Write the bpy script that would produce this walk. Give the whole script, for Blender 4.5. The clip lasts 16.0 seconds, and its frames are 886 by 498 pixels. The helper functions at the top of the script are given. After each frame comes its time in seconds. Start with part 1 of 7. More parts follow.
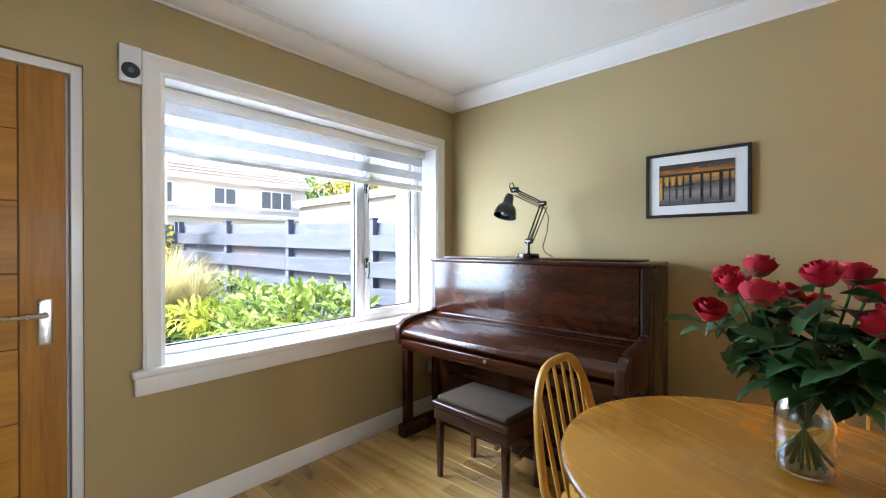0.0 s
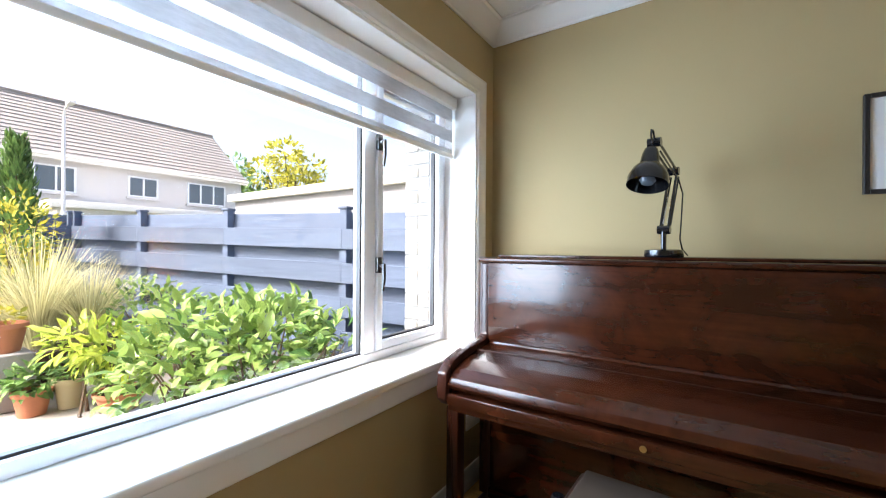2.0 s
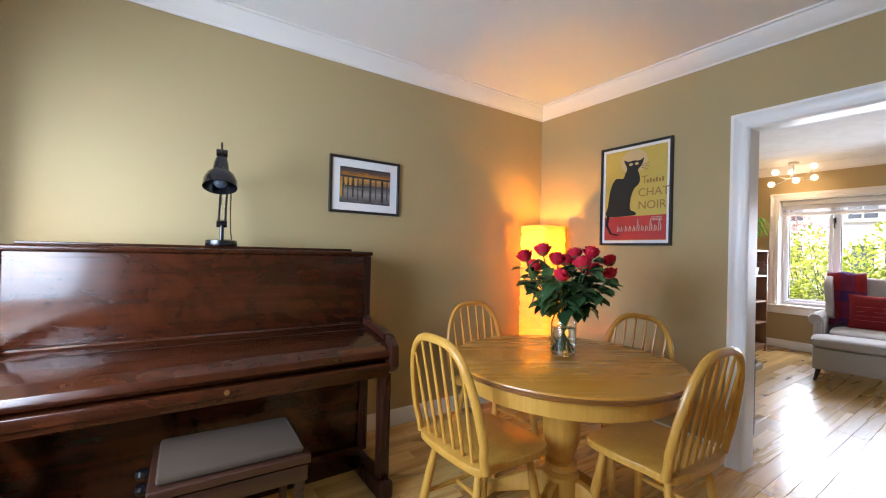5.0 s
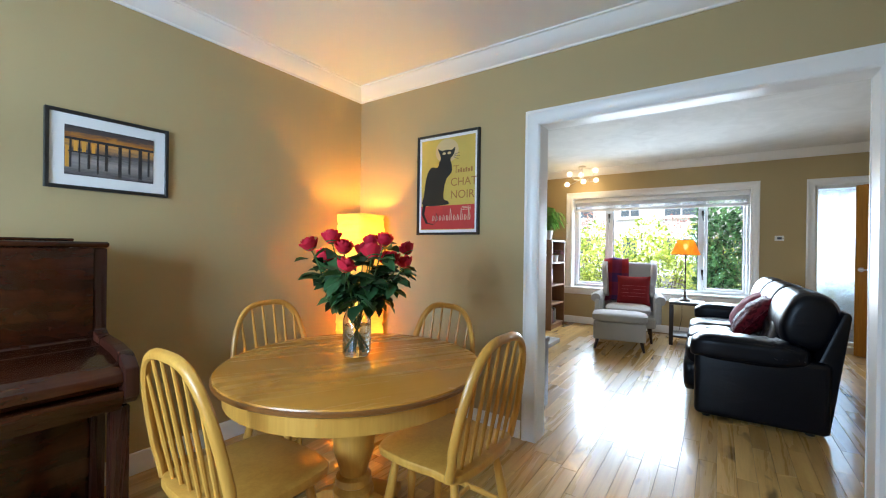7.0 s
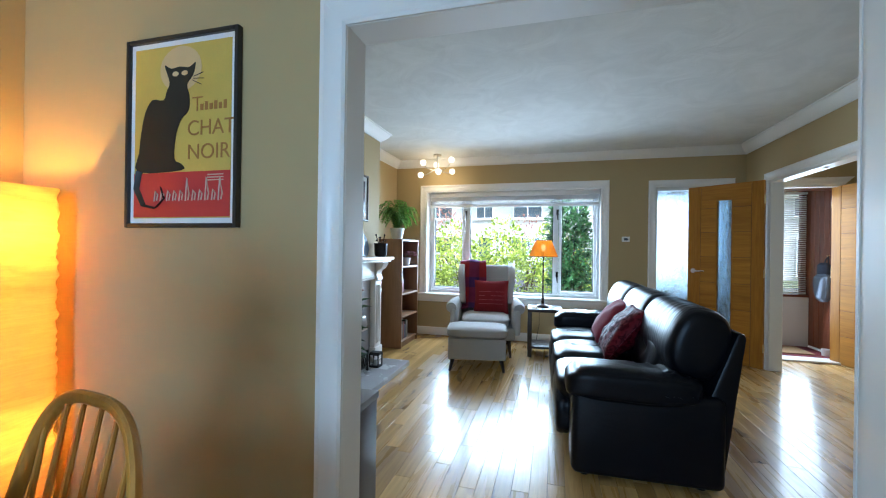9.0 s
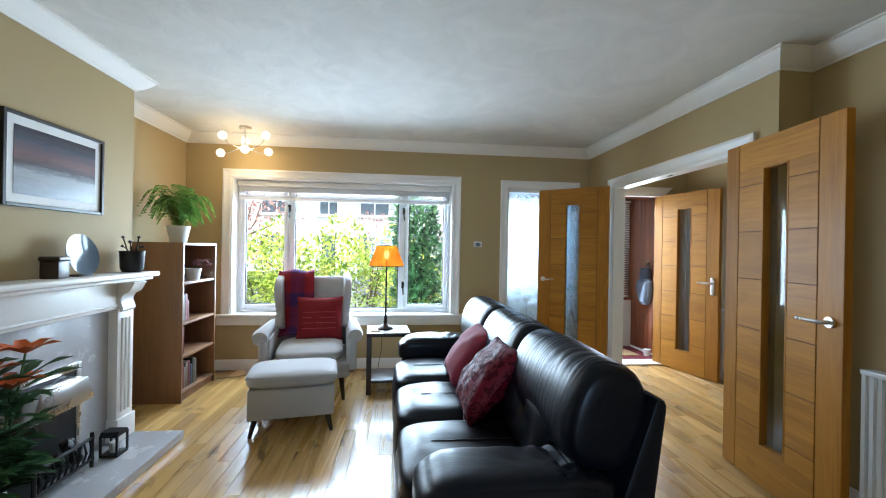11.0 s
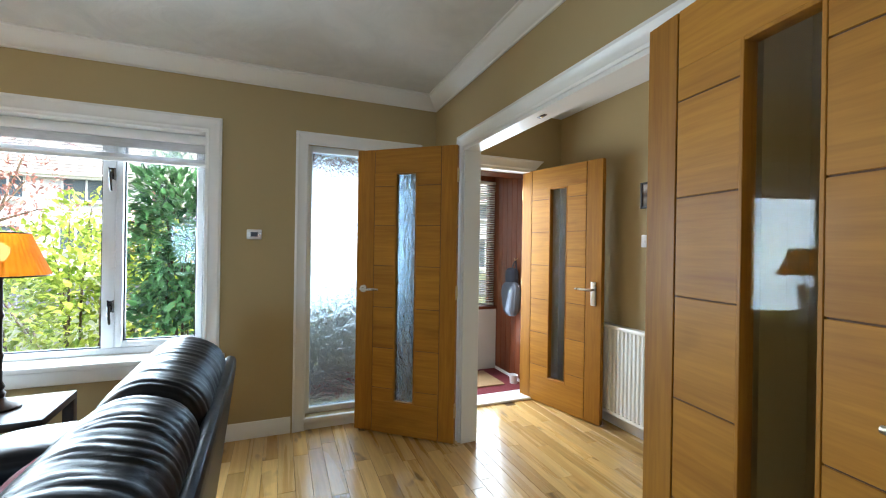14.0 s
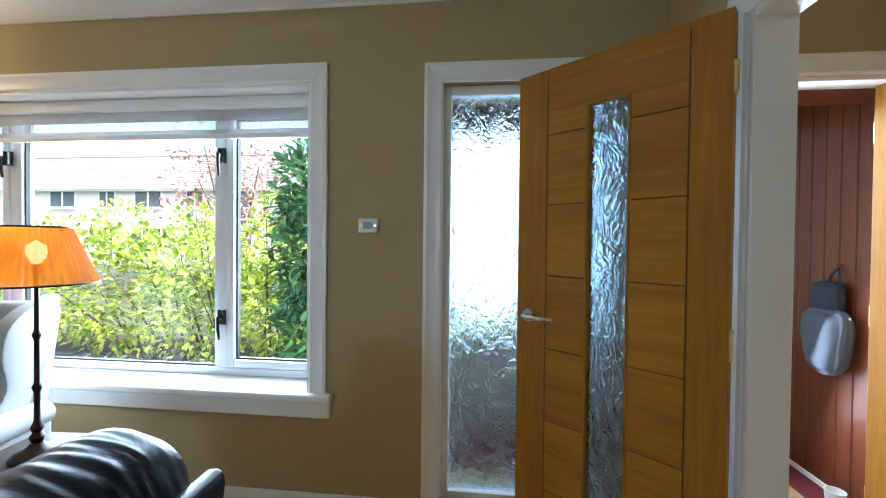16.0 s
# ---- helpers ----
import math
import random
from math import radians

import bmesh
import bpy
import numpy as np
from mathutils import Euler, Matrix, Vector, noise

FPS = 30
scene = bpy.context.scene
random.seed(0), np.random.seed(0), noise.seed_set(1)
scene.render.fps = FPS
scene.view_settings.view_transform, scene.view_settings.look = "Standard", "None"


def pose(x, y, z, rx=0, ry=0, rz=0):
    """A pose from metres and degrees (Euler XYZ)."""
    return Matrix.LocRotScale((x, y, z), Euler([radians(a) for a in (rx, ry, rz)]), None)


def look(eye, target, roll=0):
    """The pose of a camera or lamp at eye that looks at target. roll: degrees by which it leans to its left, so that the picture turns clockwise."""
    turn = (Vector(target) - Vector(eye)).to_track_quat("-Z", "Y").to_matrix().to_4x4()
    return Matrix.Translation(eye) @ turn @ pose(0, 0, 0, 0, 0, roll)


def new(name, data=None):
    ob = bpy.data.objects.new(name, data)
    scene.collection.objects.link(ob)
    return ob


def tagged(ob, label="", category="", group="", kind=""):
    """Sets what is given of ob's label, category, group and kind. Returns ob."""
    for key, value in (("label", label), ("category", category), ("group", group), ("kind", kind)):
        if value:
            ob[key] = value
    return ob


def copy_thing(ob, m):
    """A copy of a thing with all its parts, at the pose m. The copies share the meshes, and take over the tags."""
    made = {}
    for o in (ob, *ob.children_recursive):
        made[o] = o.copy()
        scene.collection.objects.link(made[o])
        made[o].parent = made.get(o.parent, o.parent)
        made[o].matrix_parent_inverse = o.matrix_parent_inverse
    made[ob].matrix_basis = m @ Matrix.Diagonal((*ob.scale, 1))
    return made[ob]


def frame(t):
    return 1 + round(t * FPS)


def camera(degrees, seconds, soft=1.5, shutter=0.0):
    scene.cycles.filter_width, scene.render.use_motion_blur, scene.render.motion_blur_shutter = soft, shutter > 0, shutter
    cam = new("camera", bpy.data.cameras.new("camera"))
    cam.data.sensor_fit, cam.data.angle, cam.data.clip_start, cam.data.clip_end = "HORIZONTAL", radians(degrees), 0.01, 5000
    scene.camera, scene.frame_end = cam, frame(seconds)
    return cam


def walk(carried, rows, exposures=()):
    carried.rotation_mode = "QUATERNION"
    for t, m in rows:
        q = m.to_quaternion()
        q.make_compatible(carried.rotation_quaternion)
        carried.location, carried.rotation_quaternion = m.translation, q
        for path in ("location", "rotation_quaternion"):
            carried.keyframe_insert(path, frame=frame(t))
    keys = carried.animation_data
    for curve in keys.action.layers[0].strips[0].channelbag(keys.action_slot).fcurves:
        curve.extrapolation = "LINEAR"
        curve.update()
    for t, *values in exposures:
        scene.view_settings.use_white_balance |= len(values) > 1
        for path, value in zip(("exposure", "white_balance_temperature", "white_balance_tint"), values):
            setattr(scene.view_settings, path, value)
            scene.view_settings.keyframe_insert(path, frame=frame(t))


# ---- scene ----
cam = camera(95.6, 16.0, soft=1.1)
PATH = [
    (0, (0.076, -0.047, 1.276), (-1.264, 1.437, 1.266), 0.0),
    (0.5, (-0.236, 0.123, 1.28), (-1.598, 1.588, 1.276), -0.0),
    (1, (-0.538, 0.245, 1.279), (-1.921, 1.689, 1.265), -0.1),
    (1.5, (-0.86, 0.318, 1.259), (-2.172, 1.828, 1.263), 0.1),
    (2, (-1.059, 0.426, 1.232), (-2.176, 2.085, 1.233), 0.4),
    (2.5, (-1.183, 0.456, 1.251), (-1.905, 2.321, 1.238), 0.4),
    (3, (-1.305, 0.378, 1.264), (-1.512, 2.367, 1.263), 0.8),
    (3.5, (-1.401, 0.219, 1.265), (-1.136, 2.202, 1.284), 1.0),
    (4, (-1.461, 0.106, 1.253), (-0.79, 1.99, 1.257), 1.0),
    (4.5, (-1.439, 0.031, 1.212), (-0.511, 1.802, 1.217), 0.8),
    (4.7, (-1.433, 0.009, 1.209), (-0.423, 1.735, 1.218), 1.1),
    (6.8, (-1.133, 0.017, 1.197), (0.477, 1.204, 1.19), 0.9),
    (7, (-1.069, 0.008, 1.189), (0.577, 1.143, 1.185), 0.8),
    (7.5, (-0.849, 0.031, 1.174), (0.89, 1.019, 1.171), 0.8),
    (8, (-0.595, 0.083, 1.181), (1.214, 0.935, 1.18), 0.8),
    (8.5, (-0.256, 0.184, 1.21), (1.618, 0.883, 1.205), 0.8),
    (9, (0.101, 0.254, 1.218), (2.029, 0.787, 1.219), 0.8),
    (9.5, (0.421, 0.298, 1.241), (2.388, 0.659, 1.245), 0.8),
    (9.7, (0.536, 0.338, 1.258), (2.516, 0.621, 1.266), 0.8),
    (11.8, (1.422, 0.15, 1.325), (3.373, -0.289, 1.319), 0.9),
    (12, (1.487, 0.126, 1.312), (3.428, -0.357, 1.308), 0.8),
    (12.5, (1.717, -0.062, 1.288), (3.636, -0.626, 1.283), 0.8),
    (13, (1.986, -0.306, 1.294), (3.873, -0.968, 1.287), 0.9),
    (13.5, (2.298, -0.546, 1.295), (4.154, -1.291, 1.299), 0.8),
    (14, (2.604, -0.785, 1.298), (4.459, -1.531, 1.297), 0.9),
    (14.5, (2.894, -0.983, 1.308), (4.785, -1.634, 1.303), 0.8),
    (15, (3.179, -1.137, 1.304), (5.132, -1.569, 1.3), 0.9),
    (15.5, (3.496, -1.192, 1.285), (5.493, -1.303, 1.277), 0.8),
    (16, (3.787, -1.15, 1.299), (5.776, -0.94, 1.269), 0.6),
]
walk(cam, [(t, look(eye, target, roll)) for t, eye, target, roll in PATH], [(0, 2.5, 6500, 18), (1.0, 2.46, 6400, 18), (1.6, 2.12, 6100, 18), (2, 2.1, 6500, 19), (3.0, 2.04, 7800, 28), (3.5, 1.94, 8200, 36), (4.0, 2.02, 8100, 36), (4.5, 2.2, 7100, 30), (7, 2.46, 6000, 11), (8.5, 2.14, 5400, 7), (9, 2.16, 5300, 6), (9.5, 2.45, 5300, 9), (12.5, 2.48, 6000, 8), (14, 2.50, 6000, 9), (15.4, 2.46, 5500, 7), (16, 2.32, 5600, 8)])

# ---- world, sun, large lights ----
world = bpy.data.worlds.new("sky")
scene.world = world
world.use_nodes = True
sky = world.node_tree.nodes.new("ShaderNodeTexSky")
sky.sky_type = "NISHITA"
sky.sun_disc = False
sky.sun_elevation, sky.sun_rotation = radians(42), radians(200)
sky.air_density, sky.dust_density, sky.ozone_density = 1.0, 6.0, 0.6
world.node_tree.nodes["Background"].inputs[1].default_value = 0.15
world.node_tree.links.new(sky.outputs[0], world.node_tree.nodes["Background"].inputs[0])
sun = new("sun", bpy.data.lights.new("sun", "SUN"))
sun.data.energy, sun.data.angle, sun.data.color = 2.3, radians(14), (1.0, 0.95, 0.88)
sun.matrix_world = look((0, 0, 20), (20 * math.sin(radians(20)) / math.tan(radians(42)), 20 * math.cos(radians(20)) / math.tan(radians(42)), 0))


def window_light(name, eye, target, w, h, power, colour, spread=180):
    lamp = new(name, bpy.data.lights.new(name, "AREA"))
    lamp.data.shape, lamp.data.size, lamp.data.size_y = "RECTANGLE", w, h
    lamp.data.energy, lamp.data.color = power, colour
    lamp.data.spread = radians(spread)
    lamp.matrix_world = look(eye, target)
    return lamp


window_light("window_light_rear", (-2.78, 1.10, 1.38), (-1.2, 2.05, 1.12), 1.75, 1.1, 30, (0.54, 0.76, 1.0))
window_light("window_light_front", (6.00, 0.84, 1.28), (0, 0.84, -0.4), 2.25, 1.2, 29, (0.76, 0.89, 1.0), 140)
window_light("window_light_sidelight", (6.49, -1.45, 1.36), (4.6, -1.8, 0.6), 1.2, 1.25, 4.8, (0.76, 0.89, 1.0))
window_light("window_light_porch", (5.96, -2.46, 1.12), (4.4, -2.40, 0.62), 0.74, 1.6, 7.5, (0.82, 0.92, 1.0))


# ---- mesh tools ----
def finish(bm, angle=35):
    bm.normal_update()
    lim = radians(angle)
    for f in bm.faces:
        f.smooth = True
    for e in bm.edges:
        if len(e.link_faces) == 2:
            e.smooth = e.calc_face_angle(0) < lim
        else:
            e.smooth = False


def part(name, bm, material, parent=None, label="", angle=35):
    finish(bm, angle)
    me = bpy.data.meshes.new(name)
    bm.to_mesh(me)
    bm.free()
    for m in material if isinstance(material, (list, tuple)) else (material,):
        me.materials.append(m)
    ob = new(name, me)
    if parent is not None:
        ob.parent = parent
    if label:
        ob["label"] = label
    return ob


def thing(name, m, label, category, group=""):
    ob = new(name)
    ob.empty_display_size = 0.1
    ob.matrix_world = m
    return tagged(ob, label, category, group)


def setting(name, bm, material, label="", category=""):
    return tagged(part(name, bm, material), label, category, kind="structure")


def fresh():
    return bmesh.new()


def absorb(bm, other):
    me = bpy.data.meshes.new("tmp")
    other.to_mesh(me)
    other.free()
    bm.from_mesh(me)
    bpy.data.meshes.remove(me)
    return bm


def box(x0, x1, y0, y1, z0, z1, bevel=0.0, segs=2, bm=None, m=None):
    b = bmesh.new()
    bmesh.ops.create_cube(b, size=1)
    for v in b.verts:
        v.co = Vector(((x0 + x1) / 2 + v.co.x * (x1 - x0), (y0 + y1) / 2 + v.co.y * (y1 - y0), (z0 + z1) / 2 + v.co.z * (z1 - z0)))
    if bevel > 0:
        bmesh.ops.bevel(b, geom=list(b.edges), offset=bevel, segments=segs, profile=0.5, affect="EDGES")
    if m is not None:
        b.transform(m)
    return absorb(bm, b) if bm is not None else b


def rod(p, q, r0, r1=None, n=12, bm=None):
    r1 = r0 if r1 is None else r1
    p, q = Vector(p), Vector(q)
    b = bmesh.new()
    bmesh.ops.create_cone(b, cap_ends=True, segments=n, radius1=r0, radius2=r1, depth=(q - p).length)
    b.transform(Matrix.Translation((p + q) / 2) @ (q - p).to_track_quat("Z", "Y").to_matrix().to_4x4())
    return absorb(bm, b) if bm is not None else b


def lathe(profile, n=24, at=(0, 0, 0), bm=None):
    b = bm if bm is not None else bmesh.new()
    rings = []
    for r, z in profile:
        if r < 1e-5:
            rings.append([b.verts.new((at[0], at[1], at[2] + z))])
        else:
            rings.append([b.verts.new((at[0] + r * math.cos(2 * math.pi * k / n), at[1] + r * math.sin(2 * math.pi * k / n), at[2] + z)) for k in range(n)])
    for a, c in zip(rings, rings[1:]):
        for k in range(n):
            j = (k + 1) % n
            if len(a) == 1 and len(c) > 1:
                b.faces.new((a[0], c[k], c[j]))
            elif len(c) == 1 and len(a) > 1:
                b.faces.new((a[k], a[j], c[0]))
            elif len(a) > 1:
                b.faces.new((a[k], a[j], c[j], c[k]))
    return b


def tube(points, r, n=8, bm=None, closed=False, flat=1.0):
    """A round bar along points; r may be a list; flat squeezes it across its second axis."""
    b = bm if bm is not None else bmesh.new()
    pts = [Vector(p) for p in points]
    rs = r if isinstance(r, (list, tuple)) else [r] * len(pts)
    rings, up = [], None
    for i, p in enumerate(pts):
        a = pts[i - 1] if i > 0 or closed else p
        c = pts[(i + 1) % len(pts)] if i < len(pts) - 1 or closed else p
        d = (c - a).normalized()
        if up is None:
            up = d.orthogonal().normalized()
        up = (up - d * up.dot(d)).normalized()
        side = d.cross(up)
        rings.append([b.verts.new(p + (up * math.cos(2 * math.pi * k / n) + side * flat * math.sin(2 * math.pi * k / n)) * rs[i]) for k in range(n)])
    pairs = list(zip(rings, rings[1:])) + ([(rings[-1], rings[0])] if closed else [])
    for a, c in pairs:
        for k in range(n):
            j = (k + 1) % n
            b.faces.new((a[k], a[j], c[j], c[k]))
    if not closed:
        b.faces.new(list(reversed(rings[0])))
        b.faces.new(rings[-1])
    return b


def prism(outline, length, m=None, bm=None, bevel=0.0):
    """An outline in the plane (u, v) pushed along w by length; m carries (u, v, w) to its place."""
    b = bmesh.new()
    lo = [b.verts.new((u, v, 0)) for u, v in outline]
    hi = [b.verts.new((u, v, length)) for u, v in outline]
    b.faces.new(list(reversed(lo)))
    b.faces.new(hi)
    for i in range(len(lo)):
        j = (i + 1) % len(lo)
        b.faces.new((lo[i], lo[j], hi[j], hi[i]))
    bmesh.ops.recalc_face_normals(b, faces=list(b.faces))
    if bevel:
        bmesh.ops.bevel(b, geom=list(b.edges), offset=bevel, segments=2, profile=0.5, affect="EDGES")
    if m is not None:
        b.transform(m)
        if m.to_3x3().determinant() < 0:
            bmesh.ops.reverse_faces(b, faces=list(b.faces))
    return absorb(bm, b) if bm is not None else b


def axes(o, u, v, w):
    """A matrix that carries u, v, w to these directions from o."""
    m = Matrix((u, v, w)).transposed().to_4x4()
    m.translation = o
    return m


def cushion(w, d, h, puff=0.3, n=10, m=None, bm=None, wrinkle=0.0, seed=0):
    """A soft pad of w x d x h, resting on z = 0."""
    b = bmesh.new()
    bmesh.ops.create_cube(b, size=2)
    bmesh.ops.subdivide_edges(b, edges=list(b.edges), cuts=n, use_grid_fill=True)
    for v in b.verts:
        x, y, z = v.co
        s = (1 - abs(x) ** 4) * (1 - abs(y) ** 4)
        k = 1 - puff + puff * max(s, 0) ** 0.5
        q = Vector((x, y, z))
        e = 5
        L = (abs(x) ** e + abs(y) ** e + abs(z) ** e) ** (1 / e)
        q = q / L
        zz = q.z * k
        wob = wrinkle * noise.noise(Vector((q.x * 3 + seed, q.y * 3, q.z * 3))) if wrinkle else 0
        v.co = Vector((q.x * w / 2 * (1 + wob * 0.3), q.y * d / 2 * (1 + wob * 0.3), h / 2 + (zz + wob) * h / 2))
    if m is not None:
        b.transform(m)
    return absorb(bm, b) if bm is not None else b


def pillow(w, d, h, n=18, crumple=0.0, seed=0):
    """A square filled cover about the origin, thick in the middle, its corners drawn out."""
    b = bmesh.new()
    sheets = []
    for s in (-1, 1):
        grid = []
        for i in range(n + 1):
            row = []
            for j in range(n + 1):
                u, v = 2 * i / n - 1, 2 * j / n - 1
                rim = max(0.0, (1 - abs(u) ** 2.6) * (1 - abs(v) ** 2.6)) ** 0.5
                x = u * w / 2 * (1 - 0.07 * (1 - v * v))
                y = v * d / 2 * (1 - 0.07 * (1 - u * u))
                dent = crumple * noise.noise(Vector((u * 2.2 + seed, v * 2.2, s * 3))) * rim
                row.append(b.verts.new((x, y, s * (0.004 + h / 2 * rim) + dent)))
            grid.append(row)
        for i in range(n):
            for j in range(n):
                f = (grid[i][j], grid[i + 1][j], grid[i + 1][j + 1], grid[i][j + 1])
                b.faces.new(f if s > 0 else tuple(reversed(f)))
        sheets.append([grid[i][0] for i in range(n)] + [grid[n][j] for j in range(n)] + [grid[i][n] for i in range(n, 0, -1)] + [grid[0][j] for j in range(n, 0, -1)])
    for k in range(4 * n):
        j = (k + 1) % (4 * n)
        b.faces.new((sheets[0][k], sheets[0][j], sheets[1][j], sheets[1][k]))
    bmesh.ops.recalc_face_normals(b, faces=list(b.faces))
    return b


def slab_with_holes(u0, u1, z0, z1, t0, t1, holes, axis):
    """A wall along axis 'x' or 'y' between u0, u1 and z0, z1, from t0 to t1 thick, with holes (ua, ub, za, zb)."""
    us = sorted({u0, u1, *[h[0] for h in holes], *[h[1] for h in holes]})
    zs = sorted({z0, z1, *[h[2] for h in holes], *[h[3] for h in holes]})
    us = [u for u in us if u0 <= u <= u1]
    zs = [z for z in zs if z0 <= z <= z1]
    solid = {}
    for i in range(len(us) - 1):
        for j in range(len(zs) - 1):
            cu, cz = (us[i] + us[i + 1]) / 2, (zs[j] + zs[j + 1]) / 2
            solid[i, j] = not any(h[0] < cu < h[1] and h[2] < cz < h[3] for h in holes)
    b, cache = bmesh.new(), {}

    def vert(u, z, t):
        key = (u, z, t)
        if key not in cache:
            cache[key] = b.verts.new((u, t, z) if axis == "x" else (t, u, z))
        return cache[key]

    for (i, j), s in solid.items():
        if not s:
            continue
        a, c, d, e = us[i], us[i + 1], zs[j], zs[j + 1]
        for t in (t0, t1):
            b.faces.new([vert(a, d, t), vert(c, d, t), vert(c, e, t), vert(a, e, t)])
        for di, dj, (p, q) in ((-1, 0, ((a, d), (a, e))), (1, 0, ((c, d), (c, e))), (0, -1, ((a, d), (c, d))), (0, 1, ((a, e), (c, e)))):
            if not solid.get((i + di, j + dj), False):
                b.faces.new([vert(*p, t0), vert(*q, t0), vert(*q, t1), vert(*p, t1)])
    bmesh.ops.recalc_face_normals(b, faces=list(b.faces))
    return b


# ---- materials ----
def node_mat(name):
    m = bpy.data.materials.new(name)
    m.use_nodes = True
    nt = m.node_tree
    return m, nt, nt.nodes["Principled BSDF"]


def mix_rgb(nt, fac, a, b, blend="MIX"):
    n = nt.nodes.new("ShaderNodeMix")
    n.data_type, n.blend_type = "RGBA", blend
    for sock, val in ((n.inputs[0], fac), (n.inputs[6], a), (n.inputs[7], b)):
        if isinstance(val, (int, float)):
            sock.default_value = val
        elif isinstance(val, tuple):
            sock.default_value = (*val, 1)
        else:
            nt.links.new(val, sock)
    return n.outputs[2]


def noise_tex(nt, scale, detail=4, rough=0.6, stretch=(1, 1, 1), space="Object", jitter=False, warp=0.0):
    tc = nt.nodes.new("ShaderNodeTexCoord")
    mp = nt.nodes.new("ShaderNodeMapping")
    mp.inputs["Scale"].default_value = stretch
    nt.links.new(tc.outputs[space], mp.inputs[0])
    if jitter:
        oi = nt.nodes.new("ShaderNodeObjectInfo")
        mul = nt.nodes.new("ShaderNodeMath")
        mul.operation = "MULTIPLY"
        mul.inputs[1].default_value = 37.0
        nt.links.new(oi.outputs["Random"], mul.inputs[0])
        nt.links.new(mul.outputs[0], mp.inputs["Location"])
    n = nt.nodes.new("ShaderNodeTexNoise")
    n.inputs["Scale"].default_value, n.inputs["Detail"].default_value, n.inputs["Roughness"].default_value = scale, detail, rough
    n.inputs["Distortion"].default_value = warp
    nt.links.new(mp.outputs[0], n.inputs["Vector"])
    return n.outputs["Fac"]


def ramp(nt, fac, *stops):
    n = nt.nodes.new("ShaderNodeValToRGB")
    el = n.color_ramp.elements
    while len(el) < len(stops):
        el.new(0.5)
    for e, (pos, col) in zip(el, stops):
        e.position = pos
        e.color = (*col, 1) if isinstance(col, tuple) else (col, col, col, 1)
    nt.links.new(fac, n.inputs[0])
    return n.outputs[0]


def bump(nt, bsdf, height, strength, distance=0.01):
    n = nt.nodes.new("ShaderNodeBump")
    n.inputs["Strength"].default_value, n.inputs["Distance"].default_value = strength, distance
    nt.links.new(height, n.inputs["Height"])
    nt.links.new(n.outputs[0], bsdf.inputs["Normal"])


def plain(name, colour, rough=0.5, metal=0.0, vary=0.12, scale=6.0, fine=180.0, relief=0.08, coat=0.0, space="Object"):
    """Paint, plaster, plastic, fabric or metal: a base colour with blotches and a fine grain."""
    m, nt, b = node_mat(name)
    big = noise_tex(nt, scale, 5, space=space)
    small = noise_tex(nt, fine, 3, space=space)
    dark = tuple(c * (1 - vary) for c in colour)
    light = tuple(min(c * (1 + vary * 0.7), 1) for c in colour)
    c = mix_rgb(nt, big, dark, light)
    c = mix_rgb(nt, 0.25, c, mix_rgb(nt, small, dark, light))
    nt.links.new(c, b.inputs["Base Color"])
    r = nt.nodes.new("ShaderNodeMapRange")
    r.inputs["To Min"].default_value, r.inputs["To Max"].default_value = max(rough - 0.07, 0.02), min(rough + 0.07, 1)
    nt.links.new(big, r.inputs[0])
    nt.links.new(r.outputs[0], b.inputs["Roughness"])
    b.inputs["Metallic"].default_value = metal
    b.inputs["Coat Weight"].default_value = coat
    b.inputs["Coat Roughness"].default_value = 0.12
    if relief:
        bump(nt, b, small, relief, 0.002)
    return m


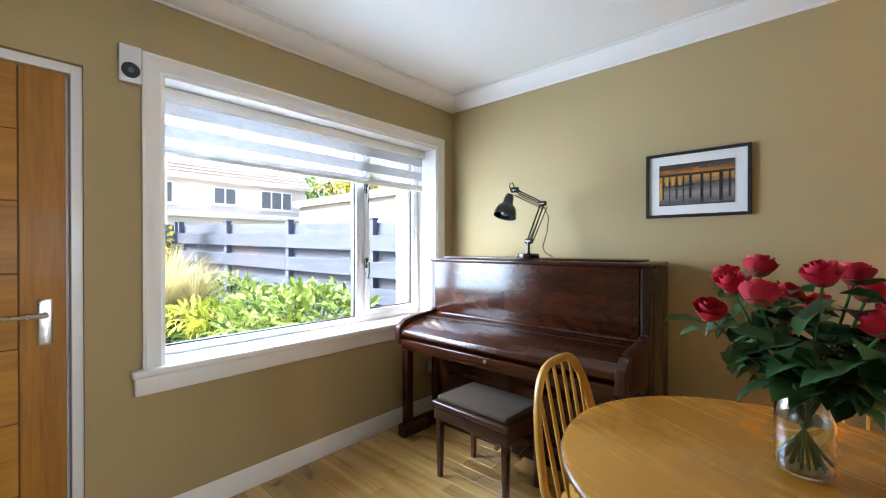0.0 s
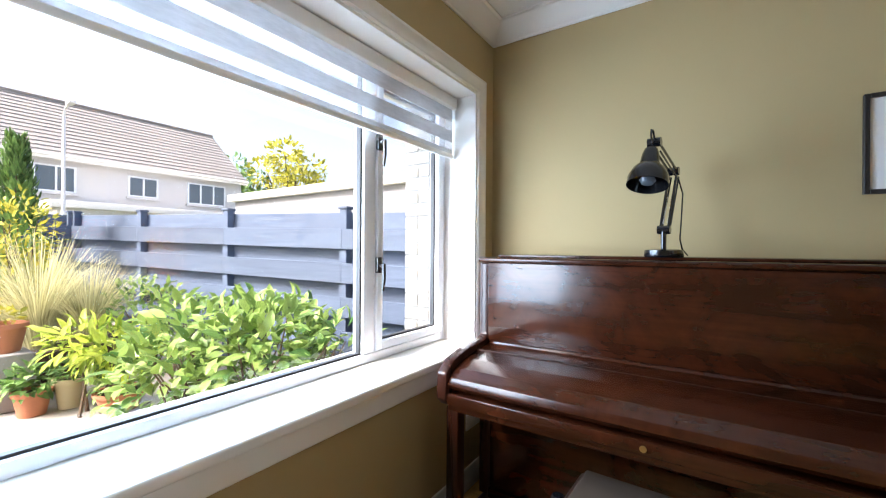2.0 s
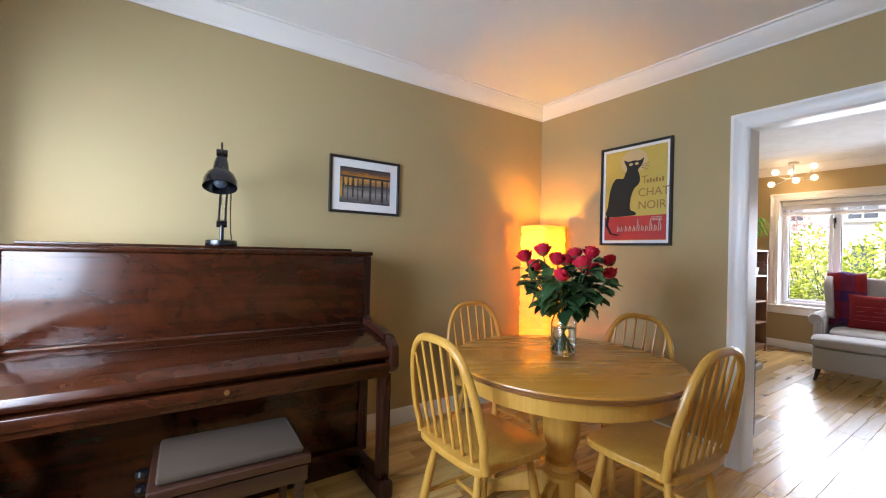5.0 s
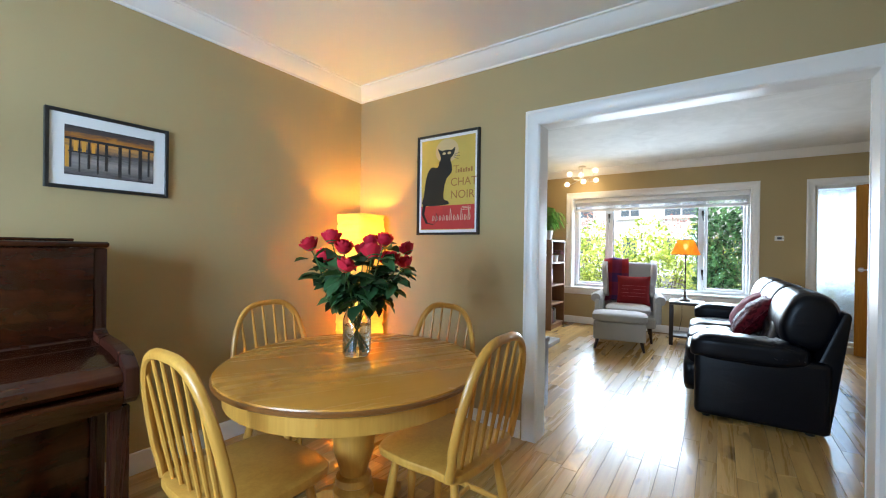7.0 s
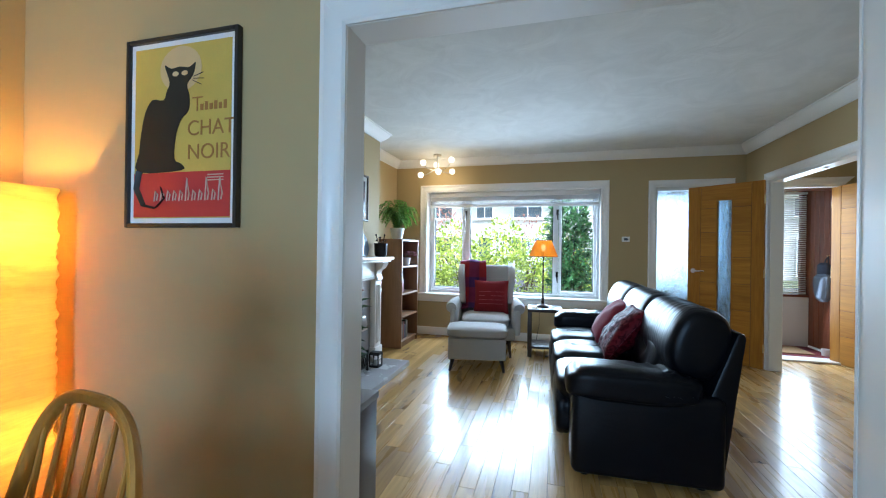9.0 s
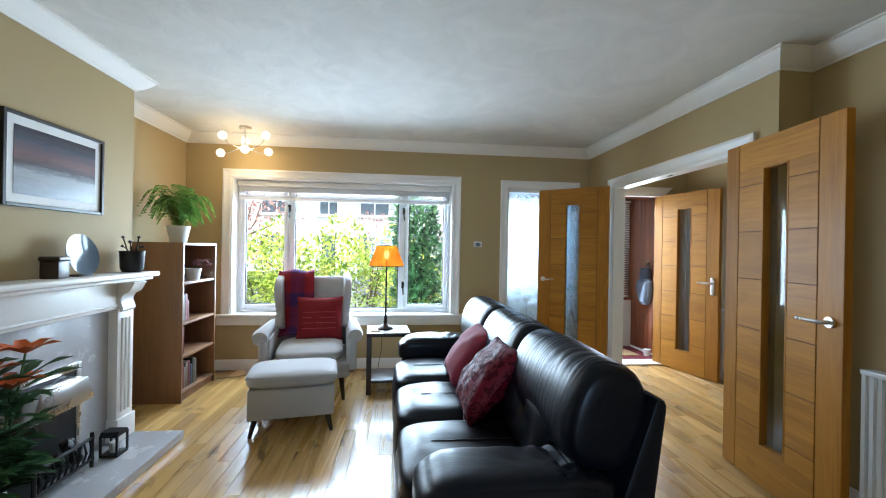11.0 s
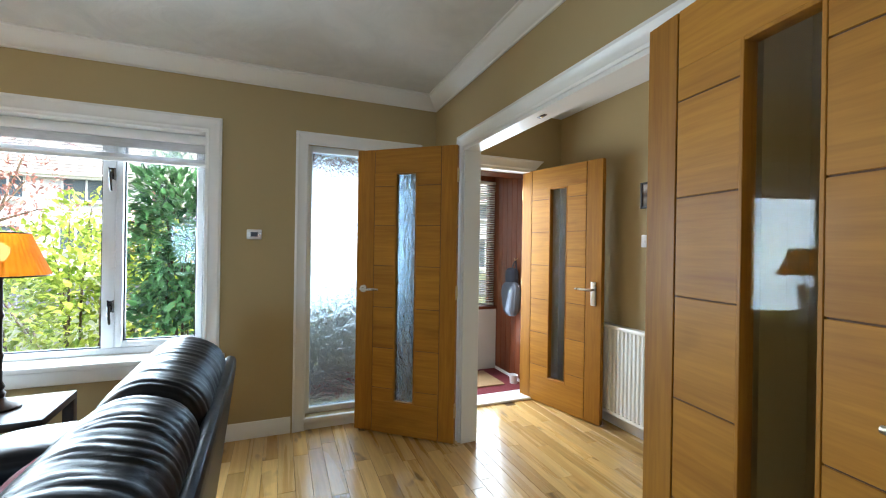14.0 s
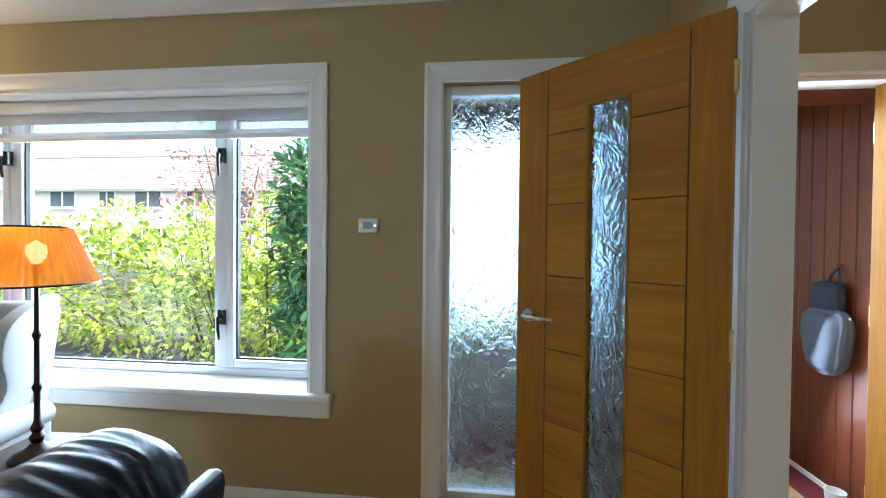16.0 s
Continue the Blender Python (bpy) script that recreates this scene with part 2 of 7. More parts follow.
def wood(name, dark, light, rough=0.35, along="z", grain=14.0, coat=0.2, knots=0.0, relief=0.12, by_piece=0.0, figure=0.0, space="Object", spec=0.5):
    """Wood with grain along one axis; by_piece: how much pieces differ."""
    m, nt, b = node_mat(name)
    s = {"x": (0.06, 1, 1), "y": (1, 0.06, 1), "z": (1, 1, 0.06)}[along]
    jit = by_piece > 0
    g = noise_tex(nt, grain, 6, 0.65, s, space, jit, 1.2)
    f = noise_tex(nt, grain * 9, 3, 0.6, s, space, jit)
    c = ramp(nt, g, (0.3, dark), (0.72, light))
    c = mix_rgb(nt, 0.3, c, ramp(nt, f, (0.35, dark), (0.65, light)))
    if figure:
        w = noise_tex(nt, 3.0, 4, 0.6, (1, 1, 1), space, jit, 3.0)
        c = mix_rgb(nt, ramp(nt, w, (0.35, figure), (0.7, 0.0)), c, tuple(k * 0.35 for k in dark))
    if knots:
        k = noise_tex(nt, 7.0, 2, 0.5, {"x": (0.45, 1, 1), "y": (1, 0.45, 1), "z": (1, 1, 0.45)}[along], space, jit, 0.6)
        c = mix_rgb(nt, ramp(nt, k, (0.63, 0.0), (0.74, knots)), c, tuple(v * 0.42 for v in dark))
    if by_piece:
        oi = nt.nodes.new("ShaderNodeObjectInfo")
        c = mix_rgb(nt, by_piece, c, mix_rgb(nt, 1.0, c, ramp(nt, oi.outputs["Random"], (0.0, (0.50, 0.42, 0.33)), (0.3, (0.86, 0.80, 0.70)), (0.7, (1.12, 1.10, 1.02)), (1.0, (1.38, 1.34, 1.25))), "MULTIPLY"))
    nt.links.new(c, b.inputs["Base Color"])
    r = nt.nodes.new("ShaderNodeMapRange")
    r.inputs["To Min"].default_value, r.inputs["To Max"].default_value = max(rough - 0.06, 0.03), rough + 0.08
    nt.links.new(g, r.inputs[0])
    nt.links.new(r.outputs[0], b.inputs["Roughness"])
    b.inputs["Coat Weight"].default_value = coat
    b.inputs["Specular IOR Level"].default_value = spec
    b.inputs["Coat Roughness"].default_value = 0.1
    if relief:
        bump(nt, b, f, relief, 0.002)
    return m


def glass(name, rough=0.0, relief=0.0, tint=(1, 1, 1)):
    m, nt, b = node_mat(name)
    b.inputs["Base Color"].default_value = (*tint, 1)
    b.inputs["Transmission Weight"].default_value = 1.0
    b.inputs["Roughness"].default_value = rough
    b.inputs["IOR"].default_value = 1.45
    if relief:
        a = noise_tex(nt, 17, 3, 0.45, (1, 1, 0.7), "Object", False, 2.6)
        bump(nt, b, a, relief, 0.02)
    return m


def window_glass(name, mirror=0.025):
    """Clear sheet glass: sees straight through, with a weak mirror on top."""
    m = bpy.data.materials.new(name)
    m.use_nodes = True
    nt = m.node_tree
    nt.nodes.remove(nt.nodes["Principled BSDF"])
    t, g, mix, f = (nt.nodes.new(k) for k in ("ShaderNodeBsdfTransparent", "ShaderNodeBsdfGlossy", "ShaderNodeMixShader", "ShaderNodeLayerWeight"))
    pw, sc = nt.nodes.new("ShaderNodeMath"), nt.nodes.new("ShaderNodeMath")
    pw.operation, sc.operation = "POWER", "MULTIPLY_ADD"
    pw.inputs[1].default_value, sc.inputs[1].default_value, sc.inputs[2].default_value = 4.0, 0.45, mirror
    t.inputs[0].default_value = (0.96, 0.98, 0.97, 1)
    g.inputs["Roughness"].default_value = 0.01
    f.inputs[0].default_value = 0.5
    nt.links.new(f.outputs["Facing"], pw.inputs[0])
    nt.links.new(pw.outputs[0], sc.inputs[0])
    nt.links.new(sc.outputs[0], mix.inputs[0])
    nt.links.new(t.outputs[0], mix.inputs[1])
    nt.links.new(g.outputs[0], mix.inputs[2])
    nt.links.new(mix.outputs[0], nt.nodes["Material Output"].inputs[0])
    return m


def glowing(name, colour, strength, base=(0.8, 0.6, 0.3)):
    m, nt, b = node_mat(name)
    n = noise_tex(nt, 30, 4, 0.6, (1, 1, 4))
    b.inputs["Base Color"].default_value = (*base, 1)
    b.inputs["Emission Strength"].default_value = strength
    nt.links.new(mix_rgb(nt, n, tuple(c * 0.8 for c in colour), colour), b.inputs["Emission Color"])
    return m


def fabric(name, clear, front=(0.66, 0.645, 0.63), back=(0.62, 0.62, 0.64), through_light=0.35, folds=(14, 4, 0.6, (1, 1, 5), 0.0), thick=0.55):
    """Thin cloth or paper that lets light through; clear: how much is open weave."""
    m = bpy.data.materials.new(name)
    m.use_nodes = True
    nt = m.node_tree
    d, t, x, a, c = nt.nodes["Principled BSDF"], nt.nodes.new("ShaderNodeBsdfTranslucent"), nt.nodes.new("ShaderNodeBsdfTransparent"), nt.nodes.new("ShaderNodeMixShader"), nt.nodes.new("ShaderNodeMixShader")
    n = noise_tex(nt, 300, 2, 0.5, (1, 0.2, 1))
    nt.links.new(mix_rgb(nt, n, tuple(k * 0.9 for k in front), tuple(min(k * 1.08, 1) for k in front)), d.inputs["Base Color"])
    d.inputs["Roughness"].default_value = 0.9
    nt.links.new(mix_rgb(nt, ramp(nt, noise_tex(nt, *folds[:4], "Object", False, folds[4]), (0.3, 0.0), (0.62, 1.0)), tuple(k * thick for k in back), back), t.inputs[0])
    a.inputs[0].default_value, c.inputs[0].default_value = through_light, clear
    nt.links.new(d.outputs[0], a.inputs[1])
    nt.links.new(t.outputs[0], a.inputs[2])
    nt.links.new(a.outputs[0], c.inputs[1])
    nt.links.new(x.outputs[0], c.inputs[2])
    nt.links.new(c.outputs[0], nt.nodes["Material Output"].inputs[0])
    return m


def leaf_mat(name, dark, light, rough=0.45, translucent=0.25):
    m, nt, b = node_mat(name)
    geo = nt.nodes.new("ShaderNodeNewGeometry")
    c = ramp(nt, geo.outputs["Random Per Island"], (0.0, dark), (0.55, light), (1.0, tuple(min(1, v * 1.35) for v in light)))
    nt.links.new(c, b.inputs["Base Color"])
    b.inputs["Roughness"].default_value = rough
    b.inputs["Subsurface Weight"].default_value = 0.0
    out = nt.nodes["Material Output"]
    tr = nt.nodes.new("ShaderNodeBsdfTranslucent")
    nt.links.new(c, tr.inputs[0])
    mx = nt.nodes.new("ShaderNodeMixShader")
    mx.inputs[0].default_value = translucent
    nt.links.new(b.outputs[0], mx.inputs[1])
    nt.links.new(tr.outputs[0], mx.inputs[2])
    nt.links.new(mx.outputs[0], out.inputs[0])
    return m


WALL = plain("olive_beige_wall_paint", (0.425, 0.322, 0.155), 0.75, vary=0.05, scale=2.0, fine=260, relief=0.12)
CEIL = plain("white_ceiling_paint", (0.80, 0.79, 0.76), 0.85, vary=0.03, scale=3, fine=120, relief=0.1)
m_, nt_, b_ = node_mat("swirled_ceiling_plaster")
n_ = noise_tex(nt_, 3.6, 4, 0.55, (1, 1, 1), "Object", False, 1.2)
nt_.links.new(mix_rgb(nt_, ramp(nt_, n_, (0.35, 0.0), (0.65, 1.0)), (0.63, 0.62, 0.58), (0.70, 0.69, 0.65)), b_.inputs["Base Color"])
b_.inputs["Roughness"].default_value = 0.85
bump(nt_, b_, n_, 0.22, 0.03)
SWIRL = m_
GLOSS = plain("white_gloss_paint", (0.82, 0.80, 0.76), 0.38, vary=0.03, scale=5, fine=90, relief=0.02, coat=0.08)
UPVC = plain("white_upvc", (0.78, 0.80, 0.82), 0.3, vary=0.02, relief=0.0)
GASKET = plain("black_rubber_gasket", (0.02, 0.02, 0.02), 0.6, relief=0)
PANE = window_glass("clear_window_glass")
FROST = glass("rippled_obscure_glass", 0.12, 1.0, (0.48, 0.60, 0.70))
SMOKE = window_glass("door_pane_glass", 0.02)
JAR = glass("clear_jar_glass", 0.0, 0.0, (0.97, 1.0, 0.99))
WATER = glass("vase_water", 0.0, 0.0, (0.92, 0.98, 0.93))
OAK = wood("oak_veneer", (0.25, 0.098, 0.008), (0.46, 0.208, 0.020), 0.5, "z", 9, 0.03, relief=0.1, spec=0.28, by_piece=0.25)
OAK_X = wood("oak_veneer_cross_grain", (0.29, 0.115, 0.010), (0.52, 0.245, 0.026), 0.5, "x", 7, 0.03, relief=0.1, spec=0.28, by_piece=0.22, knots=0.25)
GROOVE = plain("dark_door_groove", (0.12, 0.055, 0.02), 0.7, relief=0)
FLOOR = wood("oak_floor_strip", (0.38, 0.215, 0.060), (0.72, 0.48, 0.180), 0.27, "x", 6, 0.4, knots=0.95, relief=0.06, by_piece=0.62)
m_, nt_, b_ = node_mat("floor_gap")
b_.inputs["Base Color"].default_value = (0.20, 0.115, 0.045, 1)
b_.inputs["Roughness"].default_value = 0.5
GAP = m_
BEECH = wood("beech_lacquer", (0.46, 0.21, 0.030), (0.62, 0.33, 0.058), 0.34, "z", 10, 0.15, relief=0.06, spec=0.4)
TABLE = wood("beech_table_top", (0.47, 0.195, 0.024), (0.55, 0.25, 0.036), 0.26, "x", 7, 0.2, relief=0.04, spec=0.4)
# Beech again, browner: the shade on the table's edge is put into the colour.
RIMSHADE = wood("shaded_beech_edge", (0.13, 0.045, 0.008), (0.24, 0.085, 0.014), 0.3, "x", 12, 0.2, relief=0.04)
MAHOG = wood("mahogany_french_polish", (0.020, 0.005, 0.002), (0.080, 0.019, 0.006), 0.2, "x", 4, 0.2, relief=0.02, figure=0.55, spec=0.42)
MAHOG_Z = wood("mahogany_upright_grain", (0.012, 0.0035, 0.0025), (0.055, 0.013, 0.006), 0.27, "z", 8, 0.2, relief=0.03, spec=0.4)
STOOLW = wood("dark_stool_wood", (0.018, 0.007, 0.004), (0.06, 0.021, 0.011), 0.28, "x", 9, 0.4, relief=0.04)
PAD = plain("taupe_velvet_pad", (0.058, 0.036, 0.020), 0.95, vary=0.25, scale=9, fine=320, relief=0.2)
BLACK = plain("black_enamel", (0.006, 0.006, 0.007), 0.18, vary=0.1, relief=0.0, coat=0.5)
BLACKM = plain("matt_black_frame", (0.018, 0.015, 0.013), 0.4, vary=0.15, relief=0.05)
CHROME = plain("brushed_steel", (0.62, 0.60, 0.57), 0.28, 1.0, vary=0.08, relief=0.03)
BRASS = plain("brass_hinge", (0.62, 0.46, 0.22), 0.3, 1.0, vary=0.1, relief=0.03)
MOUNT = plain("white_picture_mount", (0.80, 0.79, 0.76), 0.7, vary=0.02, relief=0.03)
PAPER = fabric("crinkled_rice_paper", 0.0, (0.92, 0.58, 0.18), (0.95, 0.56, 0.10), 0.26, (11, 6, 0.7, (0.5, 0.5, 6), 1.6), 0.30)
RED = plain("rose_petal", (0.56, 0.004, 0.026), 0.7, vary=0.35, scale=30, relief=0.1)
ROSELEAF = leaf_mat("rose_leaf", (0.008, 0.030, 0.010), (0.040, 0.110, 0.035), 0.4, 0.15)
STEM = plain("green_stem", (0.05, 0.12, 0.03), 0.5, vary=0.2, relief=0)
LEATHER, nt_, b_ = node_mat("black_leather")
n_ = noise_tex(nt_, 220, 3, 0.6)
n2_ = noise_tex(nt_, 9, 4, 0.6, (1, 0.35, 1), "Object", False, 1.0)
nt_.links.new(mix_rgb(nt_, n2_, (0.002, 0.0023, 0.004), (0.006, 0.0065, 0.010)), b_.inputs["Base Color"])
b_.inputs["Roughness"].default_value = 0.34
b_.inputs["Specular IOR Level"].default_value = 0.20
add_ = nt_.nodes.new("ShaderNodeMath")
add_.operation = "MULTIPLY_ADD"
add_.inputs[1].default_value = 0.08
nt_.links.new(n_, add_.inputs[0])
nt_.links.new(n2_, add_.inputs[2])
bump(nt_, b_, add_.outputs[0], 0.22, 0.010)
CREAM = plain("pale_grey_linen", (0.46, 0.45, 0.44), 0.9, vary=0.1, scale=8, fine=420, relief=0.3)
REDCLOTH = plain("dusky_red_cotton", (0.21, 0.014, 0.030), 0.8, vary=0.25, scale=12, fine=380, relief=0.3)
REDSATIN, nt_, b_ = node_mat("crimson_devore_velvet")
n_ = noise_tex(nt_, 16, 3, 0.5, (1, 1, 1), "Object", False, 2.5)
nt_.links.new(ramp(nt_, n_, (0.44, (0.05, 0.001, 0.005)), (0.54, (0.12, 0.003, 0.010))), b_.inputs["Base Color"])
nt_.links.new(ramp(nt_, n_, (0.44, 0.8), (0.54, 0.5)), b_.inputs["Roughness"])
b_.inputs["Specular IOR Level"].default_value = 0.15
bump(nt_, b_, n_, 0.35, 0.006)
WALNUT = wood("dark_brown_side_table", (0.016, 0.009, 0.006), (0.045, 0.024, 0.014), 0.4, "x", 9, 0.05, relief=0.04, spec=0.35)
BOOKW = wood("beech_bookcase_side", (0.17, 0.082, 0.038), (0.27, 0.14, 0.068), 0.4, "z", 8, 0.1, relief=0.05)
BRONZE = plain("dark_bronze", (0.03, 0.018, 0.012), 0.35, 0.6, vary=0.2, relief=0.05)
SHADE = fabric("lit_pleated_shade", 0.13, (0.20, 0.055, 0.006), (0.90, 0.27, 0.012), 0.55, (9, 2, 0.5, (1, 1, 1), 0.0), 0.8)
WARMBULB = glowing("lit_warm_bulb", (1.0, 0.70, 0.28), 1.6, (0.9, 0.8, 0.6))
GLOBE = glowing("lit_opal_globe", (1.0, 0.84, 0.58), 0.5, (0.9, 0.88, 0.8))
MARBLE = plain("pale_marble", (0.42, 0.41, 0.41), 0.26, vary=0.25, scale=4, fine=40, relief=0.0, coat=0.3)
IRON = plain("black_cast_iron", (0.015, 0.015, 0.016), 0.45, 0.4, vary=0.3, scale=20, relief=0.2)
RADW = plain("white_radiator_enamel", (0.80, 0.80, 0.76), 0.3, vary=0.02, relief=0.0, coat=0.2)
PLANKW = wood("red_brown_porch_planks", (0.085, 0.020, 0.008), (0.19, 0.052, 0.018), 0.4, "z", 9, 0.1, relief=0.08, spec=0.35)
CARPET = plain("dark_red_carpet", (0.13, 0.012, 0.016), 0.95, vary=0.3, scale=25, fine=400, relief=0.5)
COIR = plain("coir_mat", (0.30, 0.19, 0.09), 0.95, vary=0.3, scale=40, fine=350, relief=0.6)
TERRA = plain("terracotta", (0.42, 0.16, 0.085), 0.8, vary=0.2, scale=12, relief=0.2)
POTW = plain("white_glazed_pot", (0.72, 0.72, 0.70), 0.3, vary=0.04, relief=0.02)
SOIL = plain("dark_soil", (0.04, 0.027, 0.018), 0.95, vary=0.4, scale=40, relief=0.6)
BRICK = plain("buff_brick", (0.22, 0.195, 0.16), 0.85, vary=0.25, scale=18, fine=150, relief=0.4)
MORTAR = plain("grey_mortar", (0.13, 0.125, 0.12), 0.9, vary=0.15, relief=0.4)
FENCE = wood("slate_blue_stained_timber", (0.045, 0.070, 0.125), (0.090, 0.130, 0.215), 0.7, "x", 7, 0.0, relief=0.3, by_piece=0.4)
SLAB = plain("grey_paving_slab", (0.30, 0.28, 0.26), 0.85, vary=0.25, scale=7, fine=90, relief=0.4)
RENDERW = plain("white_house_render", (0.60, 0.585, 0.57), 0.9, vary=0.08, scale=1.0, fine=60, relief=0.4)
RENDERG = plain("grey_roughcast_render", (0.70, 0.69, 0.71), 0.9, vary=0.12, scale=1.0, fine=60, relief=0.5)
TILE = plain("grey_brown_concrete_roof_tile", (0.27, 0.25, 0.235), 0.85, vary=0.4, scale=5, fine=30, relief=0.3)
BACKPANE = plain("far_window_pane", (0.10, 0.13, 0.16), 0.08, vary=0.3, scale=1.5, relief=0.0)
GRASS, nt_, b_ = node_mat("lawn_and_earth")
nt_.links.new(mix_rgb(nt_, noise_tex(nt_, 0.8, 6), mix_rgb(nt_, noise_tex(nt_, 40, 4), (0.03, 0.06, 0.015), (0.07, 0.12, 0.03)), (0.11, 0.10, 0.06)), b_.inputs["Base Color"])
b_.inputs["Roughness"].default_value = 0.95
BARK = plain("brown_bark", (0.10, 0.07, 0.045), 0.9, vary=0.35, scale=15, relief=0.6)
LIME = leaf_mat("lime_green_leaf", (0.12, 0.22, 0.02), (0.46, 0.54, 0.09), 0.5, 0.5)
AUCUBA = leaf_mat("fresh_green_leaf", (0.04, 0.12, 0.02), (0.25, 0.37, 0.10), 0.4, 0.28)
LAUREL = leaf_mat("dark_laurel_leaf", (0.016, 0.07, 0.025), (0.14, 0.30, 0.11), 0.3, 0.25)
STRAW = leaf_mat("straw_grass_blade", (0.34, 0.34, 0.17), (0.58, 0.56, 0.34), 0.7, 0.4)
YELLOWL = leaf_mat("yellow_green_leaf", (0.22, 0.24, 0.02), (0.45, 0.42, 0.05), 0.5, 0.35)
CONIF = leaf_mat("conifer_green", (0.03, 0.09, 0.02), (0.15, 0.27, 0.07), 0.6, 0.2)
REDLEAF = leaf_mat("red_bronze_leaf", (0.22, 0.07, 0.06), (0.42, 0.22, 0.18), 0.5, 0.35)
FERN = leaf_mat("fern_green", (0.05, 0.16, 0.02), (0.20, 0.40, 0.07), 0.5, 0.3)
LILY = plain("orange_lily", (0.62, 0.13, 0.02), 0.5, vary=0.3, scale=30, relief=0.1)

# ---- the large structure ----
CZ = 2.485
setting("wall_west", slab_with_holes(-0.76, 2.60, -0.25, 2.6, -2.575, -2.11, [(0.455, 2.295, 0.70, 2.07), (-0.66, 0.188, 0.0, 2.015)], "y"), WALL, "olive beige painted wall with window and door", "wall")
setting("wall_north", box(-2.575, 5.9, 2.49, 2.70, -0.25, 2.6), WALL, "olive beige painted party wall", "wall")
setting("wall_partition", slab_with_holes(-3.25, 2.489, -0.1, 2.5, 1.30, 1.42, [(-0.54, 0.935, -0.1, 1.965)], "y"), WALL, "olive beige wall with wide opening between rooms", "wall")
setting("wall_south_dining", slab_with_holes(-2.109, 1.299, -0.1, 2.5, -0.76, -0.64, [(0.36, 1.14, -0.1, 1.985)], "x"), WALL, "olive beige dining room wall", "wall")
setting("wall_front", slab_with_holes(-3.25, 2.60, -0.25, 2.6, 5.60, 5.90, [(-0.33, 2.03, 0.575, 2.04), (-1.72, -0.945, 0.09, 2.03), (-3.0, -2.05, -0.02, 2.01)], "y"), WALL, "olive beige front wall with window and doorway", "wall")
setting("wall_front_jamb", box(5.601, 5.70, -3.0, -2.8621, -0.02, 2.009), WALL, "olive beige wall strip beside the porch doorway", "wall")
setting("wall_south_living", box(1.421, 3.36, -2.25, -2.126, -0.1, 2.5), WALL, "olive beige living room wall behind the radiator", "wall")
bm = slab_with_holes(3.25, 5.599, -0.1, 2.5, -2.025, -1.915, [(3.47, 5.065, -0.1, 1.99)], "x")
box(3.25, 3.36, -2.1255, -2.0255, -0.1, 2.5, bm=bm)
setting("wall_hall_opening", bm, WALL, "olive beige wall with double door opening to the hall", "wall")
setting("wall_south_hall", box(1.421, 5.599, -3.25, -3.13, -0.1, 2.5), WALL, "olive beige hall wall", "wall")
bm = box(2.40, 4.16, 2.11, 2.489, 0.0, 2.5)
setting("chimney_breast", bm, WALL, "olive beige chimney breast", "wall")
setting("ceiling_dining", box(-2.12, 1.301, -0.65, 2.495, CZ, 2.62), CEIL, "smooth white dining room ceiling", "ceiling")
setting("ceiling_living", box(1.302, 5.61, -2.13, 2.495, CZ, 2.62), SWIRL, "white ceiling with swirled plaster finish", "ceiling")
setting("ceiling_hall", box(1.302, 5.61, -3.14, -2.131, CZ + 0.003, 2.62), CEIL, "white hall ceiling", "ceiling")
setting("roof_slab", box(-2.7, 6.0, -3.4, 2.8, 2.621, 2.75), CEIL, "flat closing slab above the ceilings", "roof")


def cornice(name, pts):
    """Coving swept round a closed line of wall corners, anticlockwise seen from above."""
    prof = [(0, 2.383), (0.010, 2.383), (0.014, 2.394), (0.030, 2.402), (0.055, 2.425), (0.082, 2.456), (0.088, 2.470), (0.100, 2.474), (0.100, CZ - 0.001), (0, CZ - 0.001)]
    b = bmesh.new()
    n, rings = len(pts), []
    for i in range(n):
        p, a, c = Vector(pts[i]), Vector(pts[i - 1]), Vector(pts[(i + 1) % n])
        d1, d2 = (p - a).normalized(), (c - p).normalized()
        off = Vector((-d1.y, d1.x)) + Vector((-d2.y, d2.x))
        rings.append([b.verts.new((p.x + off.x * d, p.y + off.y * d, z)) for d, z in prof])
    for i in range(n):
        a, c = rings[i], rings[(i + 1) % n]
        for k in range(len(prof)):
            j = (k + 1) % len(prof)
            b.faces.new((a[k], c[k], c[j], a[j]))
    bmesh.ops.recalc_face_normals(b, faces=list(b.faces))
    return setting(name, b, GLOSS_MATT, "white moulded plaster coving", "cornice")


GLOSS_MATT = plain("white_coving_paint", (0.80, 0.78, 0.74), 0.6, vary=0.03, scale=3, relief=0.03)
cornice("trim_cornice_dining", [(-2.109, -0.639), (1.299, -0.639), (1.299, 2.489), (-2.109, 2.489)])
cornice("trim_cornice_living", [(1.421, -2.125), (3.249, -2.125), (3.249, -1.914), (5.599, -1.914), (5.599, 2.489), (4.161, 2.489), (4.161, 2.109), (2.399, 2.109), (2.399, 2.489), (1.421, 2.489)])

SKIRT = [(0, 0.001), (0.016, 0.001), (0.016, 0.075), (0.012, 0.082), (0.012, 0.092), (0.005, 0.108), (0, 0.110)]


def skirting(p, q):
    """A baseboard from p to q; the room lies to the left of that way."""
    p, q = Vector((*p, 0)), Vector((*q, 0))
    d = (q - p).normalized()
    m = axes(p, Vector((-d.y, d.x, 0)), Vector((0, 0, 1)), d)
    return prism(SKIRT, (q - p).length, m)


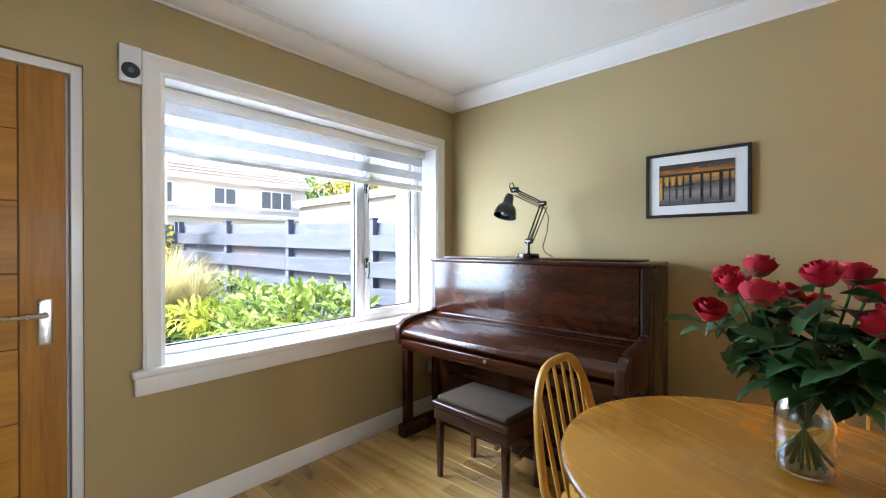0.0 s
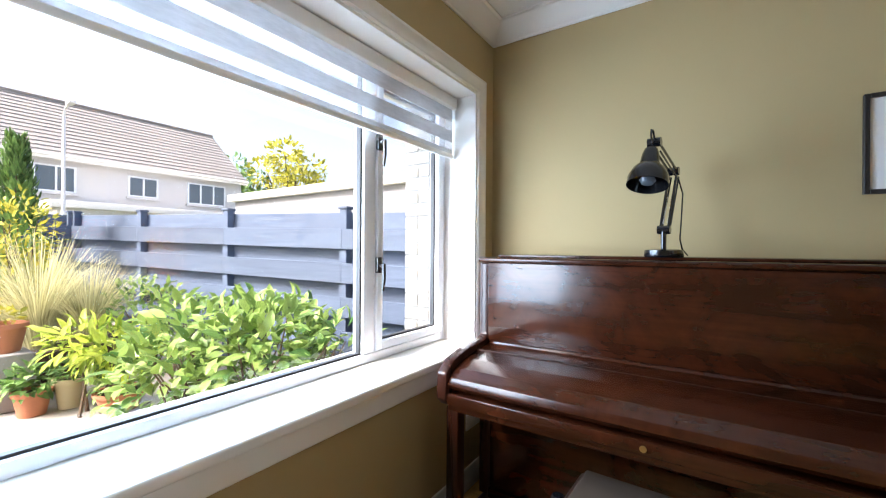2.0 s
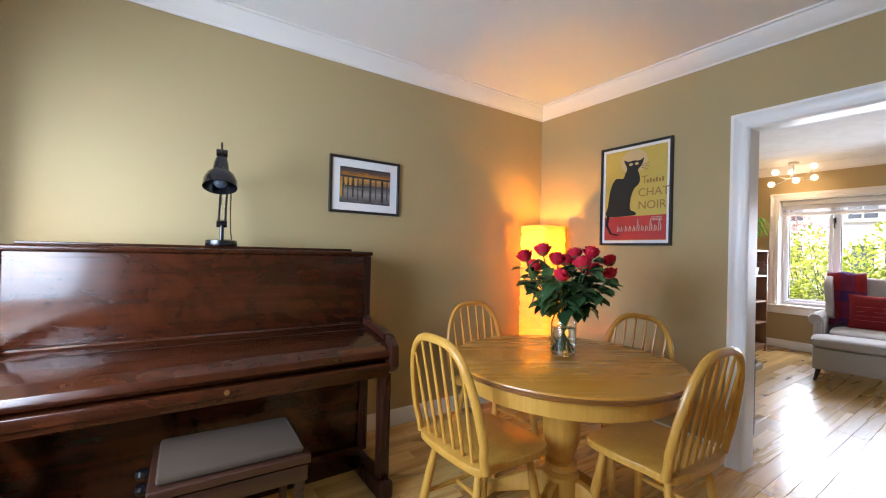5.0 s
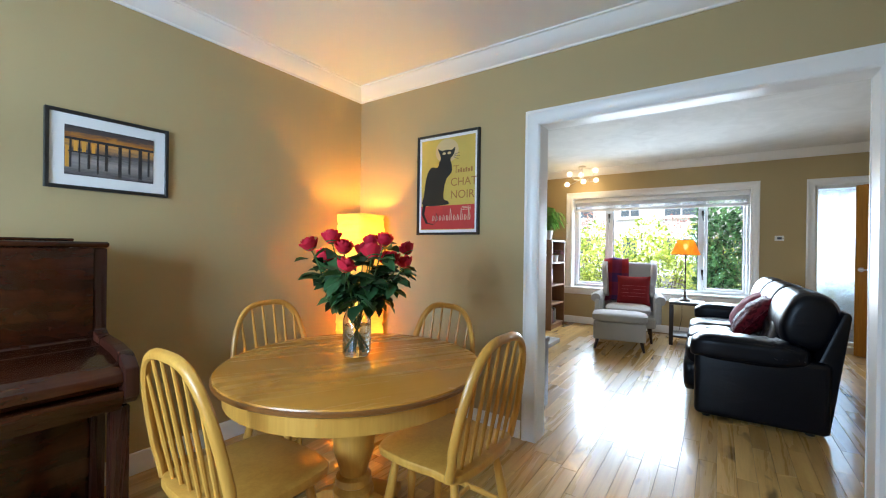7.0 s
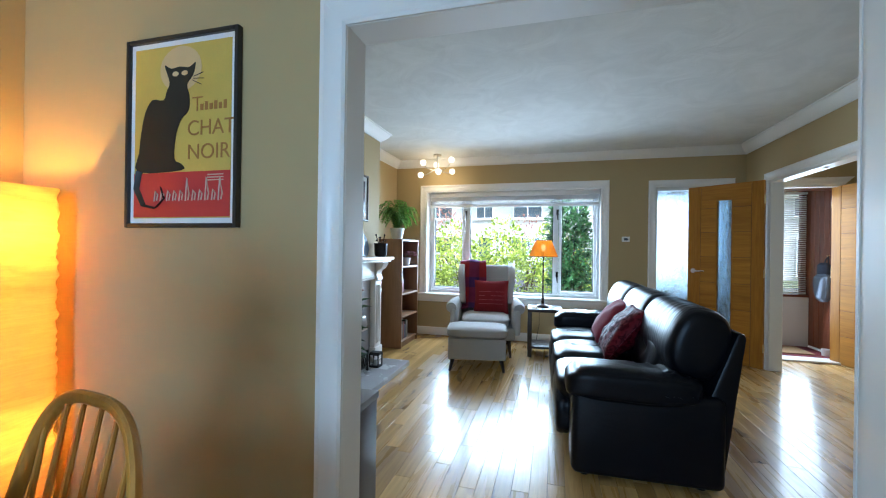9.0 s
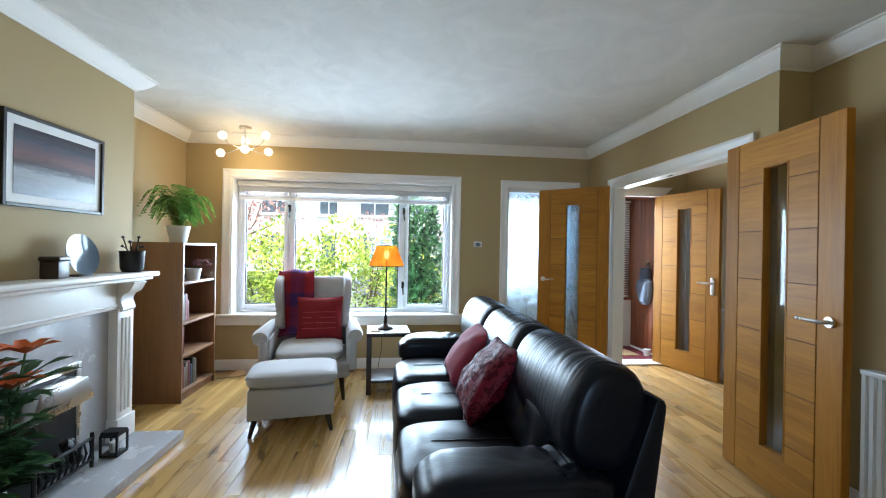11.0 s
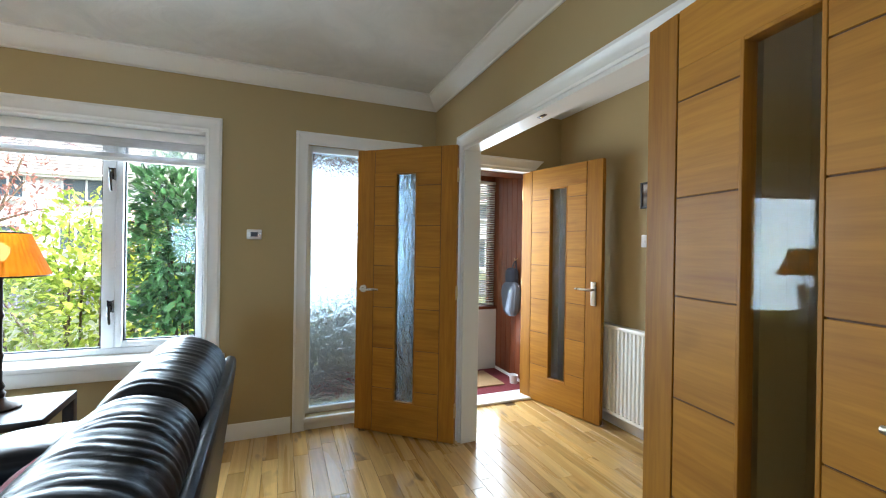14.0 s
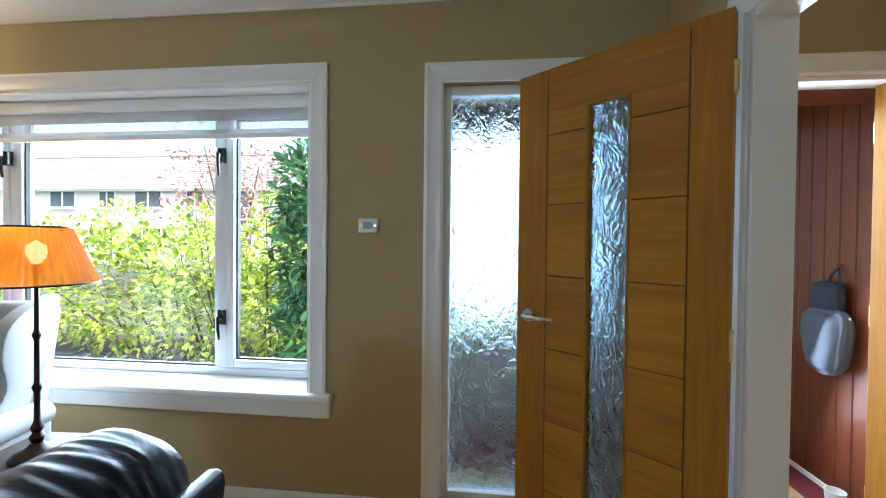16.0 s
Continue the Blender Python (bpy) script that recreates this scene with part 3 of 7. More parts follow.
for a, c in [((-2.109, 2.489), (-2.109, 0.25)), ((1.299, 2.489), (-2.09, 2.489)), ((1.299, 1.03), (1.299, 2.47)), ((-2.109, -0.639), (0.27, -0.639)), ((5.599, -0.86), (5.599, 2.489)), ((5.58, 2.489), (4.161, 2.489)), ((1.421, 2.47), (1.421, 1.03)), ((1.421, -0.64), (1.421, -2.125)), ((1.44, -2.125), (3.249, -2.125)), ((3.249, -2.11), (3.249, -1.914)), ((3.265, -1.914), (3.38, -1.914)), ((5.17, -1.914), (5.58, -1.914)), ((5.58, -3.129), (1.44, -3.129)), ((5.599, -2.026), (5.599, -2.045)), ((2.399, 2.489), (1.44, 2.489)), ((2.399, 2.125), (2.399, 2.47))]:
    if Vector(a) != Vector(c):
        b = skirting(a, c) if not (a[1] == -3.129) else skirting(c, a)
        setting("baseboard", b, GLOSS, "white painted moulded skirting board", "skirting")


def architrave(u0, u1, z0, z1, width, face, out, axis, sides="lrt", name="trim_architrave", parent=None):
    """A moulded frame round an opening u0..u1, z0..z1 on the wall plane face; out is +1 or -1."""
    prof = [(0, 0), (width, 0), (width, 0.020), (width * 0.82, 0.022), (width * 0.7, 0.016), (width * 0.25, 0.013), (width * 0.12, 0.016), (0, 0.010)]
    b = bmesh.new()

    def place(u, z, t):
        return Vector((u, face + out * t, z)) if axis == "x" else Vector((face + out * t, u, z))

    path = [(u0, z0, -1, 0), (u0, z1, -1, 1), (u1, z1, 1, 1), (u1, z0, 1, 0)]
    rings = [[b.verts.new(place(u + du * w, z + dz * w, t)) for w, t in prof] for u, z, du, dz in path]
    segs = [(0, 1)] * ("l" in sides) + [(1, 2)] * ("t" in sides) + [(2, 3)] * ("r" in sides)
    for i, j in segs:
        for k in range(len(prof)):
            l = (k + 1) % len(prof)
            b.faces.new((rings[i][k], rings[j][k], rings[j][l], rings[i][l]))
    for r in rings:
        b.faces.new(r)
    bmesh.ops.recalc_face_normals(b, faces=list(b.faces))
    if parent is not None:
        return part("architrave", b, GLOSS, parent)
    return setting(name, b, GLOSS, "white gloss moulded architrave", "door frame")


def lining(u0, u1, z1, t0, t1, axis, thick=0.02, z0=0.0):
    """Jambs and head that line an opening; they stand a little proud of the wall faces."""
    b = bmesh.new()
    for a, c, d, e in ((u0 - 0.002, u0 + thick, z0, z1), (u1 - thick, u1 + 0.002, z0, z1), (u0 + thick, u1 - thick, z1 - thick, z1 + 0.002)):
        if axis == "x":
            box(a, c, t0, t1, d, e, 0.002, 1, bm=b)
        else:
            box(t0, t1, a, c, d, e, 0.002, 1, bm=b)
    return setting("trim_lining", b, GLOSS, "white gloss door lining", "door frame")


architrave(-0.525, 0.925, 0.0, 1.955, 0.09, 1.2985, -1, "y")
architrave(-0.525, 0.925, 0.0, 1.955, 0.09, 1.4215, 1, "y")
lining(-0.54, 0.935, 1.965, 1.296, 1.424, "y", 0.012)
architrave(3.48, 5.055, 0.0, 1.98, 0.085, -1.9135, 1, "x")
architrave(3.48, 5.055, 0.0, 1.98, 0.07, -2.0265, -1, "x")
lining(3.47, 5.065, 1.99, -2.03, -1.911, "x", 0.03)
architrave(0.37, 1.13, 0.0, 1.975, 0.09, -0.6385, 1, "x")
lining(0.36, 1.14, 1.985, -0.765, -0.637, "x", 0.02)
architrave(-1.71, -0.955, 0.0, 2.02, 0.085, 5.5985, -1, "y")
architrave(-2.85, -2.06, 0.0, 2.0, 0.085, 5.5985, -1, "y", "t")
lining(-2.86, -2.05, 2.01, 5.60, 5.70, "y", 0.03)
lining(-0.66, 0.188, 2.015, -2.575, -2.14, "y", 0.036)
# Strips added behind door_4's leaf to keep outdoor light out of its gaps.
b = fresh()
for y0, y1, z0, z1 in ((0.112, 0.1515, 0.0, 1.978), (-0.6235, -0.585, 0.0, 1.978), (-0.585, 0.112, 1.94, 1.978)):
    box(-2.232, -2.207, y0, y1, z0, z1, 0.002, 1, bm=b)
setting("trim_gap_stop", b, GLOSS, "white stop added behind the closed door to block light gaps", "door frame")
setting("trim_door_threshold", box(5.55, 5.75, -2.83, -2.08, 0.001, 0.022, 0.004), GLOSS, "white painted strip at the porch threshold", "threshold")


# ---- windows ----
SHEER = fabric("sheer_blind_band", 0.72)
DENSE = fabric("dense_blind_band", 0.06)


def handle_casement(parent, x, y, z, s):
    b = box(x, x + s * 0.018, y - 0.014, y + 0.014, z - 0.035, z + 0.035, 0.004)
    tube([(x + s * 0.02, y, z), (x + s * 0.04, y, z + 0.004), (x + s * 0.045, y - 0.004, z - 0.06), (x + s * 0.04, y - 0.006, z - 0.11)], [0.010, 0.009, 0.008, 0.006], 8, bm=b)
    part("window_handle", b, BLACK, parent, "black metal casement handle")


def window(name, label, face, s, y0, y1, z0, z1, glass_x, bars, casements, sill_z, sill_y, arch_w):
    """s: +1 if the room lies towards +x from the glass. bars: the places of the uprights; casements: bays that open."""
    w = tagged(new(name), label, "window", kind="structure")
    architrave(y0, y1, sill_z, z1, arch_w, face + s * 0.001, s, "y", parent=w)
    # reveal boards
    b = fresh()
    for a, c, d, e in ((y0 - 0.001, y0 + 0.012, sill_z, z1), (y1 - 0.012, y1 + 0.001, sill_z, z1), (y0 + 0.012, y1 - 0.012, z1 - 0.012, z1 + 0.001)):
        xa, xb = sorted((face + s * 0.004, glass_x - s * 0.02))
        box(xa, xb, a, c, d, e, bm=b)
    part("reveal_board", b, GLOSS, w)
    xa, xb = sorted((face + s * 0.055, glass_x))
    b = box(xa, xb, y0 - 0.001, y1 + 0.001, sill_z - 0.03, sill_z, 0.006)
    xa, xb = sorted((face + s * 0.002, face + s * 0.058))
    box(xa, xb, sill_y[0], sill_y[1], sill_z - 0.032, sill_z + 0.003, 0.010, 3, bm=b)
    xa, xb = sorted((face + s * 0.001, face + s * 0.030))
    box(xa, xb, sill_y[0] + 0.012, sill_y[1] - 0.012, sill_z - 0.115, sill_z - 0.031, 0.008, 3, bm=b)
    part("window_sill", b, GLOSS, w)
    xa, xb = glass_x - 0.035, glass_x + 0.035
    f = 0.04
    b = box(xa, xb, y0 + 0.01, y0 + f, sill_z, z1 - 0.005, 0.006)
    box(xa, xb, y1 - f, y1 - 0.01, sill_z, z1 - 0.005, 0.006, bm=b)
    box(xa + 0.001, xb - 0.001, y0 + f, y1 - f, sill_z, sill_z + f, 0.006, bm=b)
    box(xa + 0.001, xb - 0.001, y0 + f, y1 - f, z1 - 0.06, z1 - 0.005, 0.006, bm=b)
    for u in bars:
        box(xa + 0.002, xb - 0.002, u - 0.035, u + 0.035, sill_z + f, z1 - 0.06, 0.006, bm=b)
    part("window_frame", b, UPVC, w, "white plastic window frame")
    edges = [y0 + f] + [v for u in bars for v in (u - 0.035, u + 0.035)] + [y1 - f]
    for k in range(0, len(edges), 2):
        a, c = edges[k], edges[k + 1]
        lo, hi = sill_z + f, z1 - 0.06
        if k // 2 in casements:
            b = fresh()
            g = 0.042
            for p, q, d, e in ((a + 0.004, a + g, lo + 0.004, hi - 0.004), (c - g, c - 0.004, lo + 0.004, hi - 0.004), (a + g, c - g, lo + 0.004, lo + g), (a + g, c - g, hi - g, hi - 0.004)):
                box(glass_x - 0.03 + s * 0.012, glass_x + 0.03 + s * 0.012, p, q, d, e, 0.005, bm=b)
            part("casement_sash", b, UPVC, w)
            a, c, lo, hi = a + g, c - g, lo + g, hi - g
        b = fresh()
        for p, q, d, e in ((a - 0.001, a + 0.008, lo, hi), (c - 0.008, c + 0.001, lo, hi), (a + 0.008, c - 0.008, lo - 0.001, lo + 0.008), (a + 0.008, c - 0.008, hi - 0.008, hi + 0.001)):
            box(glass_x - 0.012 + s * 0.005, glass_x + 0.012 + s * 0.005, p, q, d, e, bm=b)
        part("gasket", b, GASKET, w)
        p = part("pane", box(glass_x - 0.004, glass_x + 0.004, a + 0.002, c - 0.002, lo + 0.002, hi - 0.002), PANE, w, "clear double glazed pane")
        p.visible_shadow = False
    return w


win_w = window("window_1", "wide white framed rear window onto the garden", -2.11, 1, 0.455, 2.295, 0.70, 2.065, -2.335, [1.70], [1], 0.735, (0.335, 2.40), 0.075)
handle_casement(win_w, -2.29, 1.735, 1.16, 1)
handle_casement(win_w, -2.29, 1.735, 1.70, 1)
win_f = window("window_2", "wide white framed front window with three lights", 5.60, -1, -0.33, 2.03, 0.575, 2.04, 5.80, [0.235, 1.455], [0, 2], 0.59, (-0.45, 2.17), 0.085)
for y in (0.215, 1.475):
    for z in (0.90, 1.74):
        handle_casement(win_f, 5.755, y, z, -1)


def blind(label, x, y0, y1, z1, bands, s):
    t = thing("roller_blind", pose(x, (y0 + y1) / 2, z1), label, "blind")
    h = (y1 - y0) / 2
    b = box(-0.028, 0.028, -h, h, -0.06, 0.0, 0.008)
    part("cassette", b, GLOSS, t, "white blind cassette")
    z = -0.06
    for dense, dz in bands:
        part("dense_band" if dense else "sheer_band", box(-0.0012, 0.0012, -h + 0.01, h - 0.01, z - dz, z), DENSE if dense else SHEER, t, "" if dense else "translucent sheer band")
        z -= dz
    part("bottom_bar", box(-0.010, 0.010, -h + 0.008, h - 0.008, z - 0.026, z - 0.0005, 0.005), GLOSS, t, "beige blind bottom bar")


blind("white striped roller blind, partly lowered over the rear window", -2.245, 0.475, 2.278, 2.05, [(1, 0.065), (0, 0.05), (1, 0.062), (0, 0.042), (1, 0.022)], 1)
blind("white striped roller blind, mostly raised over the front window", 5.715, -0.312, 2.012, 2.026, [(1, 0.055), (0, 0.045), (1, 0.022)], -1)

# sidelight beside the hall
w = tagged(new("window_3"), "tall rippled obscure glass sidelight in white frame", "window", kind="structure")
b = fresh()
for p, q, d, e in ((-1.72, -1.68, 0.09, 2.03), (-0.985, -0.945, 0.09, 2.03), (-1.68, -0.985, 0.09, 0.13), (-1.68, -0.985, 1.985, 2.03)):
    box(5.66, 5.72, p, q, d, e, 0.004, bm=b)
box(5.575, 5.90, -1.72, -0.945, 0.055, 0.088, 0.006, bm=b)
box(5.597, 5.90, -1.708, -0.957, 0.001, 0.055, bm=b)
part("window_frame", b, GLOSS, w)
p = part("pane", box(5.684, 5.690, -1.684, -0.981, 0.126, 1.989), FROST, w, "rippled obscure glass")
p.visible_shadow = False


# ---- doors ----
def lever(parent, x, z, side, way, plate=True):
    """A lever handle on a face: side +1 or -1 in y, the lever pointing along way in x."""
    b = fresh()
    y = side * 0.021
    if plate:
        ya, yb = sorted((y, y + side * 0.008))
        box(x - 0.022, x + 0.022, ya, yb, z - 0.12, z + 0.06, 0.006, 3, bm=b)
    else:
        rod((x, y, z), (x, y + side * 0.010, z), 0.026, n=20, bm=b)
    part("handle_plate", b, CHROME, parent, "brushed steel handle plate")
    b = tube([(x, y + side * 0.008, z), (x, y + side * 0.045, z), (x + way * 0.012, y + side * 0.052, z), (x + way * 0.13, y + side * 0.050, z)], [0.010, 0.010, 0.0095, 0.008], 10)
    part("handle", b, CHROME, parent, "brushed steel lever handle")


def oak_door(name, m, label, L=0.762, slot=(0.285, 0.465), solid=False, grow=1, plate=False, H=1.98, kind_label="door"):
    """Leaf along x from the hinge at 0, centred on y = 0."""
    d = tagged(new(name), label, "door", kind="structure")
    d.matrix_world = m
    T = 0.02
    st0, st1 = 0.112, L - 0.135
    zs = [0.31, 0.59, 0.875, 1.165, 1.445, 1.72]
    g = 0.0022
    part("stile", box(0, st0 - g, -T, T, 0, H, 0.002, 1), OAK, d)
    part("stile", box(st1 + g, L, -T, T, 0, H, 0.002, 1), OAK, d)
    core = fresh()
    a0, a1 = (slot if not solid else (st0 + 0.25, st0 + 0.25))
    box(st0 - g, a0 - 0.004, -T + 0.004, T - 0.004, 0.02, H - 0.02, bm=core)
    box(a1 + 0.004, st1 + g, -T + 0.004, T - 0.004, 0.02, H - 0.02, bm=core)
    if not solid:
        box(a0 - 0.004, a1 + 0.004, -T + 0.004, T - 0.004, 0.02, 0.21, bm=core)
        box(a0 - 0.004, a1 + 0.004, -T + 0.004, T - 0.004, 1.82, H - 0.02, bm=core)
    part("groove_core", core, GROOVE, d, "dark grooves between veneer panels")
    if solid:
        spans, lo, hi = [(st0 + g, st1 - g)], 0.0, H
    else:
        part("bottom_rail", box(st0 + g, st1 - g, -T, T, 0, 0.218, 0.0015, 1), OAK_X, d)
        part("top_rail", box(st0 + g, st1 - g, -T, T, 1.812, H, 0.0015, 1), OAK_X, d)
        spans, lo, hi = [(st0 + g, a0), (a1, st1 - g)], 0.218, 1.812
    for p, q in spans:
        zz = [lo] + [z for z in zs if lo + 0.03 < z < hi - 0.03] + [hi]
        for i in range(len(zz) - 1):
            za = zz[i] + (g if i else 0.0003)
            zb = zz[i + 1] - (g if i < len(zz) - 2 else 0.0003)
            part("door_panel", box(p, q, -T, T, za, zb, 0.0012, 1), OAK_X, d)
    if not solid:
        b = fresh()
        for p, q, e, f in ((a0, a0 + 0.010, 0.219, 1.811), (a1 - 0.010, a1, 0.219, 1.811), (a0 + 0.010, a1 - 0.010, 0.219, 0.229), (a0 + 0.010, a1 - 0.010, 1.801, 1.811)):
            box(p, q, -T - 0.002, T + 0.002, e, f, 0.0015, 1, bm=b)
        part("glazing_bead", b, OAK, d)
        p = part("pane", box(a0 + 0.008, a1 - 0.008, -0.003, 0.003, 0.227, 1.803), FROST if grow == 2 else SMOKE, d, "tall narrow glass pane")
        p.visible_shadow = False
    for side in (-1, 1):
        lever(d, L - 0.062, 1.0, side, -1, plate)
    for z in (0.22, 1.0, 1.78):
        b = rod((-0.006, 0.020, z - 0.045), (-0.006, 0.020, z + 0.045), 0.007, n=10)
        box(-0.004, 0.001, -0.016, 0.016, z - 0.045, z + 0.045, bm=b)
        part("hinge", b, BRASS, d, "brass butt hinge")
    return d


def leaf_pose(h, f):
    return pose(h[0], h[1], 0.008, 0, 0, math.degrees(math.atan2(f[1] - h[1], f[0] - h[0])))


oak_door("door_1", leaf_pose((5.045, -1.868), (5.512, -1.305)), "open oak veneer door with narrow rippled glass pane", L=0.74, slot=(0.285, 0.445), grow=2)
oak_door("door_2", leaf_pose((3.535, -1.868), (2.746, -1.765)), "open oak veneer door with narrow glass pane, folded towards the wall", L=0.79, slot=(0.30, 0.48))
oak_door("door_3", leaf_pose((5.683, -2.80), (4.905, -2.998)), "open oak veneer inner porch door with glass pane", L=0.79, plate=True, slot=(0.30, 0.48))
oak_door("door_4", pose(-2.185, -0.606, 0.008, 0, 0, 90), "closed oak veneer panelled door in a white frame", L=0.745, solid=True, plate=True)
oak_door("door_5", pose(0.385, -0.70, 0.008), "closed oak veneer door in a white frame", L=0.73, solid=True, plate=True)


# ---- dining room ----
def picture(m, w, h, label, frame_w, mount_w, depth=0.022, frame_mat=None):
    """A framed picture; local x across, z up, its face towards -y, its back on y = 0."""
    t = thing("framed_picture", m, label, "picture")
    b = fresh()
    for a, c, d, e in ((0, frame_w, 0, h), (w - frame_w, w, 0, h), (frame_w, w - frame_w, 0, frame_w), (frame_w, w - frame_w, h - frame_w, h)):
        box(a, c, -depth, 0, d, e, 0.002, 1, bm=b)
    part("frame", b, frame_mat or BLACKM, t)
    part("mount", box(frame_w, w - frame_w, -0.010, -0.004, frame_w, h - frame_w), MOUNT, t, "white card mount")
    return t


def art_mat(name, *stops, along="z", scale=6.0, stretch=(1, 1, 6), lo=0.0, hi=1.0, warp=1.0):
    m, nt, b = node_mat(name)
    tc = nt.nodes.new("ShaderNodeTexCoord")
    sep = nt.nodes.new("ShaderNodeSeparateXYZ")
    nt.links.new(tc.outputs["Object"], sep.inputs[0])
    mr = nt.nodes.new("ShaderNodeMapRange")
    mr.inputs["From Min"].default_value, mr.inputs["From Max"].default_value = lo, hi
    nt.links.new(sep.outputs[2], mr.inputs[0])
    n = noise_tex(nt, scale, 5, 0.7, stretch, "Object", False, warp)
    ad = nt.nodes.new("ShaderNodeMath")
    ad.operation = "MULTIPLY_ADD"
    ad.inputs[1].default_value = 0.35
    nt.links.new(n, ad.inputs[0])
    sb = nt.nodes.new("ShaderNodeMath")
    sb.operation = "SUBTRACT"
    sb.inputs[1].default_value = 0.17
    nt.links.new(mr.outputs[0], sb.inputs[0])
    nt.links.new(sb.outputs[0], ad.inputs[2])
    nt.links.new(ramp(nt, ad.outputs[0], *stops), b.inputs["Base Color"])
    b.inputs["Roughness"].default_value = 0.25
    return m


PIERART = art_mat("sunset_under_a_pier_print", (0.0, (0.05, 0.045, 0.05)), (0.30, (0.30, 0.27, 0.25)), (0.50, (0.10, 0.09, 0.09)), (0.66, (0.55, 0.28, 0.08)), (0.78, (0.42, 0.17, 0.03)), (0.86, (0.10, 0.07, 0.06)), (1.0, (0.06, 0.05, 0.05)), lo=0.06, hi=0.30)
PIERDARK = plain("dark_pier_ink", (0.035, 0.03, 0.03), 0.3, relief=0)
PIERGLOW = plain("amber_ink", (0.62, 0.30, 0.04), 0.3, vary=0.3, relief=0)
t = picture(pose(-0.612, 2.489, 1.44), 0.487, 0.360, "black framed photo print of a pier at sunset, white mount", 0.016, 0.06)
part("print", box(0.068, 0.419, -0.012, -0.0105, 0.066, 0.294), PIERART, t, "amber and grey photo print")
b = fresh()
for i, (x, wd) in enumerate(((0.085, 0.008), (0.118, 0.006), (0.150, 0.010), (0.185, 0.007), (0.215, 0.012), (0.268, 0.014), (0.31, 0.008), (0.352, 0.016), (0.392, 0.009))):
    part("pier_post", box(x, x + wd, -0.0128, -0.0122, 0.10 - 0.02 * (i % 2), 0.2275), PIERDARK, t)
box(0.069, 0.418, -0.0129, -0.0122, 0.228, 0.240, bm=b)
part("pier_brace", box(0.08, 0.24, -0.0136, -0.0129, 0.17, 0.177), PIERDARK, t)
part("pier_deck", b, PIERDARK, t, "dark pier deck in the print")
b = fresh()
for x, z0, z1 in ((0.070, 0.10, 0.2), (0.100, 0.17, 0.225), (0.13, 0.17, 0.225), (0.165, 0.175, 0.22)):
    box(x, x + 0.014, -0.0126, -0.0122, z0, z1, bm=b)
part("sunset_glow", b, PIERGLOW, t, "amber light between the posts")

# poster on the partition wall
POSTER_Y = plain("mustard_poster_paper", (0.58, 0.42, 0.08), 0.5, vary=0.2, scale=9, relief=0.03)
POSTER_R = plain("red_poster_ink", (0.50, 0.035, 0.03), 0.5, vary=0.2, scale=9, relief=0.03)
POSTER_H = plain("pale_halo_ink", (0.62, 0.45, 0.22), 0.5, vary=0.15, relief=0)
INK = plain("black_poster_ink", (0.014, 0.014, 0.010), 0.45, vary=0.3, relief=0)
INKRED = plain("brick_lettering_ink", (0.33, 0.15, 0.03), 0.5, relief=0)
INKPALE = plain("pale_lettering_ink", (0.62, 0.45, 0.33), 0.5, relief=0)
t = picture(pose(1.299, 1.868, 1.285, 0, 0, -90), 0.526, 0.722, "black framed vintage poster, black cat shape on yellow and red", 0.016, 0.02, 0.024)
part("yellow_sheet", box(0.036, 0.490, -0.012, -0.0105, 0.036, 0.686), POSTER_Y, t, "mustard yellow poster sheet")
part("red_band", box(0.036, 0.490, -0.0135, -0.0125, 0.040, 0.208), POSTER_R, t, "red band along the bottom")


def flat_shape(outline, y, parent, mat, name, label=""):
    b = bmesh.new()
    f = b.faces.new([b.verts.new((u, y, v)) for u, v in outline])
    r = bmesh.ops.extrude_face_region(b, geom=[f])
    for v in r["geom"]:
        if isinstance(v, bmesh.types.BMVert):
            v.co.y -= 0.0006
    bmesh.ops.recalc_face_normals(b, faces=list(b.faces))
    return part(name, b, mat, parent, label)


def smooth_loop(pts, k=4):
    """A closed Catmull-Rom line through a few control points."""
    out, n = [], len(pts)
    for i in range(n):
        p0, p1, p2, p3 = (Vector(pts[(i + j) % n]) for j in (-1, 0, 1, 2))
        for s in range(k):
            u = s / k
            q = 0.5 * ((2 * p1) + (p2 - p0) * u + (2 * p0 - 5 * p1 + 4 * p2 - p3) * u * u + (3 * p1 - p0 - 3 * p2 + p3) * u ** 3)
            out.append((q.x, q.y))
    return out


flat_shape([(0.258 + 0.098 * math.cos(a), 0.595 + 0.085 * math.sin(a)) for a in [k * math.pi / 14 for k in range(28)]], -0.0126, t, POSTER_H, "halo", "pale round halo")
cat_body = smooth_loop([(0.182, 0.614), (0.214, 0.599), (0.255, 0.603), (0.30, 0.597), (0.329, 0.612), (0.317, 0.564), (0.290, 0.532), (0.302, 0.49), (0.300, 0.437), (0.263, 0.402), (0.240, 0.342), (0.235, 0.258), (0.268, 0.239), (0.268, 0.214), (0.056, 0.214), (0.061, 0.289), (0.071, 0.367), (0.09, 0.443), (0.125, 0.488), (0.178, 0.483), (0.194, 0.517), (0.207, 0.55)], 3)
flat_shape(cat_body, -0.0138, t, INK, "cat_shape", "plain black cat silhouette")
for u in (0.236, 0.279):
    flat_shape([(u + 0.015 * math.cos(k * math.pi / 8), 0.577 + 0.009 * math.sin(k * math.pi / 8)) for k in range(16)], -0.0145, t, POSTER_H, "eye_shape", "pale oval eye")
for u, v, du, dv in ((0.32, 0.560, 0.045, 0.012), (0.318, 0.553, 0.05, -0.004), (0.316, 0.546, 0.04, -0.018)):
    part("whisker", tube([(u, -0.0140, v), (u + du, -0.0140, v + dv)], 0.0014, 5), INK, t)
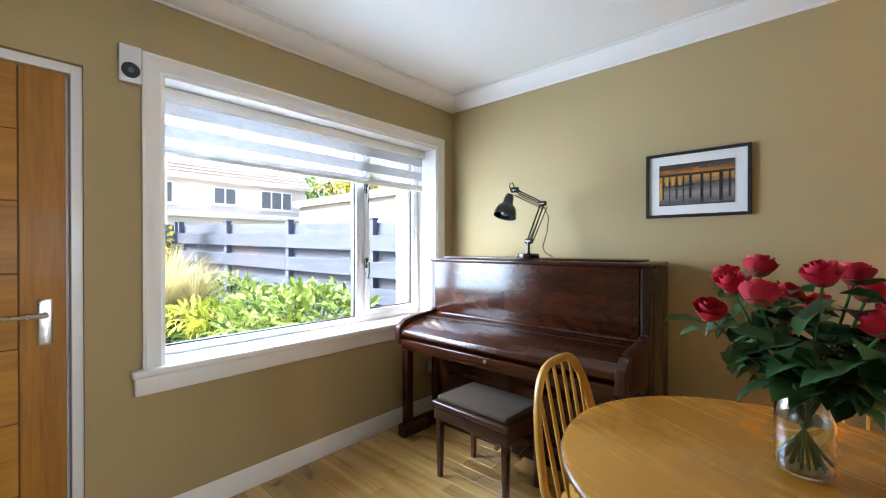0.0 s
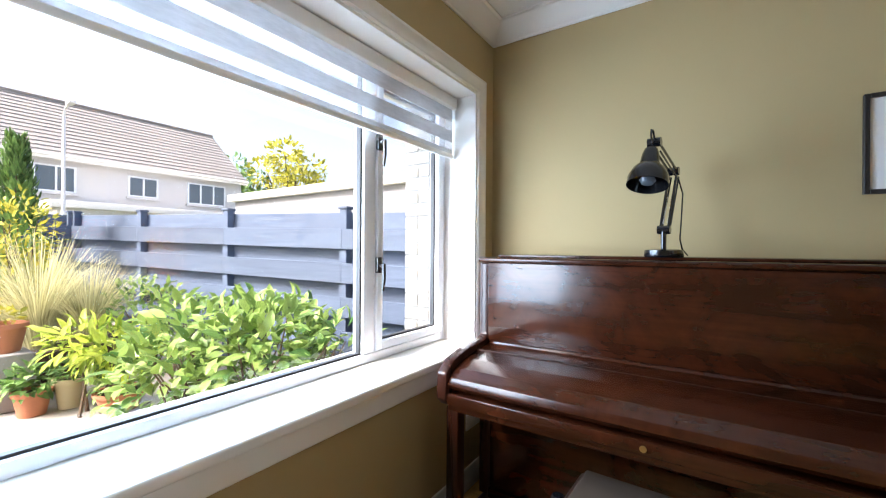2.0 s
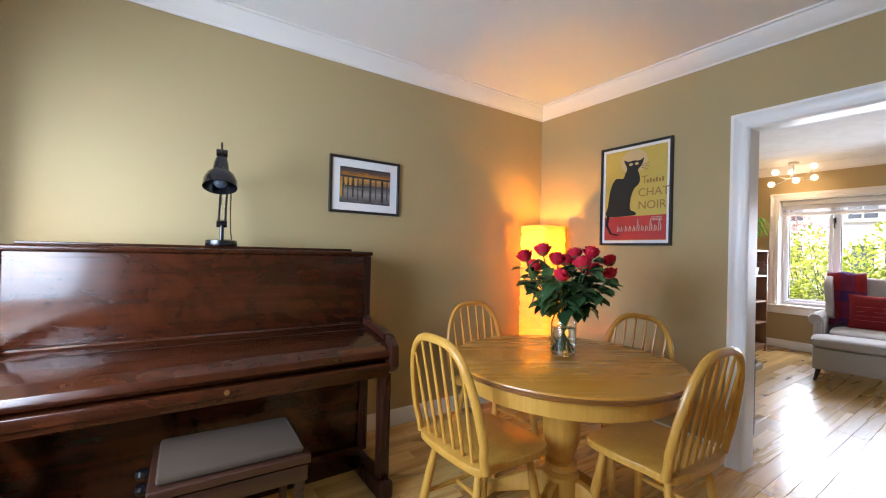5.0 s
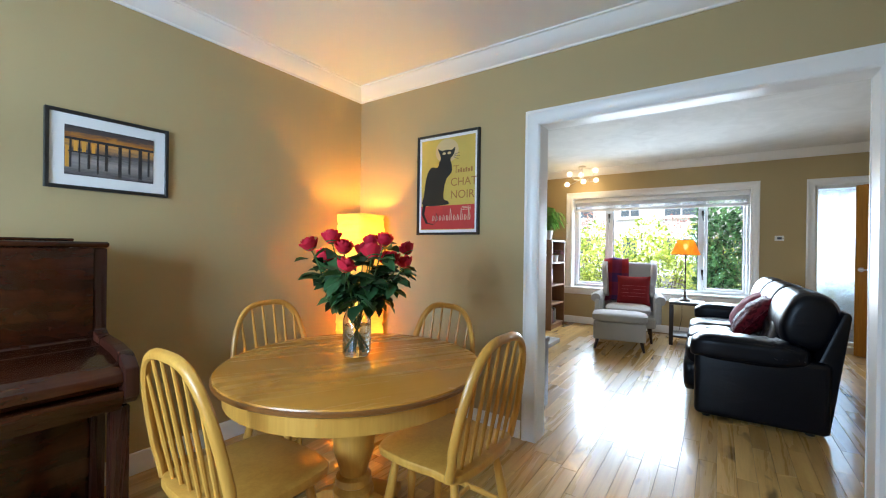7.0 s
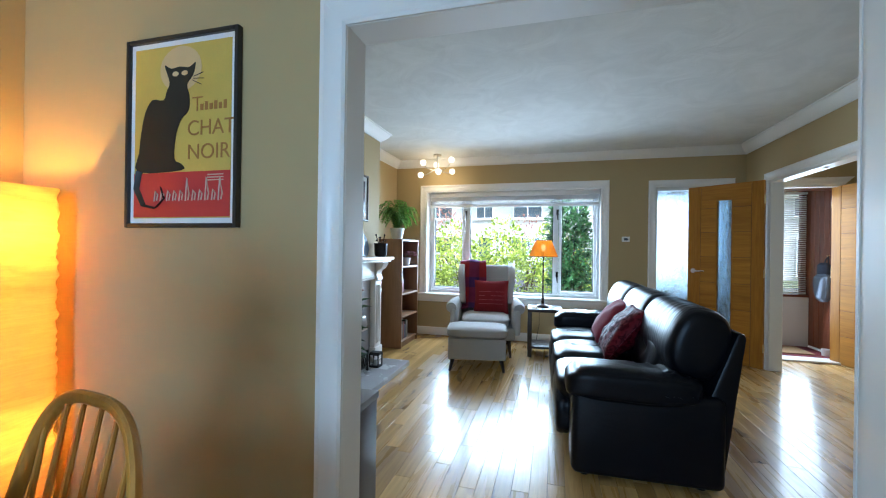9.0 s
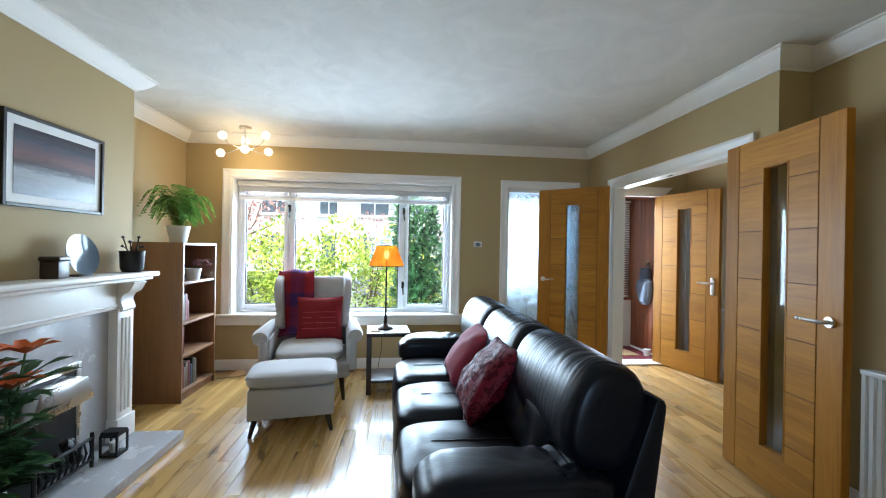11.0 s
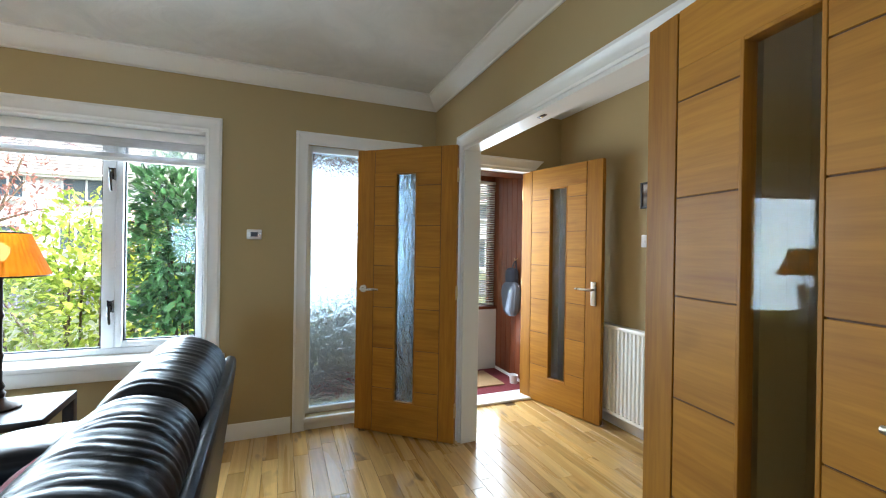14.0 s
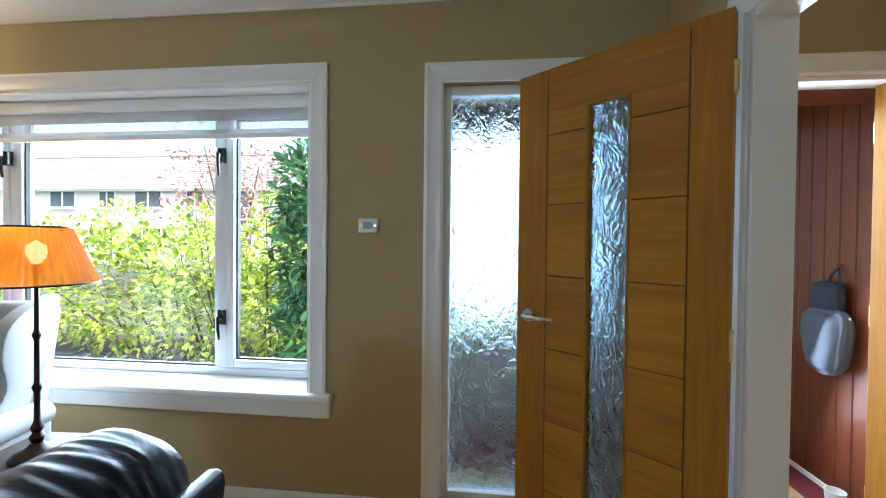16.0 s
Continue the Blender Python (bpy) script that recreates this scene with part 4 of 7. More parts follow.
b = fresh()
tube([(0.075, -0.0145, 0.215), (0.062, -0.0145, 0.150), (0.095, -0.0145, 0.088), (0.150, -0.0145, 0.075), (0.192, -0.0145, 0.11), (0.172, -0.0145, 0.155)], [0.018, 0.017, 0.015, 0.013, 0.010, 0.006], 8, bm=b, flat=0.05)
part("tail_shape", b, INK, t)


def lettering(text, size, x, z, y, parent, mat, name="lettering"):
    c = bpy.data.curves.new("text", "FONT")
    c.body, c.size, c.extrude = text, size, 0.0004
    o = bpy.data.objects.new("text", c)
    me = bpy.data.meshes.new_from_object(o)
    bpy.data.objects.remove(o)
    me.transform(Matrix.Translation((x, y, z)) @ Matrix.Rotation(math.pi / 2, 4, "X"))
    me.materials.append(mat)
    ob = new(name, me)
    ob.parent = parent
    ob["label"] = "poster lettering"


lettering("CHAT", 0.080, 0.292, 0.342, -0.0130, t, INKRED)
lettering("NOIR", 0.080, 0.292, 0.254, -0.0130, t, INKRED)
part("letter_bar", box(0.315, 0.362, -0.0135, -0.0127, 0.478, 0.483), INKRED, t)
part("letter_bar", box(0.335, 0.341, -0.0135, -0.0127, 0.430, 0.478), INKRED, t)
for k in range(6):
    part("letter_bar", box(0.352 + 0.021 * k, 0.366 + 0.021 * k, -0.0135, -0.0127, 0.432, 0.455 + 0.008 * (k % 2)), INKRED, t)
for k in range(11):
    x = 0.140 + 0.030 * k
    tube_ = tube([(x, -0.0141, 0.100), (x + 0.006, -0.0141, 0.140 + 0.045 * (k in (5, 8, 10))), (x + 0.017, -0.0141, 0.125), (x + 0.012, -0.0141, 0.102)], 0.0032, 5)
    part("letter_stroke", tube_, INKPALE, t)
for k in range(3):
    part("letter_bar", box(0.390, 0.462, -0.0145, -0.0137, 0.172 + 0.010 * k, 0.176 + 0.010 * k), INKPALE, t)


# piano
def piano():
    t = thing("upright_piano", pose(-1.965, 2.45, 0.0), "polished dark mahogany upright piano against the wall", "piano")
    W = 1.475
    # local x along the keyboard, y forwards is negative
    cheek = [(0.0, 0.10), (0.0, 1.17), (-0.365, 1.17), (-0.365, 0.84), (-0.40, 0.822), (-0.56, 0.81), (-0.66, 0.788), (-0.715, 0.745), (-0.720, 0.645), (-0.69, 0.615), (-0.365, 0.60), (-0.365, 0.10)]
    for x in (0.0, W - 0.045):
        m = axes(Vector((x, 0, 0)), Vector((0, 1, 0)), Vector((0, 0, 1)), Vector((1, 0, 0)))
        part("cheek", prism(cheek, 0.045, m, bevel=0.006), MAHOG_Z, t)
    part("lid", box(-0.003, W + 0.003, -0.383, 0.0, 1.172, 1.196, 0.010, 3), MAHOG, t)
    part("upper_lid", box(0.06, W - 0.09, -0.30, -0.02, 1.1965, 1.208, 0.004), MAHOG, t)
    part("upper_panel", box(0.046, W - 0.046, -0.372, -0.345, 0.815, 1.171, 0.004), MAHOG, t, "polished figured mahogany upper panel")
    part("panel_inset", box(0.075, W - 0.075, -0.3755, -0.372, 0.838, 1.150, 0.0015), MAHOG, t)
    fall = [(-0.366, 0.815), (-0.372, 0.802), (-0.46, 0.794), (-0.575, 0.778), (-0.655, 0.757), (-0.700, 0.727), (-0.708, 0.700), (-0.69, 0.680), (-0.366, 0.675)]
    m = axes(Vector((0.0455, 0, 0)), Vector((0, 1, 0)), Vector((0, 0, 1)), Vector((1, 0, 0)))
    part("fallboard", prism(fall, W - 0.091, m, bevel=0.003), MAHOG, t, "closed curved keyboard lid")
    part("lid_seam", rod((0.05, -0.47, 0.7935), (W - 0.05, -0.47, 0.7935), 0.0016, n=8), BRONZE, t, "thin dark brass hinge line")
    part("key_rail", box(0.044, W - 0.044, -0.712, -0.685, 0.625, 0.669, 0.006), MAHOG, t)
    part("keybed", box(0.046, W - 0.046, -0.70, -0.30, 0.60, 0.664, 0.004), MAHOG, t)
    part("lock", rod((W / 2, -0.713, 0.648), (W / 2, -0.716, 0.648), 0.010, n=14), BRASS, t, "small brass keyhole")
    part("lower_panel", box(0.046, W - 0.046, -0.345, -0.32, 0.13, 0.60, 0.004), MAHOG, t)
    part("plinth", box(0.0455, W - 0.0455, -0.362, -0.02, 0.0, 0.128, 0.004), MAHOG, t)
    part("back", box(0.046, W - 0.046, -0.03, -0.001, 0.129, 1.17), MAHOG_Z, t)
    for x in (0.012, W - 0.067):
        part("leg", box(x, x + 0.055, -0.665, -0.610, 0.09, 0.60, 0.006), MAHOG_Z, t)
        part("toe_block", box(x - 0.010, x + 0.065, -0.70, -0.30, 0.0, 0.088, 0.015, 3), MAHOG_Z, t)
    for x in (W / 2 - 0.09, W / 2 + 0.07):
        b = tube([(x, -0.36, 0.07), (x, -0.43, 0.06), (x, -0.47, 0.045)], [0.010, 0.014, 0.016], 8)
        part("pedal", b, BRASS, t, "worn brass pedal")
    return t


piano()


def piano_stool():
    t = thing("piano_stool", pose(-1.205, 1.735, -0.0, 0, 0, -2), "dark wooden piano stool with taupe padded seat", "stool")
    w, d = 0.49, 0.34
    for sx in (-1, 1):
        for sy in (-1, 1):
            x, y = sx * (w / 2 - 0.025), sy * (d / 2 - 0.025)
            b = box(x - 0.018, x + 0.018, y - 0.018, y + 0.018, 0.0, 0.36, 0.004)
            for v in b.verts:
                k = 0.72 + 0.28 * min(v.co.z / 0.35, 1)
                v.co.x, v.co.y = x + (v.co.x - x) * k, y + (v.co.y - y) * k
            part("leg", b, STOOLW, t)
    b = fresh()
    for a, c, e, f in ((-w / 2, w / 2, -d / 2, -d / 2 + 0.02), (-w / 2, w / 2, d / 2 - 0.02, d / 2), (-w / 2, -w / 2 + 0.02, -d / 2 + 0.02, d / 2 - 0.02), (w / 2 - 0.02, w / 2, -d / 2 + 0.02, d / 2 - 0.02)):
        box(a, c, e, f, 0.325, 0.385, 0.003, bm=b)
    part("apron", b, STOOLW, t)
    part("seat_frame", box(-w / 2 - 0.01, w / 2 + 0.01, -d / 2 - 0.01, d / 2 + 0.01, 0.392, 0.425, 0.008, 3), STOOLW, t)
    part("seat_pad", box(-w / 2 + 0.012, w / 2 - 0.012, -d / 2 + 0.012, d / 2 - 0.012, 0.4252, 0.455, 0.012, 4), PAD, t, "taupe velvet padded seat")
    for z in (0.355, 0.408):
        b = rod((-w / 2, 0, z), (-w / 2 - 0.02, 0, z), 0.010, n=12)
        lathe([(0, -0.02), (0.018, -0.014), (0.024, 0.0), (0.018, 0.014), (0, 0.02)], 14, (-w / 2 - 0.032, 0, z), b)
        part("knob", b, BLACK, t, "black turned height knob")
    return t


piano_stool()


def desk_lamp():
    t = thing("desk_lamp", pose(-1.219, 2.19, 1.208, 0, 0, -8), "black enamel spring-arm desk lamp standing on the piano", "lamp")
    part("base", lathe([(0, 0), (0.066, 0), (0.069, 0.006), (0.066, 0.026), (0.045, 0.031), (0, 0.032)], 28), BLACK, t)
    part("post", rod((0, 0, 0.028), (0, 0, 0.115), 0.010, n=12), BLACK, t)
    elbow, head = Vector((0.0, 0.145, 0.352)), Vector((0, -0.135, 0.415))
    b = fresh()
    for s in (-0.014, 0.014):
        rod((s, 0.0, 0.10), (s, elbow.y, elbow.z), 0.0048, n=8, bm=b)
        rod((s, 0.025, 0.10), (s, elbow.y + 0.03, elbow.z - 0.02), 0.0035, n=8, bm=b)
    part("lower_arm", b, BLACK, t)
    b = fresh()
    for s in (-0.014, 0.014):
        rod((s, elbow.y, elbow.z), (s, head.y, head.z), 0.0048, n=8, bm=b)
        rod((s, elbow.y + 0.01, elbow.z - 0.03), (s, head.y + 0.02, head.z - 0.03), 0.0035, n=8, bm=b)
    part("upper_arm", b, BLACK, t)
    for p in ((0, 0.005, 0.105), tuple(elbow), tuple(head)):
        part("joint", rod((-0.022, p[1], p[2]), (0.022, p[1], p[2]), 0.017, n=14), BLACK, t)
    b = fresh()
    for s in (-0.009, 0.009):
        tube([(s + 0.004 * math.cos(k * 1.4), 0.02 + 0.0016 * k, 0.13 + 0.0026 * k + 0.004 * math.sin(k * 1.4)) for k in range(44)], 0.0016, 5, bm=b)
    part("spring", b, CHROME, t, "coiled steel tension springs")
    m = Matrix.Translation((0, -0.205, 0.305)) @ Matrix.Rotation(radians(-20), 4, "X") @ Matrix.Scale(1.08, 4)
    b = lathe([(0.0, 0.075), (0.020, 0.075), (0.026, 0.055), (0.030, 0.02), (0.048, 0.002), (0.060, -0.025), (0.062, -0.055), (0.0595, -0.055), (0.056, -0.025), (0.041, 0.0), (0.0, 0.0)], 28)
    b.transform(m)
    part("shade", b, BLACK, t, "glossy black bowl shade")
    b = lathe([(0, -0.052), (0.018, -0.048), (0.025, -0.038), (0.020, -0.022), (0.010, -0.004), (0, 0)], 16)
    b.transform(m)
    part("bulb", b, BACKPANE, t, "dark unlit bulb")
    b = tube([(0.0, -0.16, 0.40), (0, -0.18, 0.43), (0, -0.175, 0.452), (0, -0.155, 0.455), (0, -0.14, 0.435), (0, -0.145, 0.41)], 0.0035, 8)
    part("carry_loop", b, BLACK, t)
    b = tube([(0.02, 0.14, 0.32), (0.03, 0.17, 0.26), (0.03, 0.15, 0.16), (0.035, 0.10, 0.07), (0.04, 0.12, 0.03), (0.045, 0.19, 0.006)], 0.003, 6)
    part("cable", b, BLACK, t)
    return t


desk_lamp()

# table
t = thing("dining_table", pose(0.035, 1.18, 0, 0, 0, -28), "round beech pedestal dining table with turned column", "table")
R = 0.492
part("tabletop", lathe([(0, 0.722), (R - 0.02, 0.722), (R - 0.004, 0.727), (R, 0.736), (R - 0.003, 0.746), (R - 0.014, 0.750), (0, 0.750)], 64), TABLE, t, "honey beech round top, edge painted darker for shade")
# Thin ring that paints shade round the rim; the beech itself is no darker.
part("edge_band", lathe([(R - 0.018, 0.7215), (R - 0.003, 0.7225), (R + 0.0035, 0.7275), (R + 0.0035, 0.737), (R - 0.001, 0.741), (R - 0.018, 0.741)], 64), RIMSHADE, t, "rounded table edge with its shade painted in brown")
part("apron", lathe([(R - 0.055, 0.722), (R - 0.055, 0.660), (R - 0.033, 0.656), (R - 0.033, 0.722)], 64), BEECH, t)
part("top_bearer", box(-R + 0.09, R - 0.09, -0.05, 0.05, 0.675, 0.722, 0.004), BEECH, t)
part("column", lathe([(0, 0.675), (0.055, 0.675), (0.062, 0.66), (0.05, 0.64), (0.048, 0.60), (0.072, 0.57), (0.085, 0.50), (0.078, 0.40), (0.055, 0.33), (0.052, 0.31), (0.068, 0.30), (0.070, 0.275), (0.056, 0.265), (0.078, 0.25), (0.078, 0.12), (0, 0.12)], 28), BEECH, t)
foot = [(0.04, 0.12), (0.04, 0.24), (0.12, 0.225), (0.24, 0.15), (0.36, 0.07), (0.42, 0.045), (0.42, 0.0), (0.36, 0.0), (0.33, 0.035), (0.22, 0.085), (0.12, 0.125)]
for k in range(4):
    m = pose(0, 0, 0, 0, 0, 45 + 90 * k) @ axes(Vector((0, 0.0225, 0)), Vector((1, 0, 0)), Vector((0, 0, 1)), Vector((0, -1, 0)))
    part("foot", prism(foot, 0.045, m, bevel=0.005), BEECH, t)


def spindle_chair():
    """A Windsor chair that faces +y, its seat's middle over the origin."""
    t = thing("dining_chair", Matrix.Identity(4), "honey beech hoop-back spindle dining chair", "chair", "chairs round the table")
    seat = smooth_loop([(-0.17, -0.19), (0.17, -0.19), (0.205, -0.08), (0.215, 0.08), (0.18, 0.185), (0.0, 0.205), (-0.18, 0.185), (-0.215, 0.08), (-0.205, -0.08)], 4)
    part("seat", prism(seat, 0.032, pose(0, 0, 0.415), bevel=0.008), BEECH, t)
    tops, feet = [], []
    for sx in (-1, 1):
        for y0, y1 in ((0.13, 0.185), (-0.13, -0.20)):
            a, c = Vector((sx * 0.135, y0, 0.418)), Vector((sx * 0.185, y1, 0.0))
            pts = [a.lerp(c, k) for k in (0, 0.25, 0.5, 0.75, 1)]
            part("leg", tube(pts, [0.013, 0.017, 0.020, 0.017, 0.012], 12), BEECH, t)
            tops.append(a.lerp(c, 0.55))
    for a, c in ((tops[0], tops[1]), (tops[2], tops[3])):
        part("side_stretcher", tube([a, a.lerp(c, 0.5), c], [0.008, 0.012, 0.008], 10), BEECH, t)
    a, c = tops[0].lerp(tops[1], 0.5), tops[2].lerp(tops[3], 0.5)
    part("cross_stretcher", tube([a, a.lerp(c, 0.5), c], [0.008, 0.012, 0.008], 10), BEECH, t)

    def hoop(s):
        """Along the hoop, 0 to 1."""
        a = math.pi * s
        x = -0.212 * math.copysign(abs(math.cos(a)) ** 0.62, math.cos(a))
        h = abs(math.sin(a)) ** 0.80
        return Vector((x * (1 + 0.06 * (h > 0.2)), -0.165 - 0.085 * h, 0.435 + 0.440 * h))

    part("back_hoop", tube([hoop(k / 40) for k in range(41)], 0.0135, 10, flat=1.25), BEECH, t, "steam-bent hoop back")
    for k in range(6):
        x = -0.142 + 0.0568 * k
        s = min((abs(hoop(j / 200).x - x * 1.12) + (0 if 0.05 < j / 200 < 0.95 else 9), j / 200) for j in range(201))[1]
        a, c = Vector((x, -0.165, 0.44)), hoop(s)
        part("spindle", tube([a, a.lerp(c, 0.35), c], [0.0065, 0.0085, 0.0055], 8), BEECH, t)
    return t


first = spindle_chair()
# back top stands about 0.25 m behind the seat's middle
for i, (bx, by, face) in enumerate(((-0.576, 1.287, 1), (0.214, 2.063, 271.6), (0.75, 1.232, 172.6), (0.222, 0.63, 87.6))):
    a = radians(face)
    m = pose(bx + 0.245 * math.cos(a), by + 0.245 * math.sin(a), 0, 0, 0, face - 90)
    if i == 0:
        first.matrix_world = m
    else:
        copy_thing(first, m)


# vase of roses
def rose(rng, size, m, parent):
    """A half-open bloom: a green calyx that carries four rings of petals."""
    calyx = part("rose", lathe([(0, -0.42 * size), (0.2 * size, -0.36 * size), (0.42 * size, -0.2 * size), (0.34 * size, 0.0), (0, 0.1 * size)], 10), STEM, parent, "deep red rose bloom")
    calyx.matrix_basis = m
    for ring, (n, r, lean, h) in enumerate(((3, 0.16, 0.02, 1.02), (4, 0.30, 0.06, 1.02), (5, 0.46, 0.12, 0.96), (5, 0.60, 0.30, 0.80))):
        for k in range(n):
            a = 2 * math.pi * (k + 0.5 * (ring % 2)) / n + rng.uniform(-0.2, 0.2)
            wid = 1.45 * math.pi / n
            b, rows = bmesh.new(), []
            for j in range(5):
                v = j / 4
                row = []
                for i in range(5):
                    u = (i / 4 - 0.5) * 2
                    ang = a + u * wid * (0.55 + 0.45 * math.sin(math.pi * (0.15 + 0.75 * v)))
                    rad = r * (0.45 + 0.55 * math.sin(math.pi * 0.5 * min(v * 1.3, 1))) + lean * 0.45 * v ** 3 - 0.05 * (u * u) * v
                    z = (v * h - 0.13 * u * u * v) * 0.95 - 0.33 - lean * 0.25 * v ** 4
                    row.append(b.verts.new((rad * math.cos(ang) * size, rad * math.sin(ang) * size, z * size)))
                rows.append(row)
            for j in range(4):
                for i in range(4):
                    b.faces.new((rows[j][i], rows[j][i + 1], rows[j + 1][i + 1], rows[j + 1][i]))
            part("petal", b, RED, calyx, angle=80)


def leaf_mesh(name, data, material, parent=None, label="", kind="", segs=1):
    """data: rows of base point, way, normal, length, width. Leaves with a fold along the middle, all in one mesh."""
    verts, faces = [], []
    for p, d, nrm, L, w in data:
        side = d.cross(nrm).normalized()
        i = len(verts)
        up = side.cross(d).normalized()
        verts += [p, p + d * L * 0.38 + side * w * 0.5 + up * w * 0.14, p + d * L * 0.75 + side * w * 0.33 + up * w * 0.06, p + d * L - up * L * 0.16, p + d * L * 0.75 - side * w * 0.33 + up * w * 0.06, p + d * L * 0.38 - side * w * 0.5 + up * w * 0.14, p + d * L * 0.55 - up * w * 0.03]
        for a, c in ((0, 1), (1, 2), (2, 3), (3, 4), (4, 5), (5, 0)):
            faces.append((i + a, i + c, i + 6))
    me = bpy.data.meshes.new(name)
    me.from_pydata([tuple(v) for v in verts], [], faces)
    me.materials.append(material)
    for f in me.polygons:
        f.use_smooth = True
    ob = new(name, me)
    if parent is not None:
        ob.parent = parent
    if label:
        ob["label"] = label
    if kind:
        ob["kind"] = kind
    return ob


rng = random.Random(5)
vase = thing("rose_vase", pose(0.075, 1.215, 0.7505), "clear glass jar with water and long-stemmed red roses", "vase")
part("jar", lathe([(0, 0.004), (0.050, 0.004), (0.056, 0.012), (0.056, 0.145), (0.050, 0.165), (0.044, 0.178), (0.046, 0.198), (0.043, 0.198), (0.041, 0.18), (0.047, 0.163), (0.052, 0.145), (0.052, 0.014), (0, 0.012)], 32), JAR, vase, "clear glass jar")
part("water", lathe([(0, 0.0125), (0.0515, 0.0145), (0.0515, 0.125), (0, 0.125)], 32), WATER, vase, "water in the jar")
heads = []
for k in range(14):
    a = k * 2.4 + rng.uniform(-0.3, 0.3)
    r = 0.05 + 0.165 * math.sqrt((k + 0.5) / 14)
    z = 0.452 - 0.32 * (r - 0.05) + rng.uniform(-0.045, 0.04)
    heads.append(Vector((r * math.cos(a), r * math.sin(a), z)))
leaves = []
for h in heads:
    foot_ = Vector((-h.x * 0.18, -h.y * 0.18, 0.02))
    neck = Vector((h.x * 0.18, h.y * 0.18, 0.19))
    pts = [foot_, foot_.lerp(neck, 0.5), neck, neck.lerp(h, 0.5) + Vector((h.x, h.y, 0)) * 0.06, h - Vector((0, 0, 0.01))]
    part("stem", tube(pts, 0.0028, 6), STEM, vase)
    rose(rng, 0.056 + rng.uniform(-0.007, 0.006), Matrix.Translation(h) @ Euler((-h.y * 2.2, h.x * 2.2, rng.uniform(0, 6))).to_matrix().to_4x4(), vase)
    for j in range(17):
        s = rng.uniform(0.15, 0.90)
        p = neck.lerp(h, s) + Vector((h.x, h.y, 0)) * 0.05
        a = rng.uniform(0, 6.283)
        d = Vector((math.cos(a), math.sin(a), rng.uniform(-0.9, 0.35))).normalized()
        leaves.append((p + d * 0.025, d, Vector((rng.uniform(-0.5, 0.5), rng.uniform(-0.5, 0.5), 0.9)), rng.uniform(0.06, 0.10), rng.uniform(0.044, 0.068)))
leaf_mesh("rose_leaves", leaves, ROSELEAF, vase, "dark green serrated rose leaves")

# rice paper floor lamp
t = thing("floor_lamp", pose(1.10, 2.27, 0), "tall square crinkled rice-paper floor lamp, lit amber", "lamp")
b = bmesh.new()
n, rows = 48, 170
rings = []
for j in range(rows + 1):
    z = 0.05 + 1.385 * j / rows
    ring = []
    for k in range(n):
        a = 2 * math.pi * (k + 0.5) / n
        c, s = math.cos(a), math.sin(a)
        q = 0.135 / max(abs(c), abs(s)) * 0.9 + 0.135 * 0.1
        q += 0.009 * noise.noise(Vector((c * 1.5, s * 1.5, z * 26))) + 0.006 * noise.noise(Vector((c * 4, s * 4, z * 60 + c * 4)))
        ring.append(b.verts.new((q * c, q * s, z)))
    rings.append(ring)
for a, c in zip(rings, rings[1:]):
    for k in range(n):
        b.faces.new((a[k], a[(k + 1) % n], c[(k + 1) % n], c[k]))
part("paper_shade", b, PAPER, t, "crinkled cream paper shade glowing amber", 60)
part("base", box(-0.12, 0.12, -0.12, 0.12, 0.0, 0.045, 0.004), BLACKM, t)
for z in (0.07, 1.425):
    part("wire_ring", tube([(x * 0.122, y * 0.122, z) for x, y in ((-1, -1), (1, -1), (1, 1), (-1, 1))], 0.002, 6, closed=True), BLACKM, t)
part("centre_post", rod((0, 0, 0.045), (0, 0, 1.16), 0.006, n=10), BLACKM, t)
for z, watts in ((1.27, 4.6), (0.90, 1.0), (0.50, 2.8)):
    part("bulb", lathe([(0, -0.04), (0.02, -0.03), (0.026, 0.0), (0.018, 0.03), (0, 0.04)], 14), GLOBE, t, "lit bulb").matrix_basis = pose(0, 0, z - 0.06)
    lamp = new("floor_lamp_light", bpy.data.lights.new("floor_lamp_light", "POINT"))
    lamp.data.energy, lamp.data.color, lamp.data.shadow_soft_size = watts, (1.0, 0.55, 0.095), 0.03
    lamp.location = (1.10, 2.27, z)

# sensor beside the rear window
t = thing("wall_sensor", pose(-2.109, 0.298, 1.985), "white wall sensor with black round lens above the window", "sensor")
part("casing", box(0.0, 0.03, 0.0, 0.078, 0.0, 0.158, 0.004), POTW, t)
part("lens_ring", rod((0.03, 0.039, 0.05), (0.036, 0.039, 0.05), 0.033, n=28), BLACK, t, "black round lens")
part("lens", rod((0.036, 0.039, 0.05), (0.038, 0.039, 0.05), 0.012, n=18), BACKPANE, t)


